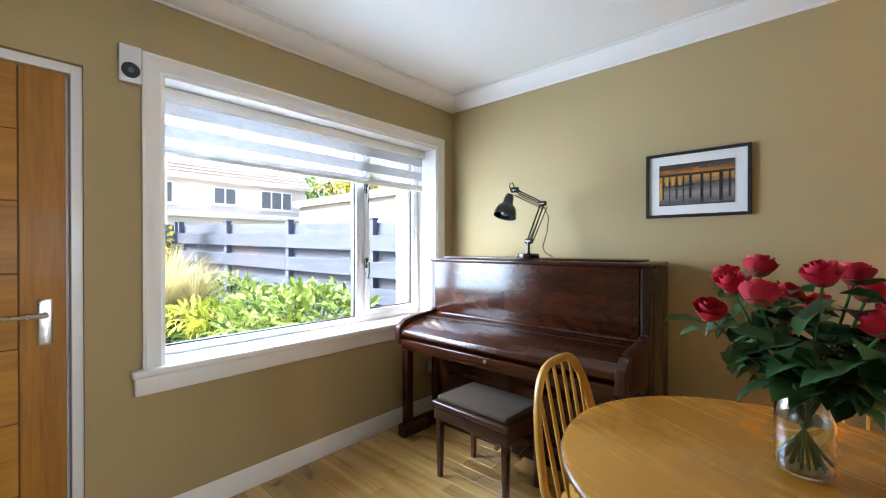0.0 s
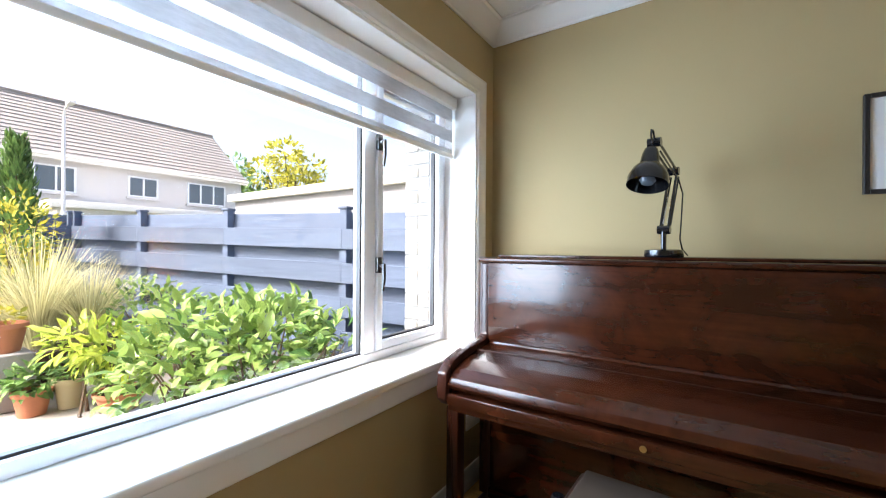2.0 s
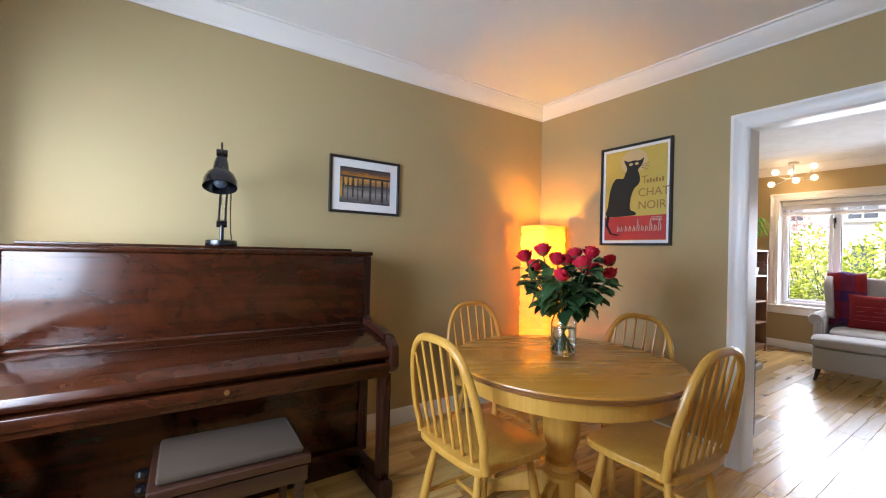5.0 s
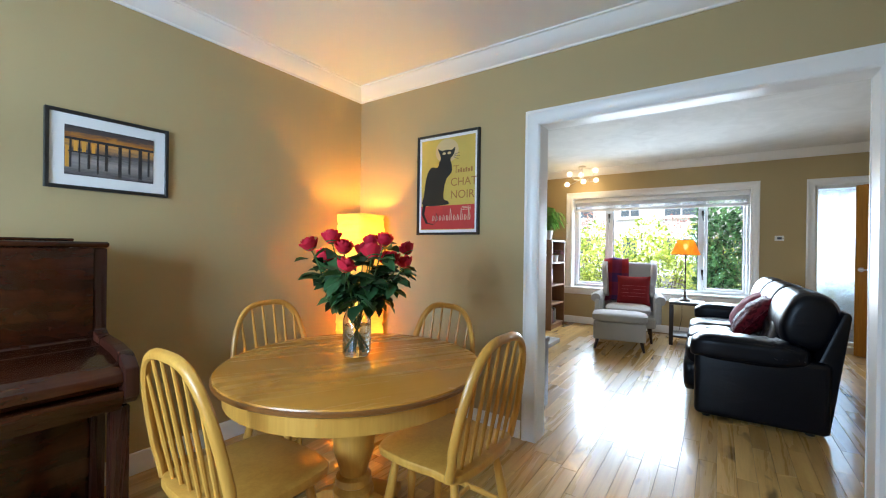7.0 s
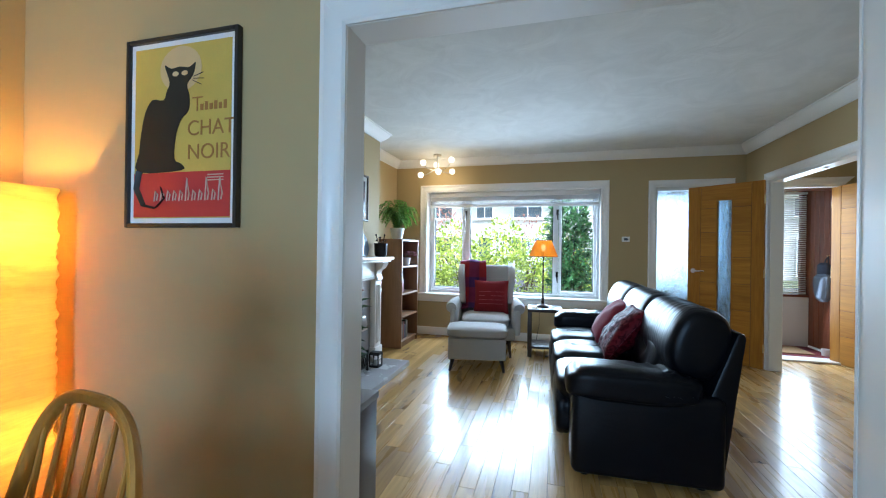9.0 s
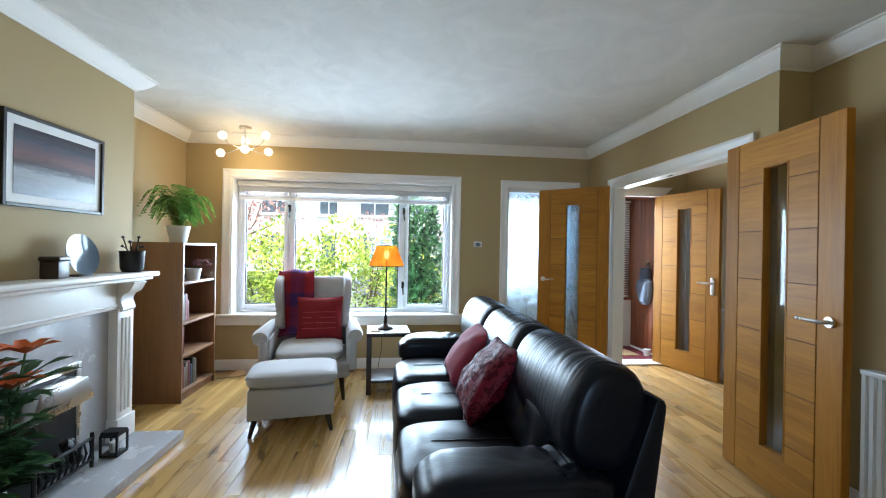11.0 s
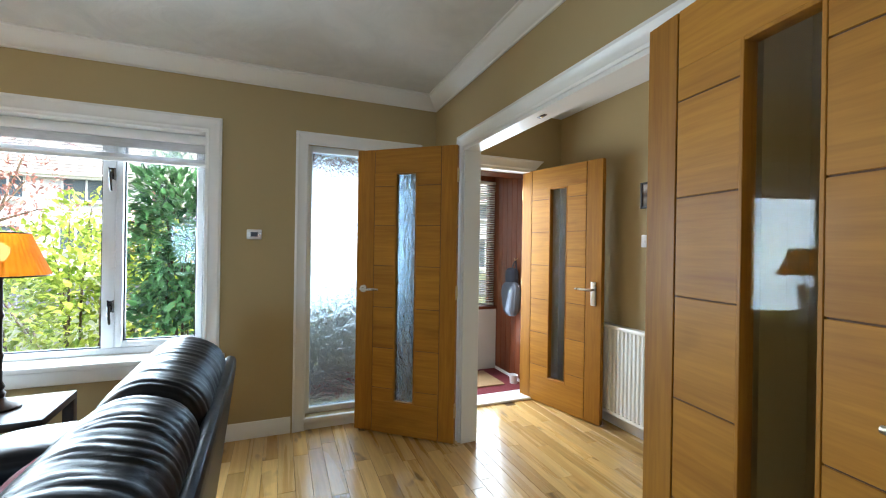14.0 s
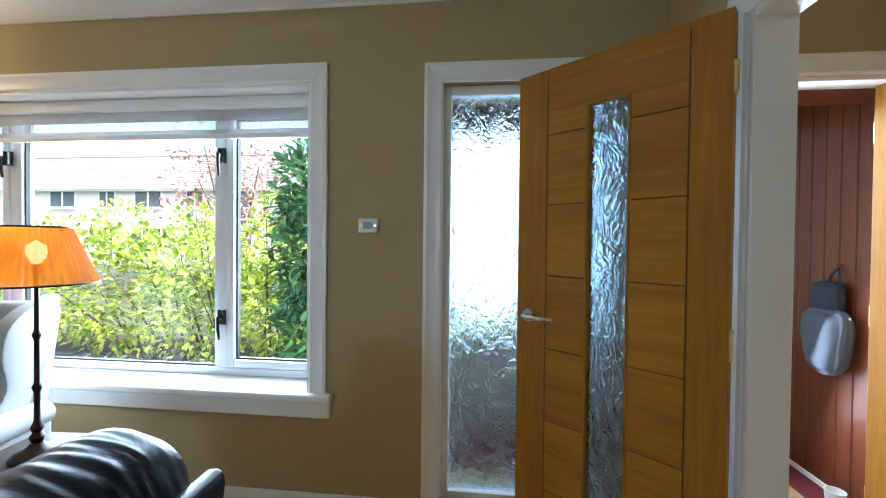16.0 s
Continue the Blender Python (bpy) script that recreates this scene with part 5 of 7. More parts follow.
# ---- living room ----
def sofa():
    t = thing("sofa", pose(2.345, 0.175, 0, 0, 0, 1.8), "black leather three-seat sofa with gathered pillow back", "sofa")
    W, D = 2.27, 0.77
    part("base", box(0.04, W - 0.04, -D + 0.03, -0.05, 0.03, 0.30, 0.02, 3), LEATHER, t)
    for x in (0.10, W - 0.10):
        for y in (-0.10, -D + 0.10):
            part("foot", rod((x, y, 0), (x, y, 0.035), 0.025, n=14), BLACKM, t)
    aw = 0.27
    for k, x in enumerate((0.0, W - aw)):
        part("arm", box(x + 0.012, x + aw - 0.012, -D + 0.01, -0.025, 0.025, 0.49, 0.04, 4), LEATHER, t)
        b = cushion(aw + 0.03, D - 0.10, 0.19, 0.20, 30)
        for v in b.verts:
            back = min(max((0.12 - v.co.y) / 0.35, 0.0), 1.0)
            g = noise.noise(Vector((v.co.x * 5 + k * 7, v.co.y * 26 + 2 * noise.noise(v.co * 6), v.co.z * 5)))
            v.co.z -= back * 0.016 * (1 - min(abs(g) * 2.4, 1)) * (v.co.z > 0.08)
            v.co.z += 0.010 * noise.noise(v.co * 4 + Vector((k * 5, 0, 0)))
            if v.co.y > 0.2:
                v.co.z -= (v.co.y - 0.2) ** 2 * 1.3
        b.transform(pose(x + aw / 2, -D / 2 + 0.055, 0.415))
        part("arm_pad", b, LEATHER, t, "padded black leather arm top")
    sw = (W - 2 * aw) / 3
    for k in range(3):
        x = aw + sw * (k + 0.5)
        b = cushion(sw + 0.004, 0.64, 0.20, 0.16, 16)
        for v in b.verts:
            seam = math.exp(-(v.co.x / 0.010) ** 2) * (v.co.z > 0.1)
            v.co.z += 0.007 * noise.noise(Vector((v.co.x * 7 + k * 5, v.co.y * 7, 0))) - 0.006 * seam
        b.transform(pose(x, -0.275, 0.275))
        part("seat_cushion", b, LEATHER, t)
        part("seat_seam", tube([(x + 0.012 * math.sin(3 * y), y, 0.4755 - 0.30 * max(0, y + 0.10) ** 2) for y in (-0.48, -0.35, -0.22, -0.10)], 0.0025, 6), BLACKM, t, "stitched seam across the seat")
        part("seat_front", cushion(sw + 0.002, 0.11, 0.29, 0.2, 10, pose(x, 0.0, 0.085), wrinkle=0.05, seed=k), LEATHER, t)
        lean = Matrix.Rotation(radians(12), 4, "X")
        b = cushion(sw + 0.01, 0.22, 0.34, 0.25, 22)
        for v in b.verts:
            v.co.y -= 0.035 * math.exp(-((v.co.x / 0.05) ** 2) - ((v.co.z - 0.22) / 0.05) ** 2) * (v.co.y > 0)
            v.co.y += 0.012 * noise.noise(Vector((v.co.x * 9 + k * 3, v.co.y * 4, v.co.z * 9)))
        b.transform(Matrix.Translation((x, -0.555, 0.40)) @ lean)
        part("lumbar_cushion", b, LEATHER, t, "buttoned black leather back cushion")
        # head roll: an oval swept along the seat, gathered over its top
        hw = (W - 0.16) / 3
        b = bmesh.new()
        nu, na = 110, 40
        rings = []
        for i in range(nu + 1):
            u = 2 * i / nu - 1
            pinch = max(1 - abs(u) ** 9, 0.0) ** 0.5 * 0.35 + 0.65 if abs(u) < 1 else 0.55
            ring = []
            for j in range(na):
                a = 2 * math.pi * j / na
                c, s_ = math.cos(a), math.sin(a)
                ry = 0.150 * math.copysign(abs(c) ** 0.80, c)
                rz = 0.200 * math.copysign(abs(s_) ** 0.85, s_)
                xx = u * hw / 2
                g = noise.noise(Vector((xx * 34 + 0.9 * noise.noise(Vector((xx * 9, a * 1.5, k))), a * 0.55, k * 4.0)))
                fold = max(0.0, 1 - abs(g) * 3.2)
                amount = 0.25 + 0.75 * max(0.0, math.cos(a - radians(105))) ** 1.5
                r = pinch - 0.024 * fold * amount - 0.02 * max(0.0, noise.noise(Vector((xx * 5, a, k + 8))))
                ring.append(b.verts.new((xx, ry * r, rz * r)))
            rings.append(ring)
        for p, q in zip(rings, rings[1:]):
            for j in range(na):
                b.faces.new((p[j], q[j], q[(j + 1) % na], p[(j + 1) % na]))
        b.faces.new(rings[0])
        b.faces.new(list(reversed(rings[-1])))
        bmesh.ops.recalc_face_normals(b, faces=list(b.faces))
        b.transform(Matrix.Translation((0.08 + hw * (k + 0.5), -0.665, 0.735)) @ Matrix.Rotation(radians(16), 4, "X"))
        part("head_cushion", b, LEATHER, t, "gathered black leather back roll", 70)
    prof = [(-D + 0.01, 0.025), (-D - 0.085, 0.785), (-D - 0.080, 0.815), (-D - 0.045, 0.82), (-D + 0.14, 0.30), (-D + 0.14, 0.025)]
    m = axes(Vector((0.055, 0, 0)), Vector((0, 1, 0)), Vector((0, 0, 1)), Vector((1, 0, 0)))
    part("back_panel", prism(prof, W - 0.11, m, bevel=0.015), LEATHER, t)
    return t


sofa()


def scatter_cushion(m, mat, label, seed, size, crumple):
    t = thing("scatter_cushion", m, label, "cushion", "scatter cushions on the sofa")
    part("cover", pillow(size, size, 0.17, 20, crumple, seed), mat, t, angle=60)
    h = size / 2
    ring = smooth_loop([(-h, -h), (0, -h * 0.93), (h, -h), (h * 0.93, 0), (h, h), (0, h * 0.93), (-h, h), (-h * 0.93, 0)], 4)
    part("piping", tube([(x, y, 0) for x, y in ring], 0.004, 6, closed=True), mat, t)
    return t


def lean_on(top, foot, across):
    """Axes for a cushion whose middle line runs from foot to top."""
    top, foot = Vector(top), Vector(foot)
    v = (top - foot).normalized()
    w = v.cross(Vector(across)).normalized()
    if w.z < 0:
        w = -w
    return axes((top + foot) / 2, v.cross(w), v, w)


scatter_cushion(lean_on((3.81, -0.36, 0.80), (3.81, -0.09, 0.47), (1, 0.0, 0.0)), REDCLOTH, "plain dusky red scatter cushion leaning on the sofa back", 3, 0.43, 0.015)
scatter_cushion(lean_on((3.27, -0.37, 0.81), (3.27, -0.10, 0.47), (1, 0.0, 0.0)), REDSATIN, "crimson patterned velvet scatter cushion on the sofa", 8, 0.45, 0.03)


def wing_chair():
    # local: faces -y; x across
    t = thing("wing_armchair", pose(4.98, 1.05, 0, 0, 0, -82), "pale grey linen wing-back armchair", "armchair")
    for x, y in ((-0.27, -0.32), (0.27, -0.32), (-0.25, 0.30), (0.25, 0.30)):
        part("leg", rod((x * 1.08, y * 1.05, 0), (x, y, 0.20), 0.014, 0.024, 12), WALNUT, t, "dark wooden tapered leg")
    part("seat_base", box(-0.34, 0.34, -0.36, 0.34, 0.19, 0.33, 0.03, 3), CREAM, t)
    part("seat_cushion", cushion(0.56, 0.64, 0.14, 0.2, 10, pose(0, -0.08, 0.32)), CREAM, t)
    back = box(-0.335, 0.335, -0.06, 0.06, 0.0, 0.69, 0.05, 4)
    back.transform(pose(0, 0.26, 0.34, -10))
    part("backrest", back, CREAM, t)
    wing = [(0.40, 1.02), (0.33, 1.035), (0.22, 1.00), (0.145, 0.93), (0.13, 0.82), (0.16, 0.70), (0.12, 0.62), (0.10, 0.55), (0.27, 0.52), (0.33, 0.60)]
    for s in (-1, 1):
        m = axes(Vector((s * 0.335 - 0.035 - s * 0.06, 0, 0)), Vector((-s * 0.10, 1, 0)), Vector((s * 0.07, 0, 1)), Vector((1, 0, 0)))
        part("wing", prism(smooth_loop(wing, 3), 0.07, m, bevel=0.014), CREAM, t)
        b = box(s * 0.355 - 0.045, s * 0.355 + 0.045, -0.31, 0.30, 0.28, 0.56, 0.03, 3)
        part("arm", b, CREAM, t)
        b = tube([(s * 0.37, 0.28, 0.56), (s * 0.375, 0.0, 0.565), (s * 0.385, -0.30, 0.56), (s * 0.385, -0.35, 0.55)], [0.05, 0.058, 0.066, 0.060], 16)
        part("arm_roll", b, CREAM, t, "rounded scroll arm")
        part("arm_front", box(s * 0.365 - 0.035, s * 0.365 + 0.035, -0.35, -0.29, 0.25, 0.55, 0.025, 3), CREAM, t)
    return t


wing_chair()


def footstool():
    t = thing("footstool", pose(4.235, 1.015, 0, 0, 0, -80), "pale grey linen footstool in front of the armchair", "footstool")
    w, d = 0.60, 0.43
    for x in (-1, 1):
        for y in (-1, 1):
            part("leg", rod((x * (w / 2 - 0.045) * 1.06, y * (d / 2 - 0.05) * 1.1, 0), (x * (w / 2 - 0.06), y * (d / 2 - 0.06), 0.125), 0.013, 0.022, 12), WALNUT, t, "dark wooden tapered leg")
    part("body", box(-w / 2 + 0.012, w / 2 - 0.012, -d / 2 + 0.012, d / 2 - 0.012, 0.12, 0.330, 0.012, 3), CREAM, t)
    part("top_cushion", cushion(w + 0.02, d + 0.02, 0.115, 0.10, 12, pose(0, 0, 0.325)), CREAM, t)
    part("piping", tube([(x * w / 2, y * d / 2, 0.415) for x, y in ((-1, -1), (1, -1), (1, 1), (-1, 1))], 0.004, 6, closed=True), CREAM, t)
    return t


footstool()


def tartan(name):
    m, nt, b = node_mat(name)
    tc = nt.nodes.new("ShaderNodeTexCoord")
    sep = nt.nodes.new("ShaderNodeSeparateXYZ")
    nt.links.new(tc.outputs["Object"], sep.inputs[0])
    cols = []
    for ax in (0, 2):
        w = nt.nodes.new("ShaderNodeMath")
        w.operation = "PINGPONG"
        w.inputs[1].default_value = 0.16
        nt.links.new(sep.outputs[ax], w.inputs[0])
        mul = nt.nodes.new("ShaderNodeMath")
        mul.operation = "MULTIPLY"
        mul.inputs[1].default_value = 6.2
        nt.links.new(w.outputs[0], mul.inputs[0])
        cols.append(ramp(nt, mul.outputs[0], (0.0, (0.20, 0.008, 0.014)), (0.55, (0.24, 0.010, 0.016)), (0.62, (0.05, 0.012, 0.07)), (1.0, (0.045, 0.012, 0.09))))
    c = mix_rgb(nt, 0.5, cols[0], cols[1])
    n = noise_tex(nt, 260, 2)
    nt.links.new(mix_rgb(nt, n, c, mix_rgb(nt, 1.0, c, (1.4, 1.4, 1.4), "MULTIPLY")), b.inputs["Base Color"])
    b.inputs["Roughness"].default_value = 0.95
    bump(nt, b, n, 0.4, 0.003)
    return m


TARTAN = tartan("purple_red_wool_check")
# throw over the chair's back, in the chair's frame
t = thing("throw_blanket", pose(4.98, 1.05, 0, 0, 0, -82), "purple and red checked wool throw over the armchair back", "blanket")
b = bmesh.new()
line = [(0.475, 0.62), (0.47, 0.80), (0.455, 0.98), (0.43, 1.055), (0.38, 1.075), (0.325, 1.05), (0.29, 0.96), (0.265, 0.80), (0.235, 0.64), (0.20, 0.50), (0.10, 0.48)]
rows = []
for i, (y, z) in enumerate(line):
    row = []
    for k in range(17):
        u = k / 16
        x = -0.335 + 0.31 * u + (0.05 * (i / 10)) * (u - 0.3)
        row.append(b.verts.new((x, y - 0.008 - 0.016 * math.sin(u * 15 + i * 0.7) * (0.4 + 0.06 * i), z + 0.010 * math.sin(u * 9 + i))))
    rows.append(row)
for a, c in zip(rows, rows[1:]):
    for k in range(16):
        b.faces.new((a[k], a[k + 1], c[k + 1], c[k]))
r = bmesh.ops.extrude_face_region(b, geom=list(b.faces))
for v in r["geom"]:
    if isinstance(v, bmesh.types.BMVert):
        v.co += Vector((0, -0.012, 0.006))
bmesh.ops.recalc_face_normals(b, faces=list(b.faces))
part("cloth", b, TARTAN, t, angle=70)
b = fresh()
for k in range(22):
    x = -0.34 + 0.33 * k / 21
    rod((x, 0.098, 0.485), (x + 0.004, 0.070, 0.466), 0.0022, n=5, bm=b)
part("fringe", b, TARTAN, t)

REDCHECK = plain("red_wool_cushion", (0.22, 0.006, 0.012), 0.9, vary=0.3, scale=10, fine=300, relief=0.4)
PINKLINE = plain("pink_check_thread", (0.50, 0.12, 0.13), 0.9, relief=0.1)
t = thing("checked_cushion", pose(4.98, 1.05, 0, 0, 0, -82) @ pose(0.065, 0.10, 0.635, -16), "red wool cushion with pale pink check on the armchair", "cushion")
b = pillow(0.43, 0.42, 0.14, 16, 0.012, 4)
b.transform(Matrix.Rotation(radians(90), 4, "X"))
part("cover", b, REDCHECK, t)
for k in range(4):
    b = fresh()
    z = -0.10 + 0.05 * k
    tube([(-0.15 + 0.03 * i, -0.0725 + 0.0005 * abs(i - 5), z) for i in range(11)], 0.0022, 5, bm=b)
    part("check_thread", b, PINKLINE, t)


# side table and lamp
t = thing("side_table", pose(4.985, 0.35, 0, 0, 0, 4), "dark brown square side table with low shelf", "side table")
s = 0.195
part("top", box(-s, s, -s, s, 0.515, 0.55, 0.003), WALNUT, t)
for x in (-1, 1):
    for y in (-1, 1):
        part("leg", box(min(x * s, x * (s - 0.045)), max(x * s, x * (s - 0.045)), min(y * s, y * (s - 0.045)), max(y * s, y * (s - 0.045)), 0, 0.5145, 0.002), WALNUT, t)
part("shelf", box(-s + 0.01, s - 0.01, -s + 0.01, s - 0.01, 0.10, 0.125, 0.002), WALNUT, t)
t = thing("table_lamp", pose(5.005, 0.375, 0.5505), "slim turned bronze table lamp with pleated amber shade", "lamp")
part("base", lathe([(0, 0), (0.072, 0), (0.075, 0.01), (0.06, 0.025), (0.03, 0.035), (0.018, 0.05), (0, 0.05)], 28), BRONZE, t)
part("stem", lathe([(0, 0.045), (0.016, 0.05), (0.022, 0.07), (0.012, 0.085), (0.019, 0.10), (0.009, 0.125), (0.0085, 0.22), (0.014, 0.24), (0.008, 0.255), (0.0075, 0.40), (0.013, 0.42), (0.0075, 0.435), (0.0065, 0.58), (0.012, 0.595), (0.012, 0.66), (0, 0.66)], 18), BRONZE, t)
b = bmesh.new()
n = 96
rings = []
for r0, z in ((0.165, 0.595), (0.165, 0.600), (0.128, 0.69), (0.092, 0.785), (0.090, 0.79)):
    rings.append([b.verts.new(((r0 + 0.0022 * (k % 2)) * math.cos(2 * math.pi * k / n), (r0 + 0.0022 * (k % 2)) * math.sin(2 * math.pi * k / n), z)) for k in range(n)])
for a, c in zip(rings, rings[1:]):
    for k in range(n):
        b.faces.new((a[k], a[(k + 1) % n], c[(k + 1) % n], c[k]))
part("shade", b, SHADE, t, "amber pleated fabric shade, lit", 10)
for r0, z in ((0.1665, 0.597), (0.092, 0.789)):
    part("shade_trim", tube([(r0 * math.cos(k * math.pi / 24), r0 * math.sin(k * math.pi / 24), z) for k in range(48)], 0.0035, 6, closed=True), BRONZE, t)
part("bulb", lathe([(0, 0.66), (0.013, 0.665), (0.028, 0.70), (0.026, 0.725), (0, 0.745)], 24), WARMBULB, t, "lit bulb")
lamp = new("table_lamp_light", bpy.data.lights.new("table_lamp_light", "POINT"))
lamp.data.energy, lamp.data.color, lamp.data.shadow_soft_size = 0.9, (1.0, 0.66, 0.32), 0.025
lamp.location = (5.005, 0.375, 1.245)
t = thing("coaster", pose(4.88, 0.46, 0.5505), "small round pale coaster on the side table", "coaster")
part("disc", lathe([(0, 0), (0.045, 0), (0.046, 0.004), (0.045, 0.007), (0, 0.007)], 24), COIR, t)

# bookcase
PAGES = plain("aged_book_pages", (0.42, 0.36, 0.27), 0.8, vary=0.1, relief=0.1)
t = thing("bookcase", pose(4.67, 2.03, 0), "narrow beech bookcase, half full of books", "bookcase")
w, d, h = 0.60, 0.40, 1.335
part("side", box(0, 0.022, 0, d, 0, h, 0.002), BOOKW, t)
part("side", box(w - 0.022, w, 0, d, 0, h, 0.002), BOOKW, t)
part("top", box(0.0222, w - 0.0222, 0, d, h - 0.024, h - 0.001, 0.002), BOOKW, t)
for z in (0.055, 0.36, 0.64, 0.98):
    part("shelf", box(0.0222, w - 0.0222, 0.005, d - 0.012, z, z + 0.022, 0.002), BOOKW, t)
part("plinth", box(0.0222, w - 0.0222, 0.02, 0.035, 0, 0.0545), BOOKW, t)
part("back", box(0.0222, w - 0.0222, d - 0.011, d - 0.001, 0.0, h - 0.026), BOOKW, t)
rng = random.Random(11)
for z, n0, x0, x1 in ((0.0775, 9, 0.05, 0.32), (0.3825, 6, 0.05, 0.12), (0.6625, 7, 0.05, 0.20), (1.0025, 2, 0.04, 0.10)):
    x = x0
    while x < x1:
        th, hh, dd = rng.uniform(0.018, 0.042), rng.uniform(0.17, 0.245), rng.uniform(0.13, 0.18)
        col = rng.choice([(0.14, 0.02, 0.02), (0.03, 0.05, 0.09), (0.06, 0.055, 0.05), (0.16, 0.14, 0.11), (0.05, 0.06, 0.04), (0.20, 0.18, 0.16), (0.10, 0.04, 0.03)])
        bk = thing("book", pose(4.67 + x, 2.03 + 0.05, z), "upright book on the bookcase shelf", "book", "books on the bookcase")
        mat = plain("book_cover", col, 0.5, vary=0.2, relief=0.03)
        part("cover", box(0, th, 0, dd, 0, hh, 0.003), mat, bk)
        part("pages", box(0.003, th - 0.003, 0.006, dd + 0.001, 0.004, hh + 0.0008), PAGES, bk)
        x += th + 0.0015


def fern_frond(rng, base, a, length, rise):
    data, d = [], Vector((math.cos(a), math.sin(a), 0))
    prev = base
    for k in range(1, 27):
        u = k / 26
        p = base + d * length * u + Vector((0, 0, rise * math.sin(u * 2.5) - 0.06 * u * u))
        way = (p - prev).normalized()
        side = way.cross(Vector((0, 0, 1))).normalized()
        for s in (-1, 1):
            data.append((p, (side * s + way * 0.45 + Vector((0, 0, -0.15))).normalized(), Vector((0, 0, 1)), 0.046 * math.sin(0.35 + 2.6 * u) ** 0.8 + 0.006, 0.016))
        prev = p
    return data


def potted_fern():
    rng = random.Random(3)
    t = thing("potted_fern", pose(4.92, 2.20, 1.3355), "bushy green fern in a white pot on the bookcase", "plant")
    part("pot", lathe([(0, 0), (0.065, 0), (0.088, 0.12), (0.093, 0.145), (0.086, 0.145), (0.080, 0.125), (0, 0.12)], 26), POTW, t, "white ceramic pot")
    part("soil", lathe([(0, 0.1215), (0.078, 0.123), (0, 0.132)], 20), SOIL, t)
    data = []
    for k in range(60):
        data += fern_frond(rng, Vector((rng.uniform(-0.03, 0.03), rng.uniform(-0.03, 0.03), 0.13)), rng.uniform(0, 6.283), rng.uniform(0.12, 0.31), rng.uniform(0.13, 0.40))
    leaf_mesh("fronds", [x for x in data if x[0].y < 0.23], FERN, t, "arching green fern fronds")


potted_fern()
t = thing("potted_plant", pose(5.02, 2.12, 1.0025), "small white pot with trailing purple stems on the shelf", "plant")
part("pot", lathe([(0, 0), (0.05, 0), (0.066, 0.085), (0.071, 0.10), (0.066, 0.10), (0.06, 0.086), (0, 0.082)], 22), POTW, t, "white ceramic pot")
rng = random.Random(8)
PURPLE = leaf_mat("purple_trailing_leaf", (0.10, 0.03, 0.05), (0.28, 0.10, 0.14), 0.5, 0.2)
data = []
for a0, L in ((0.1, 0.20), (-0.25, 0.22), (-2.2, 0.16), (-1.2, 0.14), (-0.7, 0.15)):
    pts = [Vector((math.cos(a0) * L * u, math.sin(a0) * L * u, 0.09 + 0.10 * math.sin(u * 2.4) - 0.02 * u)) for u in (0, 0.25, 0.5, 0.75, 1)]
    part("stem", tube(pts, 0.0022, 5), STEM, t)
    for p in pts[1:]:
        for _ in range(3):
            a = rng.uniform(0, 6.28)
            data.append((p, Vector((math.cos(a), math.sin(a), rng.uniform(-0.4, 0.5))).normalized(), Vector((0, 0, 1)), 0.05, 0.02))
leaf_mesh("leaves", data, PURPLE, t, "purple-green leaves")

# fireplace
t = thing("fireplace", pose(3.42, 2.109, 0), "white painted fire surround with marble hearth and inset coal fire", "fireplace")
part("hearth", box(-0.635, 0.63, -0.42, 0.0, 0.0, 0.055, 0.006), MARBLE, t, "pale marble hearth slab")
part("back_panel", box(-0.48, 0.48, -0.04, -0.001, 0.0555, 0.95, 0.002), MARBLE, t, "pale grey marble back panel")
for s in (-1, 1):
    part("leg", box(s * 0.54 - 0.075, s * 0.54 + 0.075, -0.095, -0.001, 0.0555, 0.90, 0.004), GLOSS, t)
    part("plinth", box(s * 0.54 - 0.085, s * 0.54 + 0.085, -0.11, -0.0005, 0.0556, 0.20, 0.006), GLOSS, t)
    b = fresh()
    for k in range(3):
        rod((s * 0.54 - 0.035 + 0.035 * k, -0.096, 0.24), (s * 0.54 - 0.035 + 0.035 * k, -0.096, 0.84), 0.009, n=8, bm=b)
    part("fluting", b, GLOSS, t)
    corbel = [(0, 0.88), (0, 1.075), (-0.17, 1.075), (-0.172, 1.05), (-0.15, 1.01), (-0.115, 0.99), (-0.10, 0.95), (-0.115, 0.91), (-0.10, 0.88)]
    m = axes(Vector((s * 0.54 - 0.06, 0, 0)), Vector((0, 1, 0)), Vector((0, 0, 1)), Vector((1, 0, 0)))
    part("corbel", prism(smooth_loop(corbel, 2), 0.12, m), GLOSS, t)
part("frieze", box(-0.47, 0.47, -0.085, -0.001, 0.90, 1.075, 0.004), GLOSS, t)
part("frieze_bead", rod((-0.46, -0.088, 0.925), (0.46, -0.088, 0.925), 0.008, n=10), GLOSS, t)
part("mantel_shelf", box(-0.72, 0.72, -0.20, -0.0008, 1.098, 1.13, 0.010, 3), GLOSS, t)
part("mantel_mould", box(-0.69, 0.69, -0.175, -0.0009, 1.0755, 1.0975, 0.008, 3), GLOSS, t)
b = fresh()
for p, q, d, e in ((-0.23, -0.20, 0.056, 0.64), (0.20, 0.23, 0.056, 0.64), (-0.20, 0.20, 0.60, 0.64)):
    box(p, q, -0.06, -0.0405, d, e, 0.004, bm=b)
part("fire_trim", b, CHROME, t, "polished steel fire trim")
part("firebox", box(-0.199, 0.199, -0.055, -0.0406, 0.056, 0.599), IRON, t, "black iron firebox back")
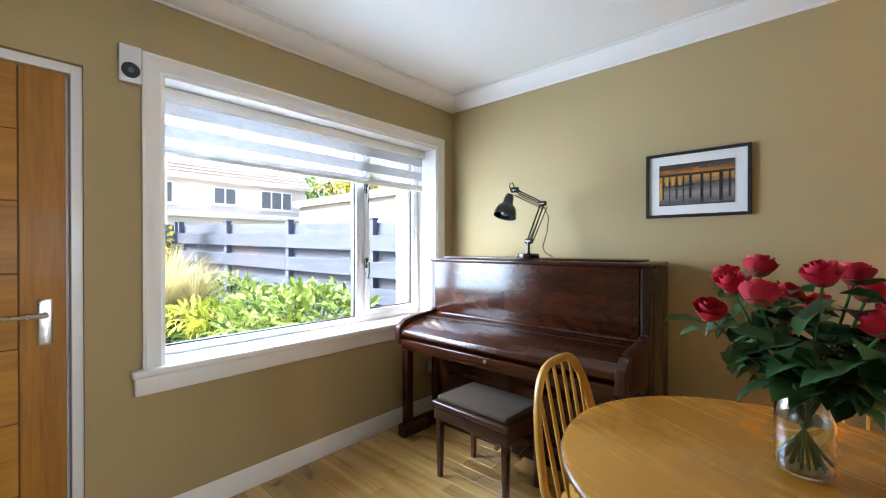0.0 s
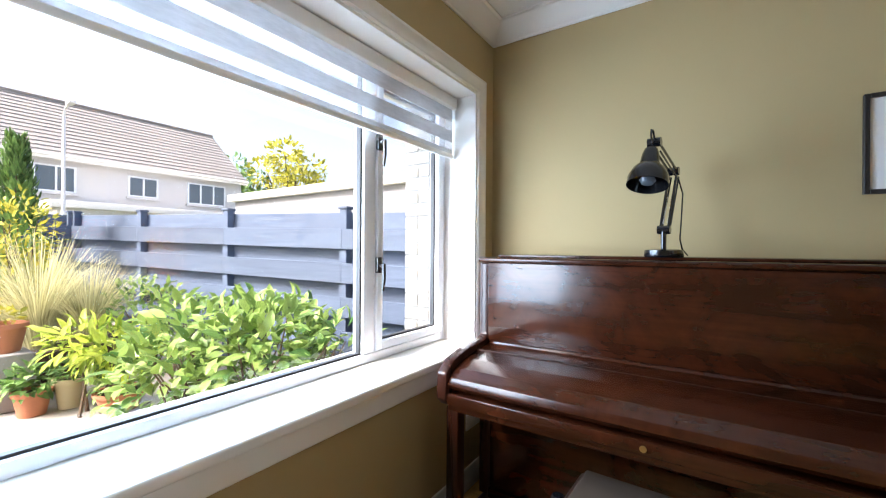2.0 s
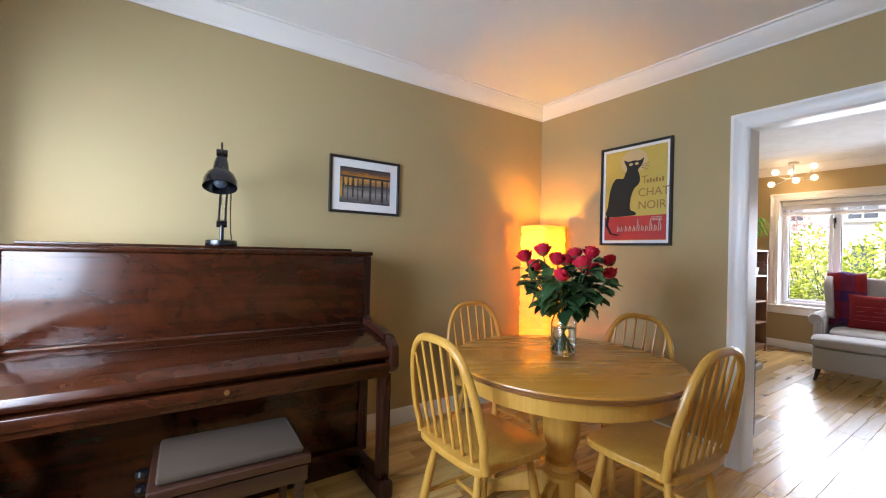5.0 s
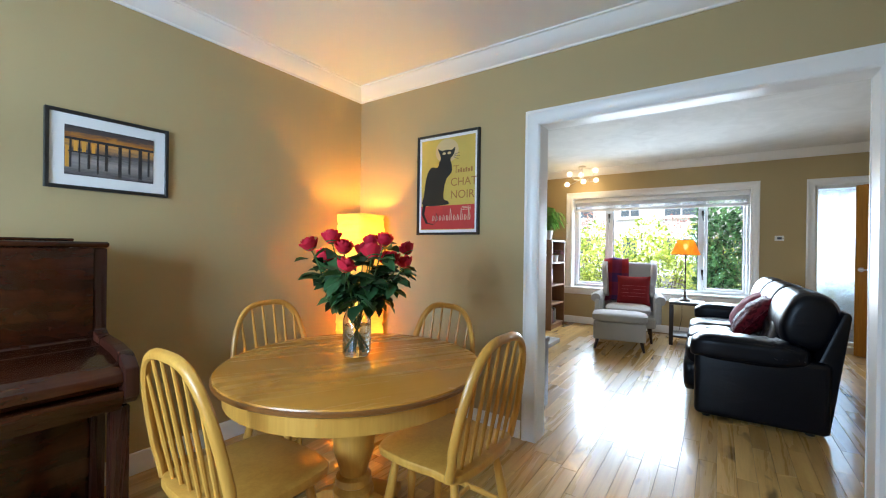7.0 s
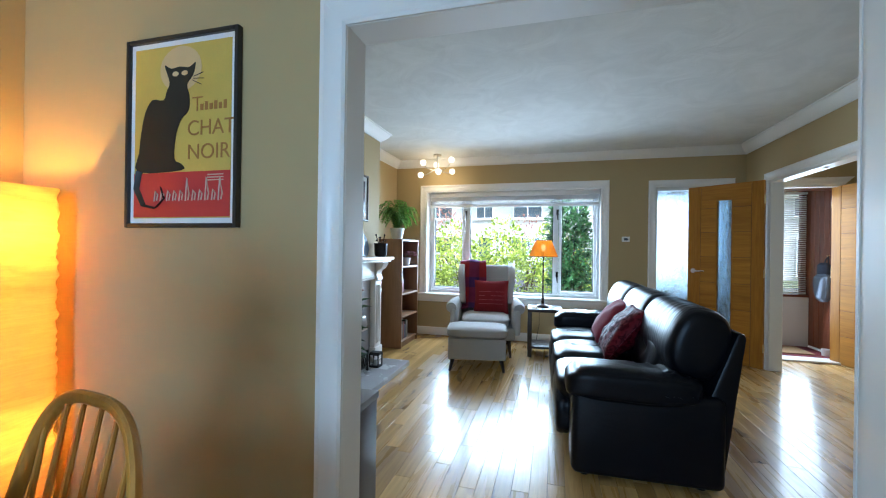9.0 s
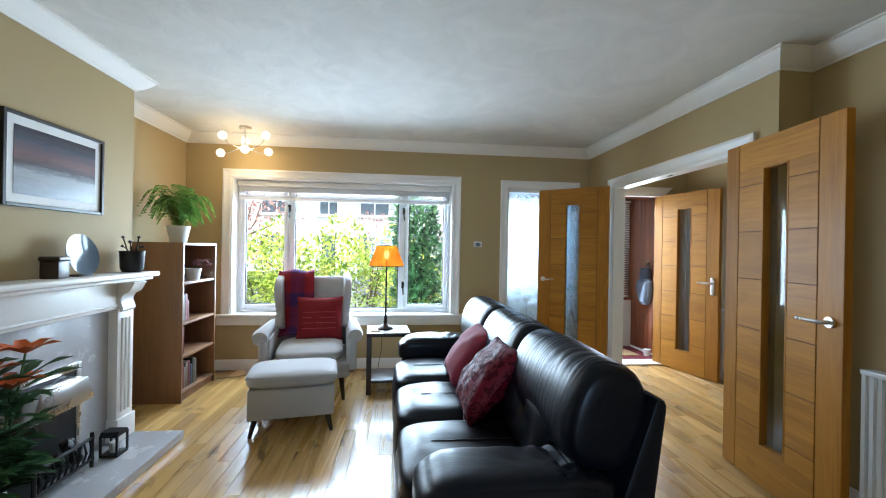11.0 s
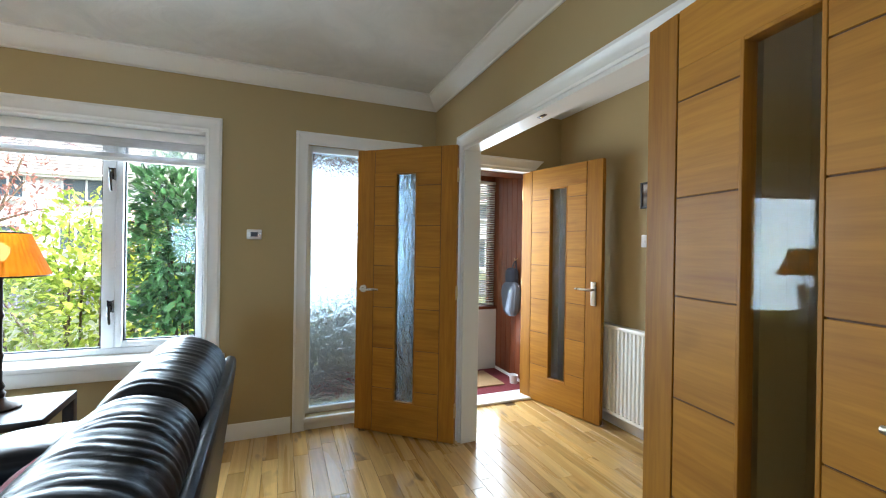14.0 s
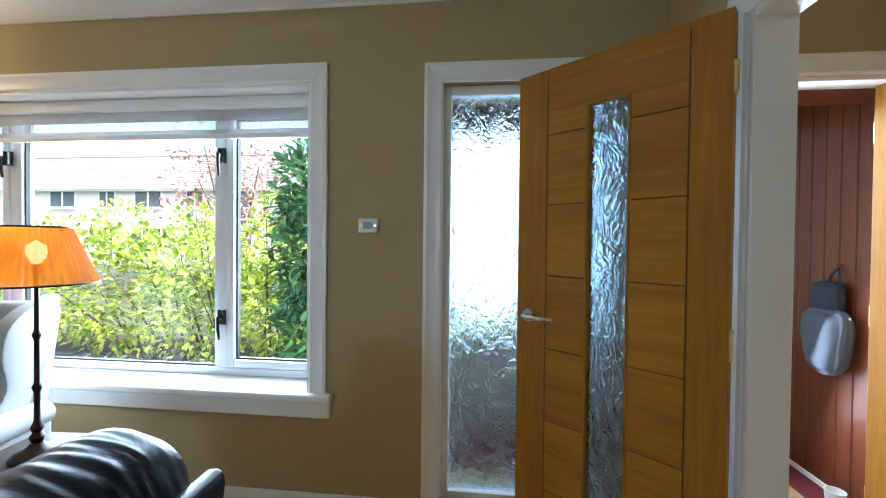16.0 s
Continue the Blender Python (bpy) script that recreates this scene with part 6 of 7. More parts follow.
hood = [(-0.20, 0.44), (0.20, 0.44), (0.15, 0.58), (-0.15, 0.58)]
part("canopy", prism(hood, 0.10, axes(Vector((0, -0.055, 0)), Vector((1, 0, 0)), Vector((0, 0, 1)), Vector((0, -1, 0))), bevel=0.01), CHROME, t, "steel fire canopy")
b = fresh()
for k in range(9):
    tube([(-0.16 + 0.04 * k, -0.15, 0.10), (-0.16 + 0.04 * k, -0.17, 0.16), (-0.16 + 0.04 * k, -0.155, 0.22)], 0.006, 6, bm=b)
for z in (0.10, 0.22):
    rod((-0.19, -0.155, z), (0.19, -0.155, z), 0.009, n=8, bm=b)
for x in (-0.18, 0.18):
    rod((x, -0.155, 0.0555), (x, -0.155, 0.25), 0.010, n=8, bm=b)
part("grate", b, IRON, t, "black iron fire grate")
rng = random.Random(2)
for k in range(14):
    b = bmesh.new()
    bmesh.ops.create_icosphere(b, subdivisions=1, radius=0.032)
    for v in b.verts:
        v.co *= rng.uniform(0.75, 1.2)
    b.transform(pose(rng.uniform(-0.15, 0.15), rng.uniform(-0.13, -0.09), 0.14 + 0.045 * (k % 3)))
    part("coal", b, IRON, t)

# picture over the mantel, and what stands on it
SEAART = art_mat("dusk_shore_print", (0.0, (0.10, 0.11, 0.13)), (0.35, (0.35, 0.36, 0.38)), (0.48, (0.06, 0.05, 0.06)), (0.62, (0.20, 0.12, 0.12)), (0.8, (0.10, 0.10, 0.13)), (1.0, (0.04, 0.04, 0.05)), lo=0.05, hi=0.40)
t = picture(pose(3.215, 2.109, 1.49), 0.64, 0.46, "dark framed glazed landscape print above the mantelpiece", 0.018, 0.05)
part("print", box(0.062, 0.578, -0.012, -0.0105, 0.062, 0.398), SEAART, t, "dark dusk landscape print")
t = thing("ornamental_plate", pose(3.60, 2.02, 1.1305), "pale round plate standing on the mantelpiece", "ornament")
b = lathe([(0, 0.008), (0.07, 0.01), (0.115, 0.022), (0.117, 0.026), (0.07, 0.016), (0, 0.014)], 32)
b.transform(pose(0, 0.02, 0.117, 78))
part("dish", b, BACKPANE, t, "grey glazed plate")
part("stand", box(-0.05, 0.05, -0.02, 0.05, 0, 0.012, 0.003), WALNUT, t)
t = thing("carved_box", pose(3.42, 2.02, 1.1305, 0, 0, 12), "small dark wooden box on the mantelpiece", "ornament")
part("box_body", box(-0.05, 0.05, -0.04, 0.04, 0, 0.09, 0.006), WALNUT, t)
part("box_lid", box(-0.055, 0.055, -0.045, 0.045, 0.0905, 0.115, 0.008, 3), WALNUT, t)
t = thing("metal_planter", pose(4.02, 2.02, 1.1305), "dark metal planter with wiry ornament on the mantelpiece", "ornament")
part("bowl", lathe([(0, 0), (0.05, 0), (0.065, 0.02), (0.07, 0.13), (0.074, 0.14), (0.066, 0.14), (0.06, 0.03), (0, 0.02)], 20), IRON, t)
b = fresh()
for k in range(7):
    a = k * 0.9
    tube([(0, 0, 0.03), (0.03 * math.cos(a), 0.03 * math.sin(a), 0.15), (0.07 * math.cos(a), 0.05 * math.sin(a), 0.17 + 0.03 * (k % 3))], 0.004, 6, bm=b)
    lathe([(0, -0.012), (0.012, 0), (0, 0.012)], 8, (0.07 * math.cos(a), 0.05 * math.sin(a), 0.17 + 0.03 * (k % 3)), b)
part("twigs", b, BRONZE, t, "bronze twig sprays")
t = thing("candle_lantern", pose(3.74, 1.93, 0.0555), "small dark metal candle lantern on the hearth", "lantern")
part("base", box(-0.05, 0.05, -0.05, 0.05, 0, 0.015, 0.002), IRON, t)
for x in (-1, 1):
    for y in (-1, 1):
        part("post", box(x * 0.045 - 0.005, x * 0.045 + 0.005, y * 0.045 - 0.005, y * 0.045 + 0.005, 0.015, 0.12), IRON, t)
part("roof", prism([(-0.055, 0.12), (0.055, 0.12), (0.035, 0.145), (-0.035, 0.145)], 0.10, axes(Vector((0, 0.05, 0)), Vector((1, 0, 0)), Vector((0, 0, 1)), Vector((0, -1, 0)))), IRON, t)
part("candle", rod((0, 0, 0.0155), (0, 0, 0.075), 0.022, n=16), POTW, t, "white candle")


def lily_plant():
    rng = random.Random(21)
    t = thing("flowering_plant", pose(2.90, 1.83, 0.0555) @ Matrix.Scale(1.28, 4), "potted orange lily with dark green leaves on the hearth", "plant")
    part("pot", lathe([(0, 0), (0.062, 0), (0.078, 0.12), (0.082, 0.14), (0.075, 0.14), (0.07, 0.122), (0, 0.118)], 24), POTW, t, "white ceramic pot")
    part("soil", lathe([(0, 0.119), (0.068, 0.121), (0, 0.13)], 18), SOIL, t)
    data = []
    for k in range(11):
        a = rng.uniform(0, 6.28)
        top = Vector((0.17 * math.cos(a) * rng.uniform(0.3, 1), 0.15 * math.sin(a) * rng.uniform(0.3, 1), rng.uniform(0.42, 0.68)))
        base = Vector((0.02 * math.cos(a), 0.02 * math.sin(a), 0.12))
        part("stem", tube([base, base.lerp(top, 0.5) + Vector((0, 0, 0.03)), top], 0.004, 6), STEM, t)
        for j in range(18):
            u = rng.uniform(0.1, 0.95)
            p = base.lerp(top, u)
            b2 = rng.uniform(0, 6.28)
            data.append((p, Vector((math.cos(b2), math.sin(b2), rng.uniform(-0.1, 0.8))).normalized(), Vector((0, 0, 1)), rng.uniform(0.10, 0.18), rng.uniform(0.030, 0.050)))
        if k < 7:
            pet = []
            for j in range(6):
                c = j * 1.047 + k
                pet.append((top, Vector((math.cos(c), math.sin(c), 0.55)).normalized(), Vector((0, 0, 1)), 0.10, 0.046))
            leaf_mesh("bloom", pet, LILY, t, "orange lily bloom")
    leaf_mesh("leaves", data, ROSELEAF, t, "long dark green leaves")


lily_plant()
t = thing("low_cabinet", pose(1.435, 1.05, 0), "low dark grey-brown cabinet behind the partition", "cabinet")
part("body", box(0.0, 0.425, 0.005, 1.10, 0.03, 0.505, 0.003), WALNUT, t)
part("top", box(-0.002, 0.437, 0.0, 1.108, 0.507, 0.54, 0.004), WALNUT, t)
part("plinth", box(0.0, 0.40, 0.02, 1.09, 0.0, 0.0295), BLACKM, t)
for k in range(2):
    part("door", box(0.4255, 0.437, 0.015 + 0.545 * k, 0.553 + 0.545 * k, 0.04, 0.498, 0.003), WALNUT, t)
    part("knob", lathe([(0, 0), (0.012, 0.004), (0.010, 0.02), (0, 0.024)], 12), CHROME, t, "small steel knob").matrix_basis = pose(0.437, 0.50 + 0.11 * k, 0.30, 0, 90)

# ceiling light
t = thing("ceiling_light", pose(5.27, 1.78, CZ - 0.001), "brushed steel six-arm ceiling light with lit opal globes", "ceiling light")
part("rose", lathe([(0, 0), (0.055, 0), (0.055, -0.02), (0.02, -0.028), (0, -0.028)], 24), CHROME, t)
part("stem", rod((0, 0, -0.025), (0, 0, -0.19), 0.008, n=12), CHROME, t)
part("hub", lathe([(0, -0.205), (0.03, -0.20), (0.035, -0.185), (0.02, -0.17), (0, -0.17)], 18), CHROME, t)
for k in range(6):
    a = k * math.pi / 3 + 0.35
    r, dz = ((0.20, 0.05), (0.25, -0.11), (0.22, 0.01), (0.26, -0.13), (0.21, 0.06), (0.25, -0.05))[k]
    c, s = math.cos(a), math.sin(a)
    part("arm", tube([(0, 0, -0.188), (0.07 * c, 0.07 * s, -0.215), (0.15 * c, 0.15 * s, -0.205 + dz * 0.4), (r * c, r * s, -0.17 + dz)], 0.005, 8), CHROME, t)
    g = part("globe", lathe([(0, -0.04), (0.024, -0.034), (0.038, -0.014), (0.04, 0.0), (0.036, 0.018), (0.02, 0.034), (0, 0.04)], 20), GLOBE, t, "lit opal glass globe")
    g.matrix_basis = Matrix.Translation((r * c, r * s, -0.145 + dz))
lamp = new("ceiling_light_glow", bpy.data.lights.new("ceiling_light_glow", "POINT"))
lamp.data.energy, lamp.data.color, lamp.data.shadow_soft_size = 1.5, (1.0, 0.70, 0.38), 0.12
lamp.location = (5.27, 1.78, 2.16)


def radiator(m, w, h, label):
    t = thing("radiator", m, label, "radiator")
    b = fresh()
    n = int(w / 0.034)
    step = w / n
    outline = []
    for k in range(n):
        x = k * step
        outline += [(x + step * 0.08, 0.0), (x + step * 0.24, -0.011), (x + step * 0.76, -0.011), (x + step * 0.92, 0.0)]
    outline = [(0, 0.012)] + [(0, 0)] + outline + [(w, 0), (w, 0.012)]
    part("front_panel", prism(outline, h - 0.05, axes(Vector((0, -0.075, 0.025)), Vector((1, 0, 0)), Vector((0, 1, 0)), Vector((0, 0, 1)))), RADW, t)
    part("rim", box(0.0, w, -0.088, -0.062, h - 0.026, h, 0.004), RADW, t)
    part("rim", box(0.0, w, -0.088, -0.062, 0.0, 0.026, 0.004), RADW, t)
    part("top_grille", box(0.004, w - 0.004, -0.060, -0.012, h - 0.012, h - 0.002, 0.002), RADW, t)
    for x in (0.0, w - 0.004):
        part("side_panel", box(x, x + 0.004, -0.061, -0.012, 0.03, h - 0.013), RADW, t)
    part("bracket", box(0.1, 0.14, -0.062, -0.001, 0.10, 0.2), RADW, t)
    part("bracket", box(w - 0.14, w - 0.1, -0.062, -0.001, 0.10, 0.2), RADW, t)
    part("valve", rod((w + 0.03, -0.04, -0.10), (w + 0.03, -0.04, 0.06), 0.012, n=12), CHROME, t, "chrome radiator valve")
    return t


radiator(pose(5.00, -3.129, 0.105, 0, 0, 180), 1.10, 0.65, "white ribbed panel radiator on the hall wall")
radiator(pose(2.915, -2.125, 0.105, 0, 0, 180), 1.30, 0.655, "white ribbed panel radiator on the living room wall")

# small wall things
t = thing("thermostat", pose(5.599, -0.66, 1.342), "white and grey thermostat on the front wall", "thermostat")
part("body", box(-0.022, 0, 0, 0.092, 0, 0.066, 0.006, 3), POTW, t)
part("display", box(-0.0235, -0.0222, 0.024, 0.068, 0.018, 0.048), BACKPANE, t, "grey display")
for y in (0.012, 0.080):
    part("button", rod((-0.022, y, 0.033), (-0.025, y, 0.033), 0.006, n=12), CHROME, t)
t = thing("light_switch", pose(4.695, -3.129, 1.33, 0, 0, 180), "white plastic double light switch on the hall wall", "switch")
part("plate", box(0, 0.086, -0.010, 0, 0, 0.086, 0.004, 3), POTW, t)
for x in (0.022, 0.048):
    part("rocker", box(x, x + 0.018, -0.0135, -0.0102, 0.028, 0.058, 0.002), POTW, t)
LOCHART = art_mat("loch_shore_print", (0.0, (0.10, 0.08, 0.06)), (0.3, (0.22, 0.17, 0.12)), (0.45, (0.05, 0.035, 0.025)), (0.6, (0.12, 0.07, 0.04)), (0.75, (0.42, 0.38, 0.34)), (1.0, (0.32, 0.29, 0.27)), lo=0.02, hi=0.17)
t = picture(pose(4.70, -3.129, 1.60, 0, 0, 180), 0.25, 0.18, "small dark framed shoreline picture on the hall wall", 0.014, 0.0)
part("print", box(0.015, 0.235, -0.013, -0.0105, 0.015, 0.165), LOCHART, t, "brown shoreline print")
b = tube([(5.30, 2.02, 0.006), (5.35, 1.85, 0.006), (5.50, 1.70, 0.006), (5.55, 1.30, 0.006), (5.54, 0.9, 0.006), (5.50, 0.55, 0.006), (5.40, 0.40, 0.006)], 0.0045, 6)
t = thing("power_cable", pose(0, 0, 0), "thin tan cable along the skirting board", "cable")
part("flex", b, COIR, t)
b = tube([(5.07, 0.40, 0.535), (5.20, 0.42, 0.50), (5.24, 0.42, 0.30), (5.22, 0.45, 0.12), (5.30, 0.42, 0.008), (5.40, 0.40, 0.006)], 0.003, 6)
part("flex", b, BLACKM, t)

t = thing("door_catch", pose(4.26, -1.965, 1.9585), "small dark metal ball catch under the lintel", "door catch")
part("plate", box(-0.03, 0.03, -0.010, 0.010, -0.003, 0.0, 0.001), BRONZE, t)
part("ball", lathe([(0, -0.010), (0.006, -0.007), (0.008, 0.0), (0, 0.001)], 12), BRASS, t)
t = thing("wall_socket", pose(-2.109, 2.20, 0.30, 0, 0, 90), "white double wall socket low on the rear wall", "socket")
part("plate", box(0, 0.146, -0.010, 0, 0, 0.086, 0.004, 3), POTW, t)
for x in (0.030, 0.100):
    part("switch_rocker", box(x, x + 0.014, -0.0125, -0.0102, 0.058, 0.076, 0.002), POTW, t)


# ---- porch ----
setting("floor_porch", box(5.751, 6.75, -2.999, -0.80, -0.06, 0.003), CARPET, "dark red porch carpet", "floor")
t = thing("door_mat", pose(6.17, -2.45, 0.0032), "rectangular coir door mat on red carpet", "door mat")
part("mat_top", box(-0.22, 0.22, -0.34, 0.34, 0, 0.014, 0.004), COIR, t)
w = setting("wall_porch_south", box(5.90, 6.76, -3.25, -3.0, -0.06, 2.45), PLANKW, "red-brown varnished plank porch wall", "wall")
for k in range(9):
    x = 5.703 + 0.094 * k
    part("plank", box(x + 0.0015, x + 0.0925, -2.9995, -2.98, -0.009, 2.004 if x < 5.9 else 2.155, 0.004, 1), PLANKW, w)
setting("trim_porch_reveal", box(5.702, 5.899, -2.979, -2.052, 1.975, 2.006, 0.003, 1), PLANKW, "red-brown boarded head of the porch doorway", "door frame")
setting("trim_porch_reveal_side", box(5.702, 5.899, -2.078, -2.052, 0.0, 1.974, 0.003, 1), PLANKW, "red-brown boarded side of the porch doorway", "door frame")
setting("baseboard_porch", box(5.71, 6.46, -2.979, -2.967, -0.009, 0.03, 0.003, 1), GLOSS, "thin white strip along the porch planks", "skirting")
t = thing("white_pot", pose(5.97, -2.90, 0.0032), "small white pot on the porch carpet", "pot")
part("pot_body", lathe([(0, 0), (0.035, 0), (0.042, 0.075), (0.044, 0.08), (0.038, 0.08), (0.034, 0.015), (0, 0.012)], 22), POTW, t)
setting("wall_porch_low", box(6.47, 6.60, -2.979, -0.80, -0.06, 0.65, 0.004), RENDERW, "low white painted porch wall", "wall")
setting("window_ledge_porch", box(6.455, 6.60, -2.979, -0.80, 0.651, 0.68, 0.004), PLANKW, "red-brown wooden porch window ledge", "window sill")
bm = fresh()
for y in (-2.945, -2.28, -1.50, -0.83):
    box(6.53, 6.585, y - 0.03, y + 0.03, 0.681, 2.05, 0.004, 1, bm=bm)
box(6.53, 6.585, -2.979, -0.80, 2.051, 2.12, 0.004, 1, bm=bm)
box(6.50, 6.62, -2.979, -0.80, 2.121, 2.45, bm=bm)
setting("window_frame_porch", bm, PLANKW, "red-brown wooden porch window frame", "window")
p = setting("window_4", box(6.555, 6.560, -2.975, -0.82, 0.69, 2.05), PANE, "clear porch window glass", "window")
p.visible_shadow = False
bm = fresh()
for k in range(23):
    y = -3.078 + 0.098 * k
    box(5.91, 6.52, y + 0.001, y + 0.097, 2.16, 2.18, 0.003, 1, bm=bm)
box(5.90, 6.62, -3.10, -0.80, 2.181, 2.45, bm=bm)
setting("ceiling_porch", bm, PLANKW, "red-brown plank porch ceiling", "ceiling")
setting("wall_porch_north", slab_with_holes(5.90, 6.62, -0.06, 2.45, -0.80, -0.74, [(5.97, 6.5, 0.0, 2.0)], "x"), PLANKW, "red-brown porch end wall with glazed door", "wall")
d = tagged(new("door_6"), "glazed white outer porch door", "door", kind="structure")
b = fresh()
for p, q, e, f in ((5.975, 6.03, 0.0, 1.995), (6.44, 6.495, 0.0, 1.995), (6.03, 6.44, 0.0, 0.16), (6.03, 6.44, 1.92, 1.995), (6.03, 6.44, 0.85, 0.92)):
    box(p, q, -0.795, -0.755, e, f, 0.004, bm=b)
part("door_frame", b, GLOSS, d)
p = part("pane", box(6.03, 6.44, -0.777, -0.773, 0.16, 1.92), PANE, d)
p.visible_shadow = False
t = thing("venetian_blind", pose(6.515, -2.61, 2.04), "white venetian blind lowered over the porch window", "blind")
part("headrail", box(-0.02, 0.015, -0.36, 0.36, -0.03, 0, 0.003), POTW, t)
slat = box(-0.013, 0.013, -0.355, 0.355, -0.0006, 0.0006)
slat.transform(pose(0, 0, 0, 0, 28))
first_slat = part("slat", slat, POTW, t)
first_slat.matrix_basis = pose(0, 0, -0.055)
for k in range(1, 52):
    o = first_slat.copy()
    scene.collection.objects.link(o)
    o.matrix_basis = pose(0, 0, -0.055 - 0.025 * k)
part("bottom_rail", box(-0.013, 0.013, -0.355, 0.355, -1.352, -1.335, 0.002), POTW, t)
t = thing("hanging_bag", pose(6.06, -2.979, 0.93) @ Matrix.Scale(0.85, 4), "grey and navy bag hanging on the porch wall", "bag")
GREYBAG = plain("grey_bag_cloth", (0.075, 0.085, 0.11), 0.8, vary=0.2, relief=0.3)
NAVY = plain("navy_cloth", (0.025, 0.03, 0.05), 0.8, vary=0.2, relief=0.3)
b = cushion(0.30, 0.40, 0.15, 0.45, 12, wrinkle=0.1)
for v in b.verts:
    k = 0.55 + 0.45 * min(max((v.co.y + 0.20) / 0.26, 0), 1) ** 0.6
    v.co.x *= k
b.transform(axes(Vector((0, 0.001, -0.14)), Vector((1, 0, 0)), Vector((0, 0, 1)), Vector((0, 1, 0))))
part("pouch", b, GREYBAG, t, "grey cloth pouch")
b = cushion(0.20, 0.24, 0.10, 0.4, 10, wrinkle=0.1)
b.transform(axes(Vector((0.03, 0.002, 0.10)), Vector((1, 0, 0)), Vector((0, 0, 1)), Vector((0, 1, 0))))
part("flap", b, NAVY, t, "navy upper flap")
part("rim", tube([(-0.14, 0.06, 0.02), (-0.07, 0.12, 0.0), (0.03, 0.14, -0.01), (0.12, 0.09, 0.01)], 0.009, 6), POTW, t, "pale bag rim")
part("strap", tube([(-0.08, 0.05, 0.1), (-0.02, 0.03, 0.27), (0.0, 0.02, 0.31), (0.03, 0.03, 0.27), (0.09, 0.05, 0.1)], 0.008, 6), NAVY, t)
part("hook", tube([(0, 0.0, 0.33), (0, 0.03, 0.31), (0, 0.035, 0.33)], 0.005, 6), BRASS, t, "brass coat hook")

# ---- outdoors ----
setting("ground", box(-400, 400, -400, 400, -0.6, -0.30), GRASS, "lawn and earth reaching the horizon", "ground")
setting("ground_rear", box(-12.5, -2.58, -9, 6.5, -0.299, -0.13), SLAB, "grey concrete yard behind the house", "ground")


def leaf_cloud(rng, n, blobs, size, up=0.4, width=0.45):
    """Leaves on the shells of overlapping blobs (centre, radii)."""
    data = []
    vol = [b[1][0] * b[1][1] + b[1][1] * b[1][2] for b in blobs]
    for _ in range(n):
        c, r = rng.choices(blobs, vol)[0]
        d = Vector((rng.gauss(0, 1), rng.gauss(0, 1), rng.gauss(0, 1))).normalized()
        k = rng.uniform(0.45, 1.08) ** 0.6
        p = Vector((c[0] + d.x * r[0] * k, c[1] + d.y * r[1] * k, c[2] + d.z * r[2] * k))
        way = (d + Vector((rng.gauss(0, 0.5), rng.gauss(0, 0.5), rng.gauss(0.1, 0.5)))).normalized()
        nrm = Vector((d.x * 0.6, d.y * 0.6, up + abs(rng.gauss(0, 0.5))))
        L = size * rng.uniform(0.6, 1.3)
        data.append((p, way, nrm, L, L * width))
    return data


def shrub(name, label, blobs, n, size, mat, seed, base_z, stems=7, category="shrub", width=0.45):
    rng = random.Random(seed)
    cx, cy = sum(b[0][0] for b in blobs) / len(blobs), sum(b[0][1] for b in blobs) / len(blobs)
    t = thing(name, pose(cx, cy, base_z), label, category)
    b = fresh()
    for k in range(stems):
        c, r = blobs[k % len(blobs)]
        q = Vector((c[0] - cx + rng.uniform(-0.5, 0.5) * r[0], c[1] - cy + rng.uniform(-0.5, 0.5) * r[1], c[2] - base_z + rng.uniform(0, 0.6) * r[2]))
        p = Vector(((c[0] - cx) * 0.6 + rng.uniform(-0.08, 0.08), (c[1] - cy) * 0.6 + rng.uniform(-0.08, 0.08), 0))
        tube([p, p.lerp(q, 0.5) + Vector((rng.uniform(-0.06, 0.06), rng.uniform(-0.06, 0.06), 0)), q], [0.016, 0.010, 0.004], 6, bm=b)
    part("stems", b, BARK, t)
    data = [(p - Vector((cx, cy, base_z)), d, nr, L, w) for p, d, nr, L, w in leaf_cloud(rng, n, blobs, size, width=width)]
    leaf_mesh("foliage", data, mat, t)
    return t


# rear garden, beside the window
shrub("leafy_shrub", "broad fresh green leafy shrub below the rear window", [((-3.85, 2.15, 0.45), (0.45, 0.5, 0.44)), ((-4.45, 1.95, 0.42), (0.45, 0.42, 0.42)), ((-3.45, 2.45, 0.38), (0.35, 0.36, 0.36)), ((-4.15, 1.65, 0.30), (0.35, 0.3, 0.34)), ((-4.1, 2.5, 0.40), (0.45, 0.35, 0.42))], 1700, 0.135, AUCUBA, 1, -0.13, 34)
shrub("leafy_shrub", "mid green low shrub beside the fence", [((-6.2, 2.25, 0.52), (0.45, 0.35, 0.38)), ((-5.7, 2.45, 0.40), (0.4, 0.32, 0.32))], 700, 0.09, AUCUBA, 2, -0.13)
shrub("yellow_shrub", "yellow-green leaved shrub in the rear garden", [((-7.4, 1.48, 1.32), (0.38, 0.36, 0.50)), ((-7.2, 1.30, 0.95), (0.42, 0.45, 0.45))], 900, 0.075, YELLOWL, 3, -0.13)


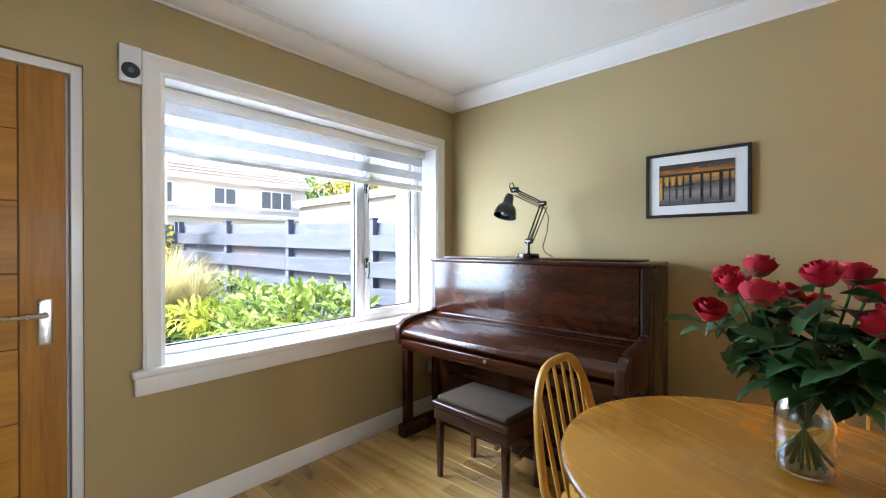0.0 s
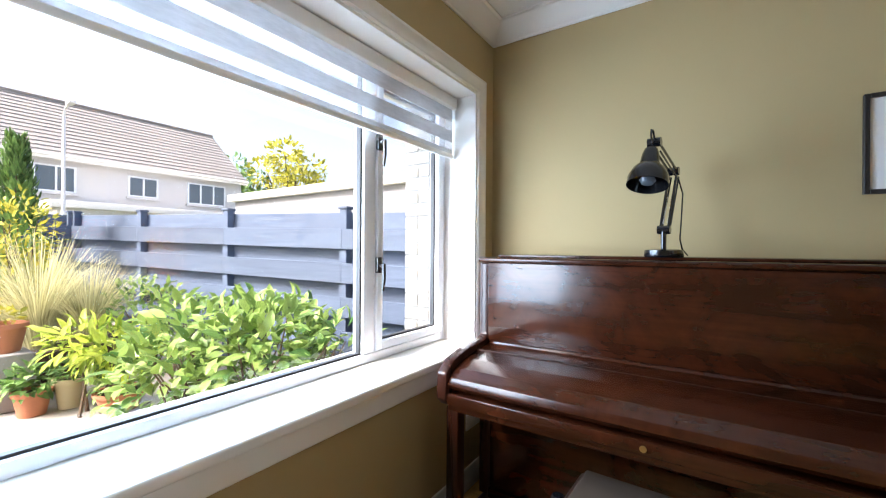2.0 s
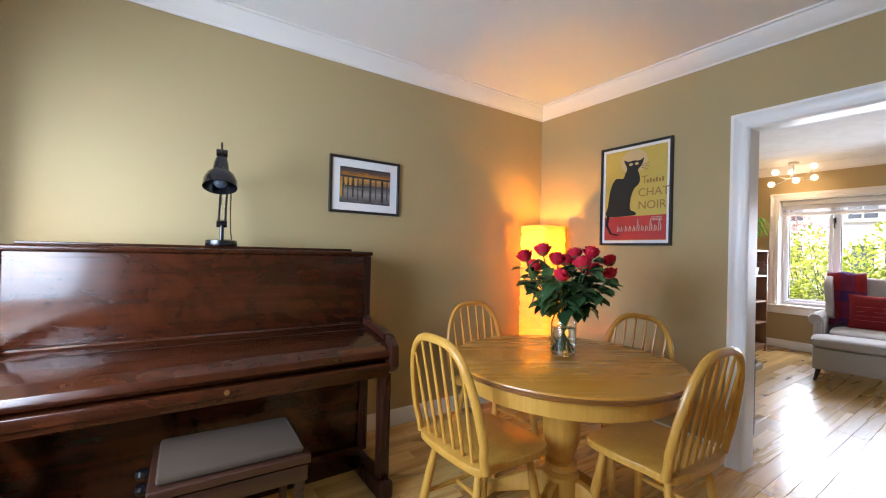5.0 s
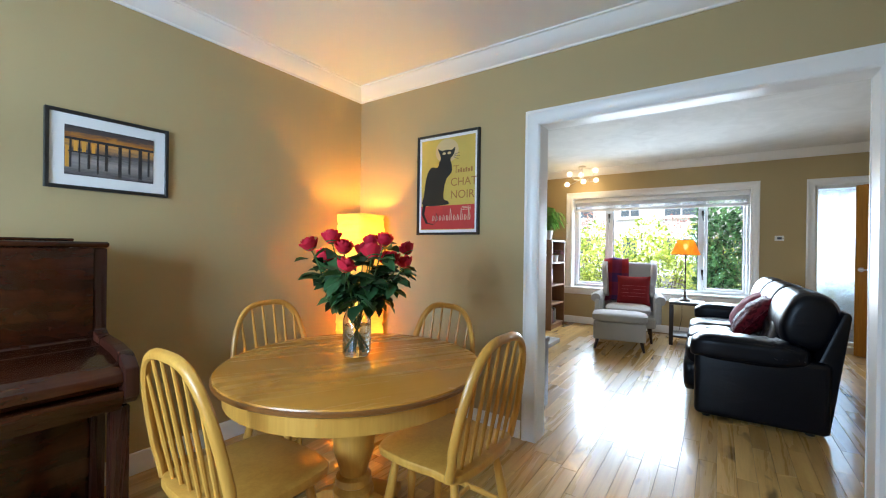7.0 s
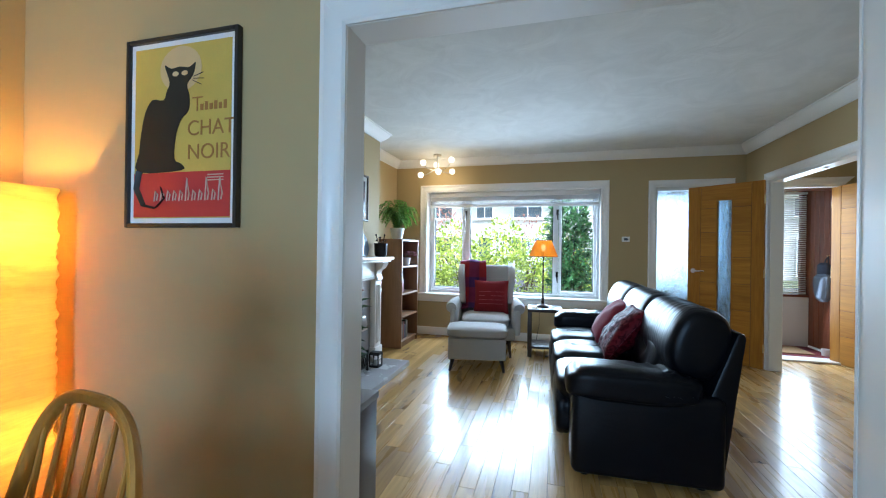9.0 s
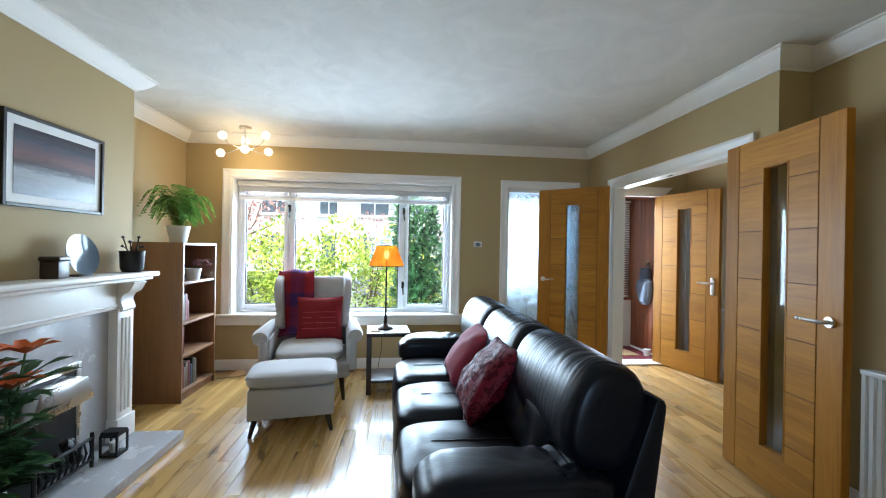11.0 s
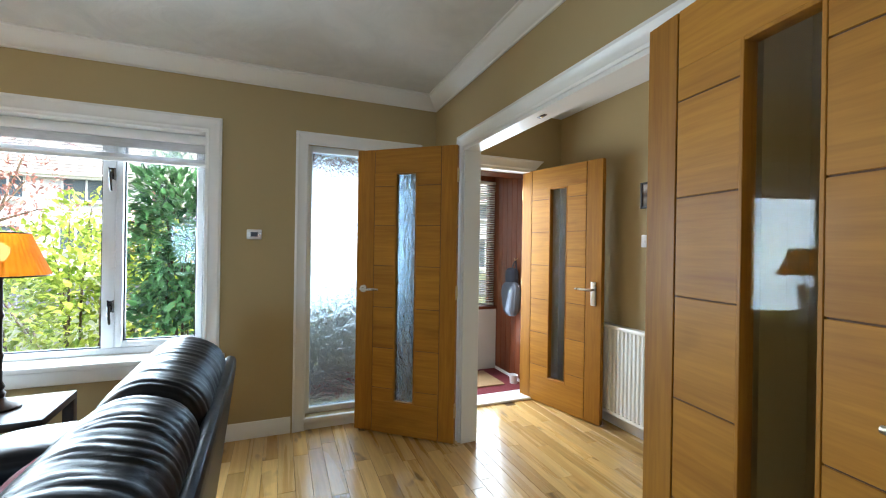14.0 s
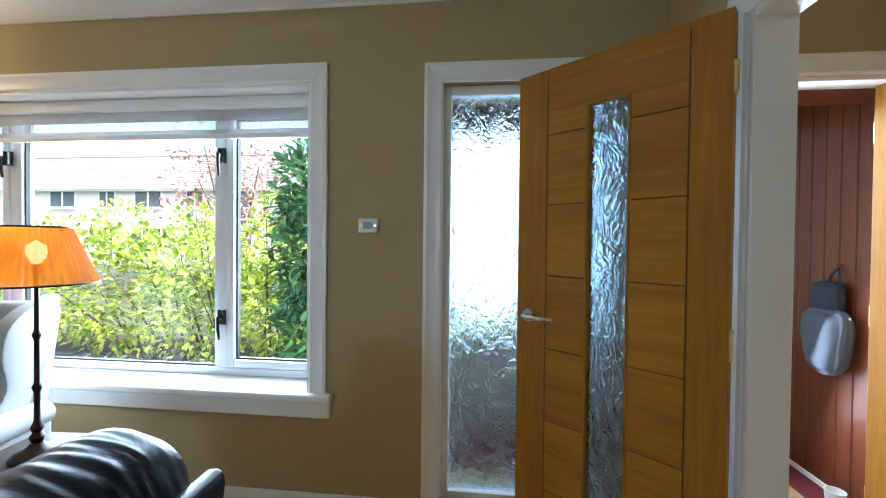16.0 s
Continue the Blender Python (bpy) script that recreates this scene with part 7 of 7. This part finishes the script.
def conifer(x, y, z0, h, r, label):
    rng = random.Random(int(x * 10) + 7)
    t = thing("conifer", pose(x, y, z0), label, "tree")
    part("trunk", rod((0, 0, 0), (0, 0, h * 0.9), 0.02 * h, 0.005, 8), BARK, t)
    data = []
    for _ in range(1500):
        u = rng.random() ** 0.8
        a = rng.uniform(0, 6.283)
        q = r * (1 - u) ** 0.8 * rng.uniform(0.4, 1.08)
        p = Vector((q * math.cos(a), q * math.sin(a), h * (0.06 + 0.94 * u)))
        data.append((p, Vector((math.cos(a), math.sin(a), 1.3)).normalized(), Vector((math.cos(a), math.sin(a), 0.2)), 0.055 * h * rng.uniform(0.6, 1.3), 0.018 * h))
    leaf_mesh("crown", data, CONIF, t)


conifer(-8.6, 1.66, -0.13, 2.75, 0.42, "slim dark green conifer in the rear garden")


def grass_clump(x, y, z0, n, L, label, seed):
    rng = random.Random(seed)
    t = tagged(thing("ornamental_grass", pose(x, y, z0), label, "grass plant"), kind="stuff")
    verts, faces = [], []
    for _ in range(n):
        a = rng.uniform(0, 6.283)
        lean, l = rng.uniform(0.2, 1.0), L * rng.uniform(0.6, 1.15)
        d = Vector((math.cos(a), math.sin(a), 0))
        s = Vector((-d.y, d.x, 0)) * 0.006
        p0 = d * rng.uniform(0, 0.12)
        pts = [p0 + d * lean * l * 0.75 * u ** 1.6 + Vector((0, 0, l * (u - 0.42 * lean * u * u))) for u in (0, 0.35, 0.7, 1.0)]
        i = len(verts)
        for k, p in enumerate(pts):
            verts += [tuple(p - s * (1 - k * 0.28)), tuple(p + s * (1 - k * 0.28))]
        for k in range(3):
            faces.append((i + 2 * k, i + 2 * k + 1, i + 2 * k + 3, i + 2 * k + 2))
    me = bpy.data.meshes.new("blades")
    me.from_pydata(verts, [], faces)
    me.materials.append(STRAW)
    ob = new("blades", me)
    ob.parent = t


grass_clump(-6.65, 1.50, 0.2, 900, 1.2, "straw-coloured ornamental grass clump", 4)
grass_clump(-6.5, 1.85, 0.2, 600, 0.95, "straw-coloured ornamental grass clump", 14)


def plant_pot(x, y, z0, r, h, mat, label, leaf=None, n=120, size=0.08, seed=0, spread=1.0):
    rng = random.Random(seed)
    t = thing("plant_pot", pose(x, y, z0), label, "plant pot", "pots in the rear garden")
    part("pot", lathe([(0, 0), (r * 0.68, 0), (r * 0.92, h * 0.8), (r * 0.93, h * 0.82), (r * 1.02, h * 0.83), (r * 1.02, h), (r * 0.90, h), (r * 0.86, h * 0.86), (0, h * 0.84)], 24), mat, t)
    part("soil", lathe([(0, h * 0.845), (r * 0.85, h * 0.865), (0, h * 0.90)], 16), SOIL, t)
    if leaf:
        leaf_mesh("foliage", leaf_cloud(rng, n, [((0, 0, h + r * 0.55 * spread), (r * 1.1 * spread, r * 1.1 * spread, r * 0.8 * spread))], size), leaf, t)


SANDPOT = plain("sand_glazed_pot", (0.42, 0.36, 0.22), 0.5, vary=0.2, relief=0.1)
plant_pot(-6.05, 1.17, 0.3345, 0.155, 0.245, TERRA, "terracotta pot with yellow flowers", YELLOWL, 60, 0.07, 1, 0.6)
plant_pot(-5.62, 1.27, -0.128, 0.125, 0.20, TERRA, "small terracotta pot with green shoots", CONIF, 160, 0.10, 2)
plant_pot(-5.6, 1.50, -0.128, 0.12, 0.25, SANDPOT, "sand-coloured glazed pot with trailing leaves", CONIF, 160, 0.06, 3, 1.1)
plant_pot(-5.2, 1.72, -0.128, 0.18, 0.16, TERRA, "wide shallow terracotta planter", AUCUBA, 120, 0.10, 4, 0.9)
shrub("fern_plant", "lime green fern between the pots", [((-5.35, 1.52, 0.46), (0.26, 0.26, 0.12)), ((-5.1, 1.66, 0.40), (0.26, 0.25, 0.14))], 240, 0.16, LIME, 9, -0.13, 4, "fern", 0.28)
# stone steps and raised bed
for i, (x0, x1, y0, y1, z) in enumerate(((-7.6, -6.2, 0.1, 0.90, 0.05), (-9.0, -6.7, 0.1, 0.86, 0.21), (-6.32, -5.82, 0.98, 1.36, 0.11), (-6.29, -5.85, 1.0, 1.33, 0.334))):
    t = thing("garden_step", pose(0, 0, 0), "rough grey stone garden step", "step", "garden steps")
    part("block", box(x0, x1, y0, y1, -0.13, z, 0.02), SLAB, t)
t = thing("raised_bed", pose(0, 0, 0), "low stone edged planting bed", "planting bed")
part("edging", box(-8.8, -6.36, 1.0, 1.15, -0.13, 0.20, 0.03), SLAB, t)
part("earth", box(-8.8, -6.36, 1.151, 2.4, -0.13, 0.22, 0.03), SOIL, t)


def fence(p, q, top0, top1, pitch, label, posts, board_h=0.205):
    """Boards alternate on the two faces of the posts."""
    P, Q = Vector(p), Vector(q)
    d = Q - P
    L = d.length
    t = thing("fence", axes(Vector((p[0], p[1], 0)), Vector((d.x, d.y, 0)) / L, Vector((-d.y, d.x, 0)) / L, Vector((0, 0, 1))), label, "fence")
    rise = (top1 - top0) / L
    for k in range(posts):
        x = L * k / (posts - 1)
        z1 = top0 + rise * x + 0.03
        part("post", box(x - 0.045, x + 0.045, -0.045, 0.045, -0.3, z1, 0.004, 1), FENCE, t)
        part("post_cap", box(x - 0.058, x + 0.058, -0.058, 0.058, z1 + 0.0005, z1 + 0.03, 0.008), FENCE, t)
    for k in range(6):
        for j in range(posts - 1):
            x0, x1 = L * j / (posts - 1), L * (j + 1) / (posts - 1)
            for side, dz in ((-1, 0.0), (1, pitch / 2)):
                z = top0 - board_h - pitch * k - dz
                if z < -0.15:
                    continue
                b = box(x0 + 0.001, x1 - 0.001, side * 0.046 - (0.022 if side < 0 else 0), side * 0.046 + (0.022 if side > 0 else 0), z, z + board_h, 0.003, 1)
                for v in b.verts:
                    v.co.z += rise * v.co.x
                part("board", b, FENCE, t)


fence((-2.45, 3.56), (-9.4, 2.45), 1.56, 1.73, 0.345, "slate-blue stained hit-and-miss timber fence", 5)
fence((-9.45, 2.40), (-9.9, -6.0), 1.73, 1.73, 0.33, "slate-blue stained rear boundary fence", 5)

# brick return beside the rear window
t = tagged(new("brick_return"), "buff brick return beside the rear window", "brickwork", kind="structure")
part("mortar_bed", box(-2.575, -2.40, 2.279, 2.2945, 0.60, 2.06), MORTAR, t)
course = 0
z = 0.60
while z < 2.0:
    for a, c in (((-2.573, -2.402),) if course % 2 else ((-2.573, -2.482), (-2.472, -2.402))):
        part("brick", box(a, c, 2.272, 2.290, z, z + 0.065, 0.003, 1), BRICK, t)
    z += 0.075
    course += 1
setting("window_sill_outer", box(-2.62, -2.38, 0.40, 2.35, 0.62, 0.70, 0.01), SLAB, "grey concrete outer window sill", "window sill")


# houses
def far_window(parent, m, w, h, bars):
    b = fresh()
    f = 0.07
    for p, q, d, e in ((0, f, 0, h), (w - f, w, 0, h), (f, w - f, 0, f), (f, w - f, h - f, h)):
        box(p, q, -0.05, 0.03, d, e, bm=b, m=m)
    for u in bars:
        box(u * w - 0.035, u * w + 0.035, -0.05, 0.03, f, h - f, bm=b, m=m)
    win = part("window", b, UPVC, parent, "white framed window")
    part("pane", box(f, w - f, -0.01, 0.0, f, h - f, m=m), BACKPANE, win)
    part("sill", box(-0.08, w + 0.08, -0.14, 0.02, -0.10, 0.0, m=m), RENDERW, win)


def terrace(label, o, way, out, L, eave, ridge, depth, wallmat, wins, base=-0.3):
    """A two-storey row: o the near foot, way along it, out towards the viewer."""
    way, out = Vector(way).normalized(), Vector(out).normalized()
    M = axes(Vector(o), way, -out, Vector((0, 0, 1)))
    t = thing("house", M, label, "house")
    part("wall", box(0, L, 0, depth, base - o[2], eave, 0.0), wallmat, t)
    gable = [(0, eave), (depth, eave), (depth / 2, ridge)]
    m = axes(Vector((0.01, 0, 0)), Vector((0, 1, 0)), Vector((0, 0, 1)), Vector((1, 0, 0)))
    part("gable", prism(gable, L - 0.02, m), wallmat, t)
    sl = math.hypot(depth / 2, ridge - eave)
    a = math.atan2(ridge - eave, depth / 2)
    n = int(sl / 0.33)
    roof = fresh()
    for k in range(n + 2):
        y = -0.35 * math.cos(a) + k * 0.33 * math.cos(a)
        z = eave - 0.35 * math.sin(a) + k * 0.33 * math.sin(a)
        if y > depth / 2:
            break
        box(-0.25, L + 0.25, 0, 0.36, 0.02, 0.06, bm=roof, m=Matrix.Translation((0, y, z)) @ Matrix.Rotation(a - 0.10, 4, "X"))
    for k in range(n + 2):
        y = depth + 0.35 * math.cos(a) - k * 0.33 * math.cos(a)
        z = eave - 0.35 * math.sin(a) + k * 0.33 * math.sin(a)
        if y < depth / 2:
            break
        box(-0.25, L + 0.25, -0.36, 0, 0.02, 0.06, bm=roof, m=Matrix.Translation((0, y, z)) @ Matrix.Rotation(-a + 0.10, 4, "X"))
    rf = part("roof", roof, TILE, t, "brown concrete tiled pitched roof")
    part("ridge_tile", rod((-0.25, depth / 2, ridge + 0.05), (L + 0.25, depth / 2, ridge + 0.05), 0.12, n=8), TILE, rf)
    part("fascia", box(-0.2, L + 0.2, -0.36, -0.30, eave - 0.36, eave - 0.12), GLOSS, t)
    part("gutter", rod((-0.2, -0.42, eave - 0.2), (L + 0.2, -0.42, eave - 0.2), 0.06, n=8), GLOSS, t)
    for x, z, w, h, bars in wins:
        far_window(t, Matrix.Translation((x, -0.03, z)), w, h, bars)
    return t


wl = []
for k in range(4):
    x = 0.9 + 6.2 * k
    wl += [(x, 3.45, 1.9, 1.1, (0.33, 0.67)), (x + 3.2, 3.55, 1.2, 0.95, (0.5,)), (x, 1.0, 1.9, 1.2, (0.5,)), (x + 3.2, 0.2, 0.95, 2.0, ())]
terrace("white rendered terraced houses with brown tiled roof", (-23.3, 12.9, 0), (0, -1, 0), (1, 0, 0), 26, 5.1, 8.1, 7.5, RENDERW, wl)
wl = []
for k in range(9):
    x = 1.0 + 6.0 * k
    wl += [(x, 3.3, 1.9, 1.1, (0.5,)), (x + 3.2, 3.3, 1.2, 1.1, (0.5,)), (x, 0.9, 2.0, 1.2, (0.33, 0.67)), (x + 3.3, 0.0, 0.95, 2.1, ())]
terrace("grey roughcast terraced houses across the street", (27, -18, 0), (0, 1, 0), (-1, 0, 0), 60, 4.7, 7.3, 7.5, RENDERG, wl)
GARAGE = plain("pale_grey_brick", (0.27, 0.28, 0.31), 0.9, vary=0.35, scale=6, fine=30, relief=0.4)
t = thing("garage_block", pose(0, 0, 0), "low brick garages with white flat-roof fascia", "building")
part("wall", box(-16, -3.0, 8.6, 13, -0.3, 2.95), GARAGE, t)
part("roof", box(-16.2, -2.8, 8.4, 13.2, 2.95, 3.2, 0.02), GLOSS, t, "white fascia flat roof")
t = thing("flat_extension", pose(0, 0, 0), "flat-roofed white extension behind the houses", "building")
part("wall", box(-23.2, -20.0, 4.5, 11.5, -0.3, 2.6), RENDERW, t)
part("roof", box(-23.2, -19.8, 4.3, 11.7, 2.601, 2.85, 0.02), GLOSS, t, "white flat roof edge")


t = thing("street_lamp", pose(-17, 4.0, -0.3), "slim grey street lamp post behind the fence", "lamp post")
part("post", rod((0, 0, 0), (0, 0, 5.4), 0.06, 0.04, 10), RENDERG, t)
part("arm", tube([(0, 0, 5.35), (0.1, 0, 5.6), (0.5, 0, 5.65)], 0.03, 8), RENDERG, t)
part("head", box(0.45, 0.85, -0.08, 0.08, 5.60, 5.70, 0.03), RENDERG, t, "grey lamp head")


def tree(x, y, h, r, mat, label, seed, leaf=0.35, n=2200):
    rng = random.Random(seed)
    t = thing("tree", pose(x, y, -0.3), label, "tree")
    b = fresh()
    tube([(0, 0, 0), (0.05, 0.02, h * 0.35), (0, 0.05, h * 0.7)], [0.03 * h, 0.02 * h, 0.008 * h], 10, bm=b)
    blobs = []
    for k in range(11):
        a, u = k * 2.4, (k + 0.5) / 11
        c = Vector((r * 0.6 * math.cos(a) * rng.uniform(0.5, 1.1), r * 0.6 * math.sin(a) * rng.uniform(0.5, 1.1), h * (0.38 + 0.52 * u)))
        blobs.append((tuple(c), (r * 0.42, r * 0.42, r * 0.34)))
        tube([(0, 0, h * (0.28 + 0.35 * u)), tuple(c * 0.55 + Vector((0, 0, h * 0.22 * (1 - u)))), tuple(c)], [0.010 * h, 0.006 * h, 0.003 * h], 6, bm=b)
    part("trunk", b, BARK, t, "brown branching trunk")
    leaf_mesh("crown", leaf_cloud(rng, n, blobs, leaf), mat, t)


tree(-31, 22, 10.5, 3.6, YELLOWL, "tall pale green tree beyond the houses", 31, 0.5)
tree(-34, 19, 9.0, 3.0, CONIF, "dark green tree beyond the houses", 32, 0.45, 1500)
tree(13.5, 5.2, 4.6, 2.0, REDLEAF, "small bronze-red leaved garden tree", 33, 0.13, 1500)
tree(20, -3.5, 6.5, 2.4, REDLEAF, "bare-twigged reddish street tree", 34, 0.2, 1200)
# front garden
setting("ground_front", box(5.91, 9.5, -6, 8, -0.299, -0.20), SOIL, "dark planted front bed", "ground")
setting("road", box(15, 21, -60, 60, -0.299, -0.28), plain("asphalt", (0.05, 0.05, 0.052), 0.9, vary=0.2, relief=0.4), "grey asphalt street", "road")
shrub("lime_shrub", "bright lime green shrub outside the front window", [((7.9, 0.9, 0.65), (0.6, 0.65, 0.75)), ((7.9, 1.9, 0.70), (0.65, 0.6, 0.78)), ((8.3, 0.1, 0.75), (0.55, 0.55, 0.72)), ((8.0, 2.9, 0.70), (0.6, 0.7, 0.75)), ((8.5, 1.4, 1.05), (0.55, 0.65, 0.55)), ((8.4, 0.5, 1.10), (0.45, 0.55, 0.50)), ((8.3, -0.8, 0.6), (0.5, 0.6, 0.7)), ((8.5, 2.6, 1.0), (0.5, 0.7, 0.55)), ((8.3, 4.0, 0.8), (0.6, 0.8, 0.8)), ((8.6, 1.0, 0.5), (0.5, 2.2, 0.6)), ((8.3, 1.25, 1.5), (0.25, 0.35, 0.38)), ((8.4, 2.35, 1.45), (0.2, 0.3, 0.36)), ((8.1, 0.35, 1.4), (0.2, 0.25, 0.34)), ((8.2, 3.2, 1.4), (0.25, 0.3, 0.4))], 12500, 0.078, LIME, 41, -0.2, 26, width=0.60)
shrub("red_shrub", "bronze-pink tipped shrub behind the lime shrub", [((9.6, 0.7, 1.45), (0.5, 0.7, 0.6)), ((9.7, 2.9, 1.4), (0.5, 0.7, 0.65)), ((9.6, -0.4, 1.3), (0.5, 0.5, 0.6))], 1300, 0.075, REDLEAF, 43, -0.2, 10)
shrub("laurel_bush", "glossy green laurel bush outside the front window", [((6.62, 0.02, 0.55), (0.30, 0.32, 0.65)), ((6.60, 0.0, 1.2), (0.32, 0.36, 0.55)), ((6.62, 0.05, 1.62), (0.28, 0.30, 0.42))], 3300, 0.095, LAUREL, 42, -0.2, 8)

# ---- floor boards ----
floor = setting("floor", box(-2.575, 5.90, -3.25, 2.70, -0.12, -0.0065), GAP, "oak strip floor with knots, lacquered", "floor")
rng = random.Random(77)
BW, STEP = 0.088, 0.10
shared = {}


def strip_mesh(n):
    """A strip n steps long, one mesh for each length."""
    if n not in shared:
        b = box(0.0007, n * STEP - 0.0007, 0.0006, BW - 0.0006, -0.0064, 0.0, 0.0010, 1)
        finish(b)
        me = bpy.data.meshes.new("floor_strip")
        b.to_mesh(me)
        b.free()
        me.materials.append(FLOOR)
        shared[n] = me
    return shared[n]


near, rest = [], []
row = 0
y = -3.16
while y < 2.49:
    x = -2.2 - rng.uniform(0, 0.6)
    while x < 5.62:
        n = rng.choice((4, 5, 6, 7, 8, 9, 10))
        x1 = x + n * STEP
        mid = (x + x1) / 2
        room = (y > -0.72 and x < 1.5) or (mid > 1.3 and y > -2.16) or (mid > 3.2)
        if room and x1 > -2.2 and mid < 5.75:
            (near if (-0.6 < mid < 5.7 and -2.9 < y < 2.1 and (mid > 1.3 or y > 0.4) and len(near) < 300 and rng.random() < 0.92) else rest).append((x, y, n))
        x = x1
    y += BW
    row += 1
for x, y, n in near:
    o = new("floor_strip", strip_mesh(n))
    o.parent = floor
    o.matrix_basis = Matrix.Translation((x, y, 0))
m_, nt_, b_ = node_mat("oak_floor_rest")
g_ = nt_.nodes.new("ShaderNodeNewGeometry")
base_ = ramp(nt_, noise_tex(nt_, 6, 6, 0.65, (0.06, 1, 1), "Object", False, 1.2), (0.3, (0.38, 0.215, 0.060)), (0.72, (0.72, 0.48, 0.180)))
tone_ = ramp(nt_, g_.outputs["Random Per Island"], (0.0, (0.50, 0.42, 0.33)), (0.3, (0.86, 0.80, 0.70)), (0.7, (1.12, 1.10, 1.02)), (1.0, (1.38, 1.34, 1.25)))
c_ = mix_rgb(nt_, 0.62, base_, mix_rgb(nt_, 1.0, base_, tone_, "MULTIPLY"))
k_ = noise_tex(nt_, 7.0, 2, 0.5, (0.45, 1, 1), "Object", False, 0.6)
c_ = mix_rgb(nt_, ramp(nt_, k_, (0.63, 0.0), (0.74, 0.85)), c_, (0.16, 0.09, 0.04))
nt_.links.new(c_, b_.inputs["Base Color"])
b_.inputs["Roughness"].default_value = 0.24
b_.inputs["Coat Weight"].default_value = 0.45
b_.inputs["Coat Roughness"].default_value = 0.1
verts, faces = [], []
for x, y, n in rest:
    i = len(verts)
    x0, x1, y0, y1 = x + 0.0007, x + n * STEP - 0.0007, y + 0.0006, y + BW - 0.0006
    verts += [(x0, y0, -0.0064), (x1, y0, -0.0064), (x1, y1, -0.0064), (x0, y1, -0.0064), (x0, y0, -0.0008), (x1, y0, -0.0008), (x1, y1, -0.0008), (x0, y1, -0.0008), (x0 + 0.0008, y0 + 0.0008, 0), (x1 - 0.0008, y0 + 0.0008, 0), (x1 - 0.0008, y1 - 0.0008, 0), (x0 + 0.0008, y1 - 0.0008, 0)]
    faces += [(i + 8, i + 9, i + 10, i + 11)]
    for a in range(4):
        c = (a + 1) % 4
        faces += [(i + a, i + c, i + 4 + c, i + 4 + a), (i + 4 + a, i + 4 + c, i + 8 + c, i + 8 + a)]
me = bpy.data.meshes.new("floor_strips_rest")
me.from_pydata(verts, [], faces)
me.materials.append(m_)
ob = new("floor_strips_rest", me)
ob.parent = floor
ob["kind"] = "stuff"
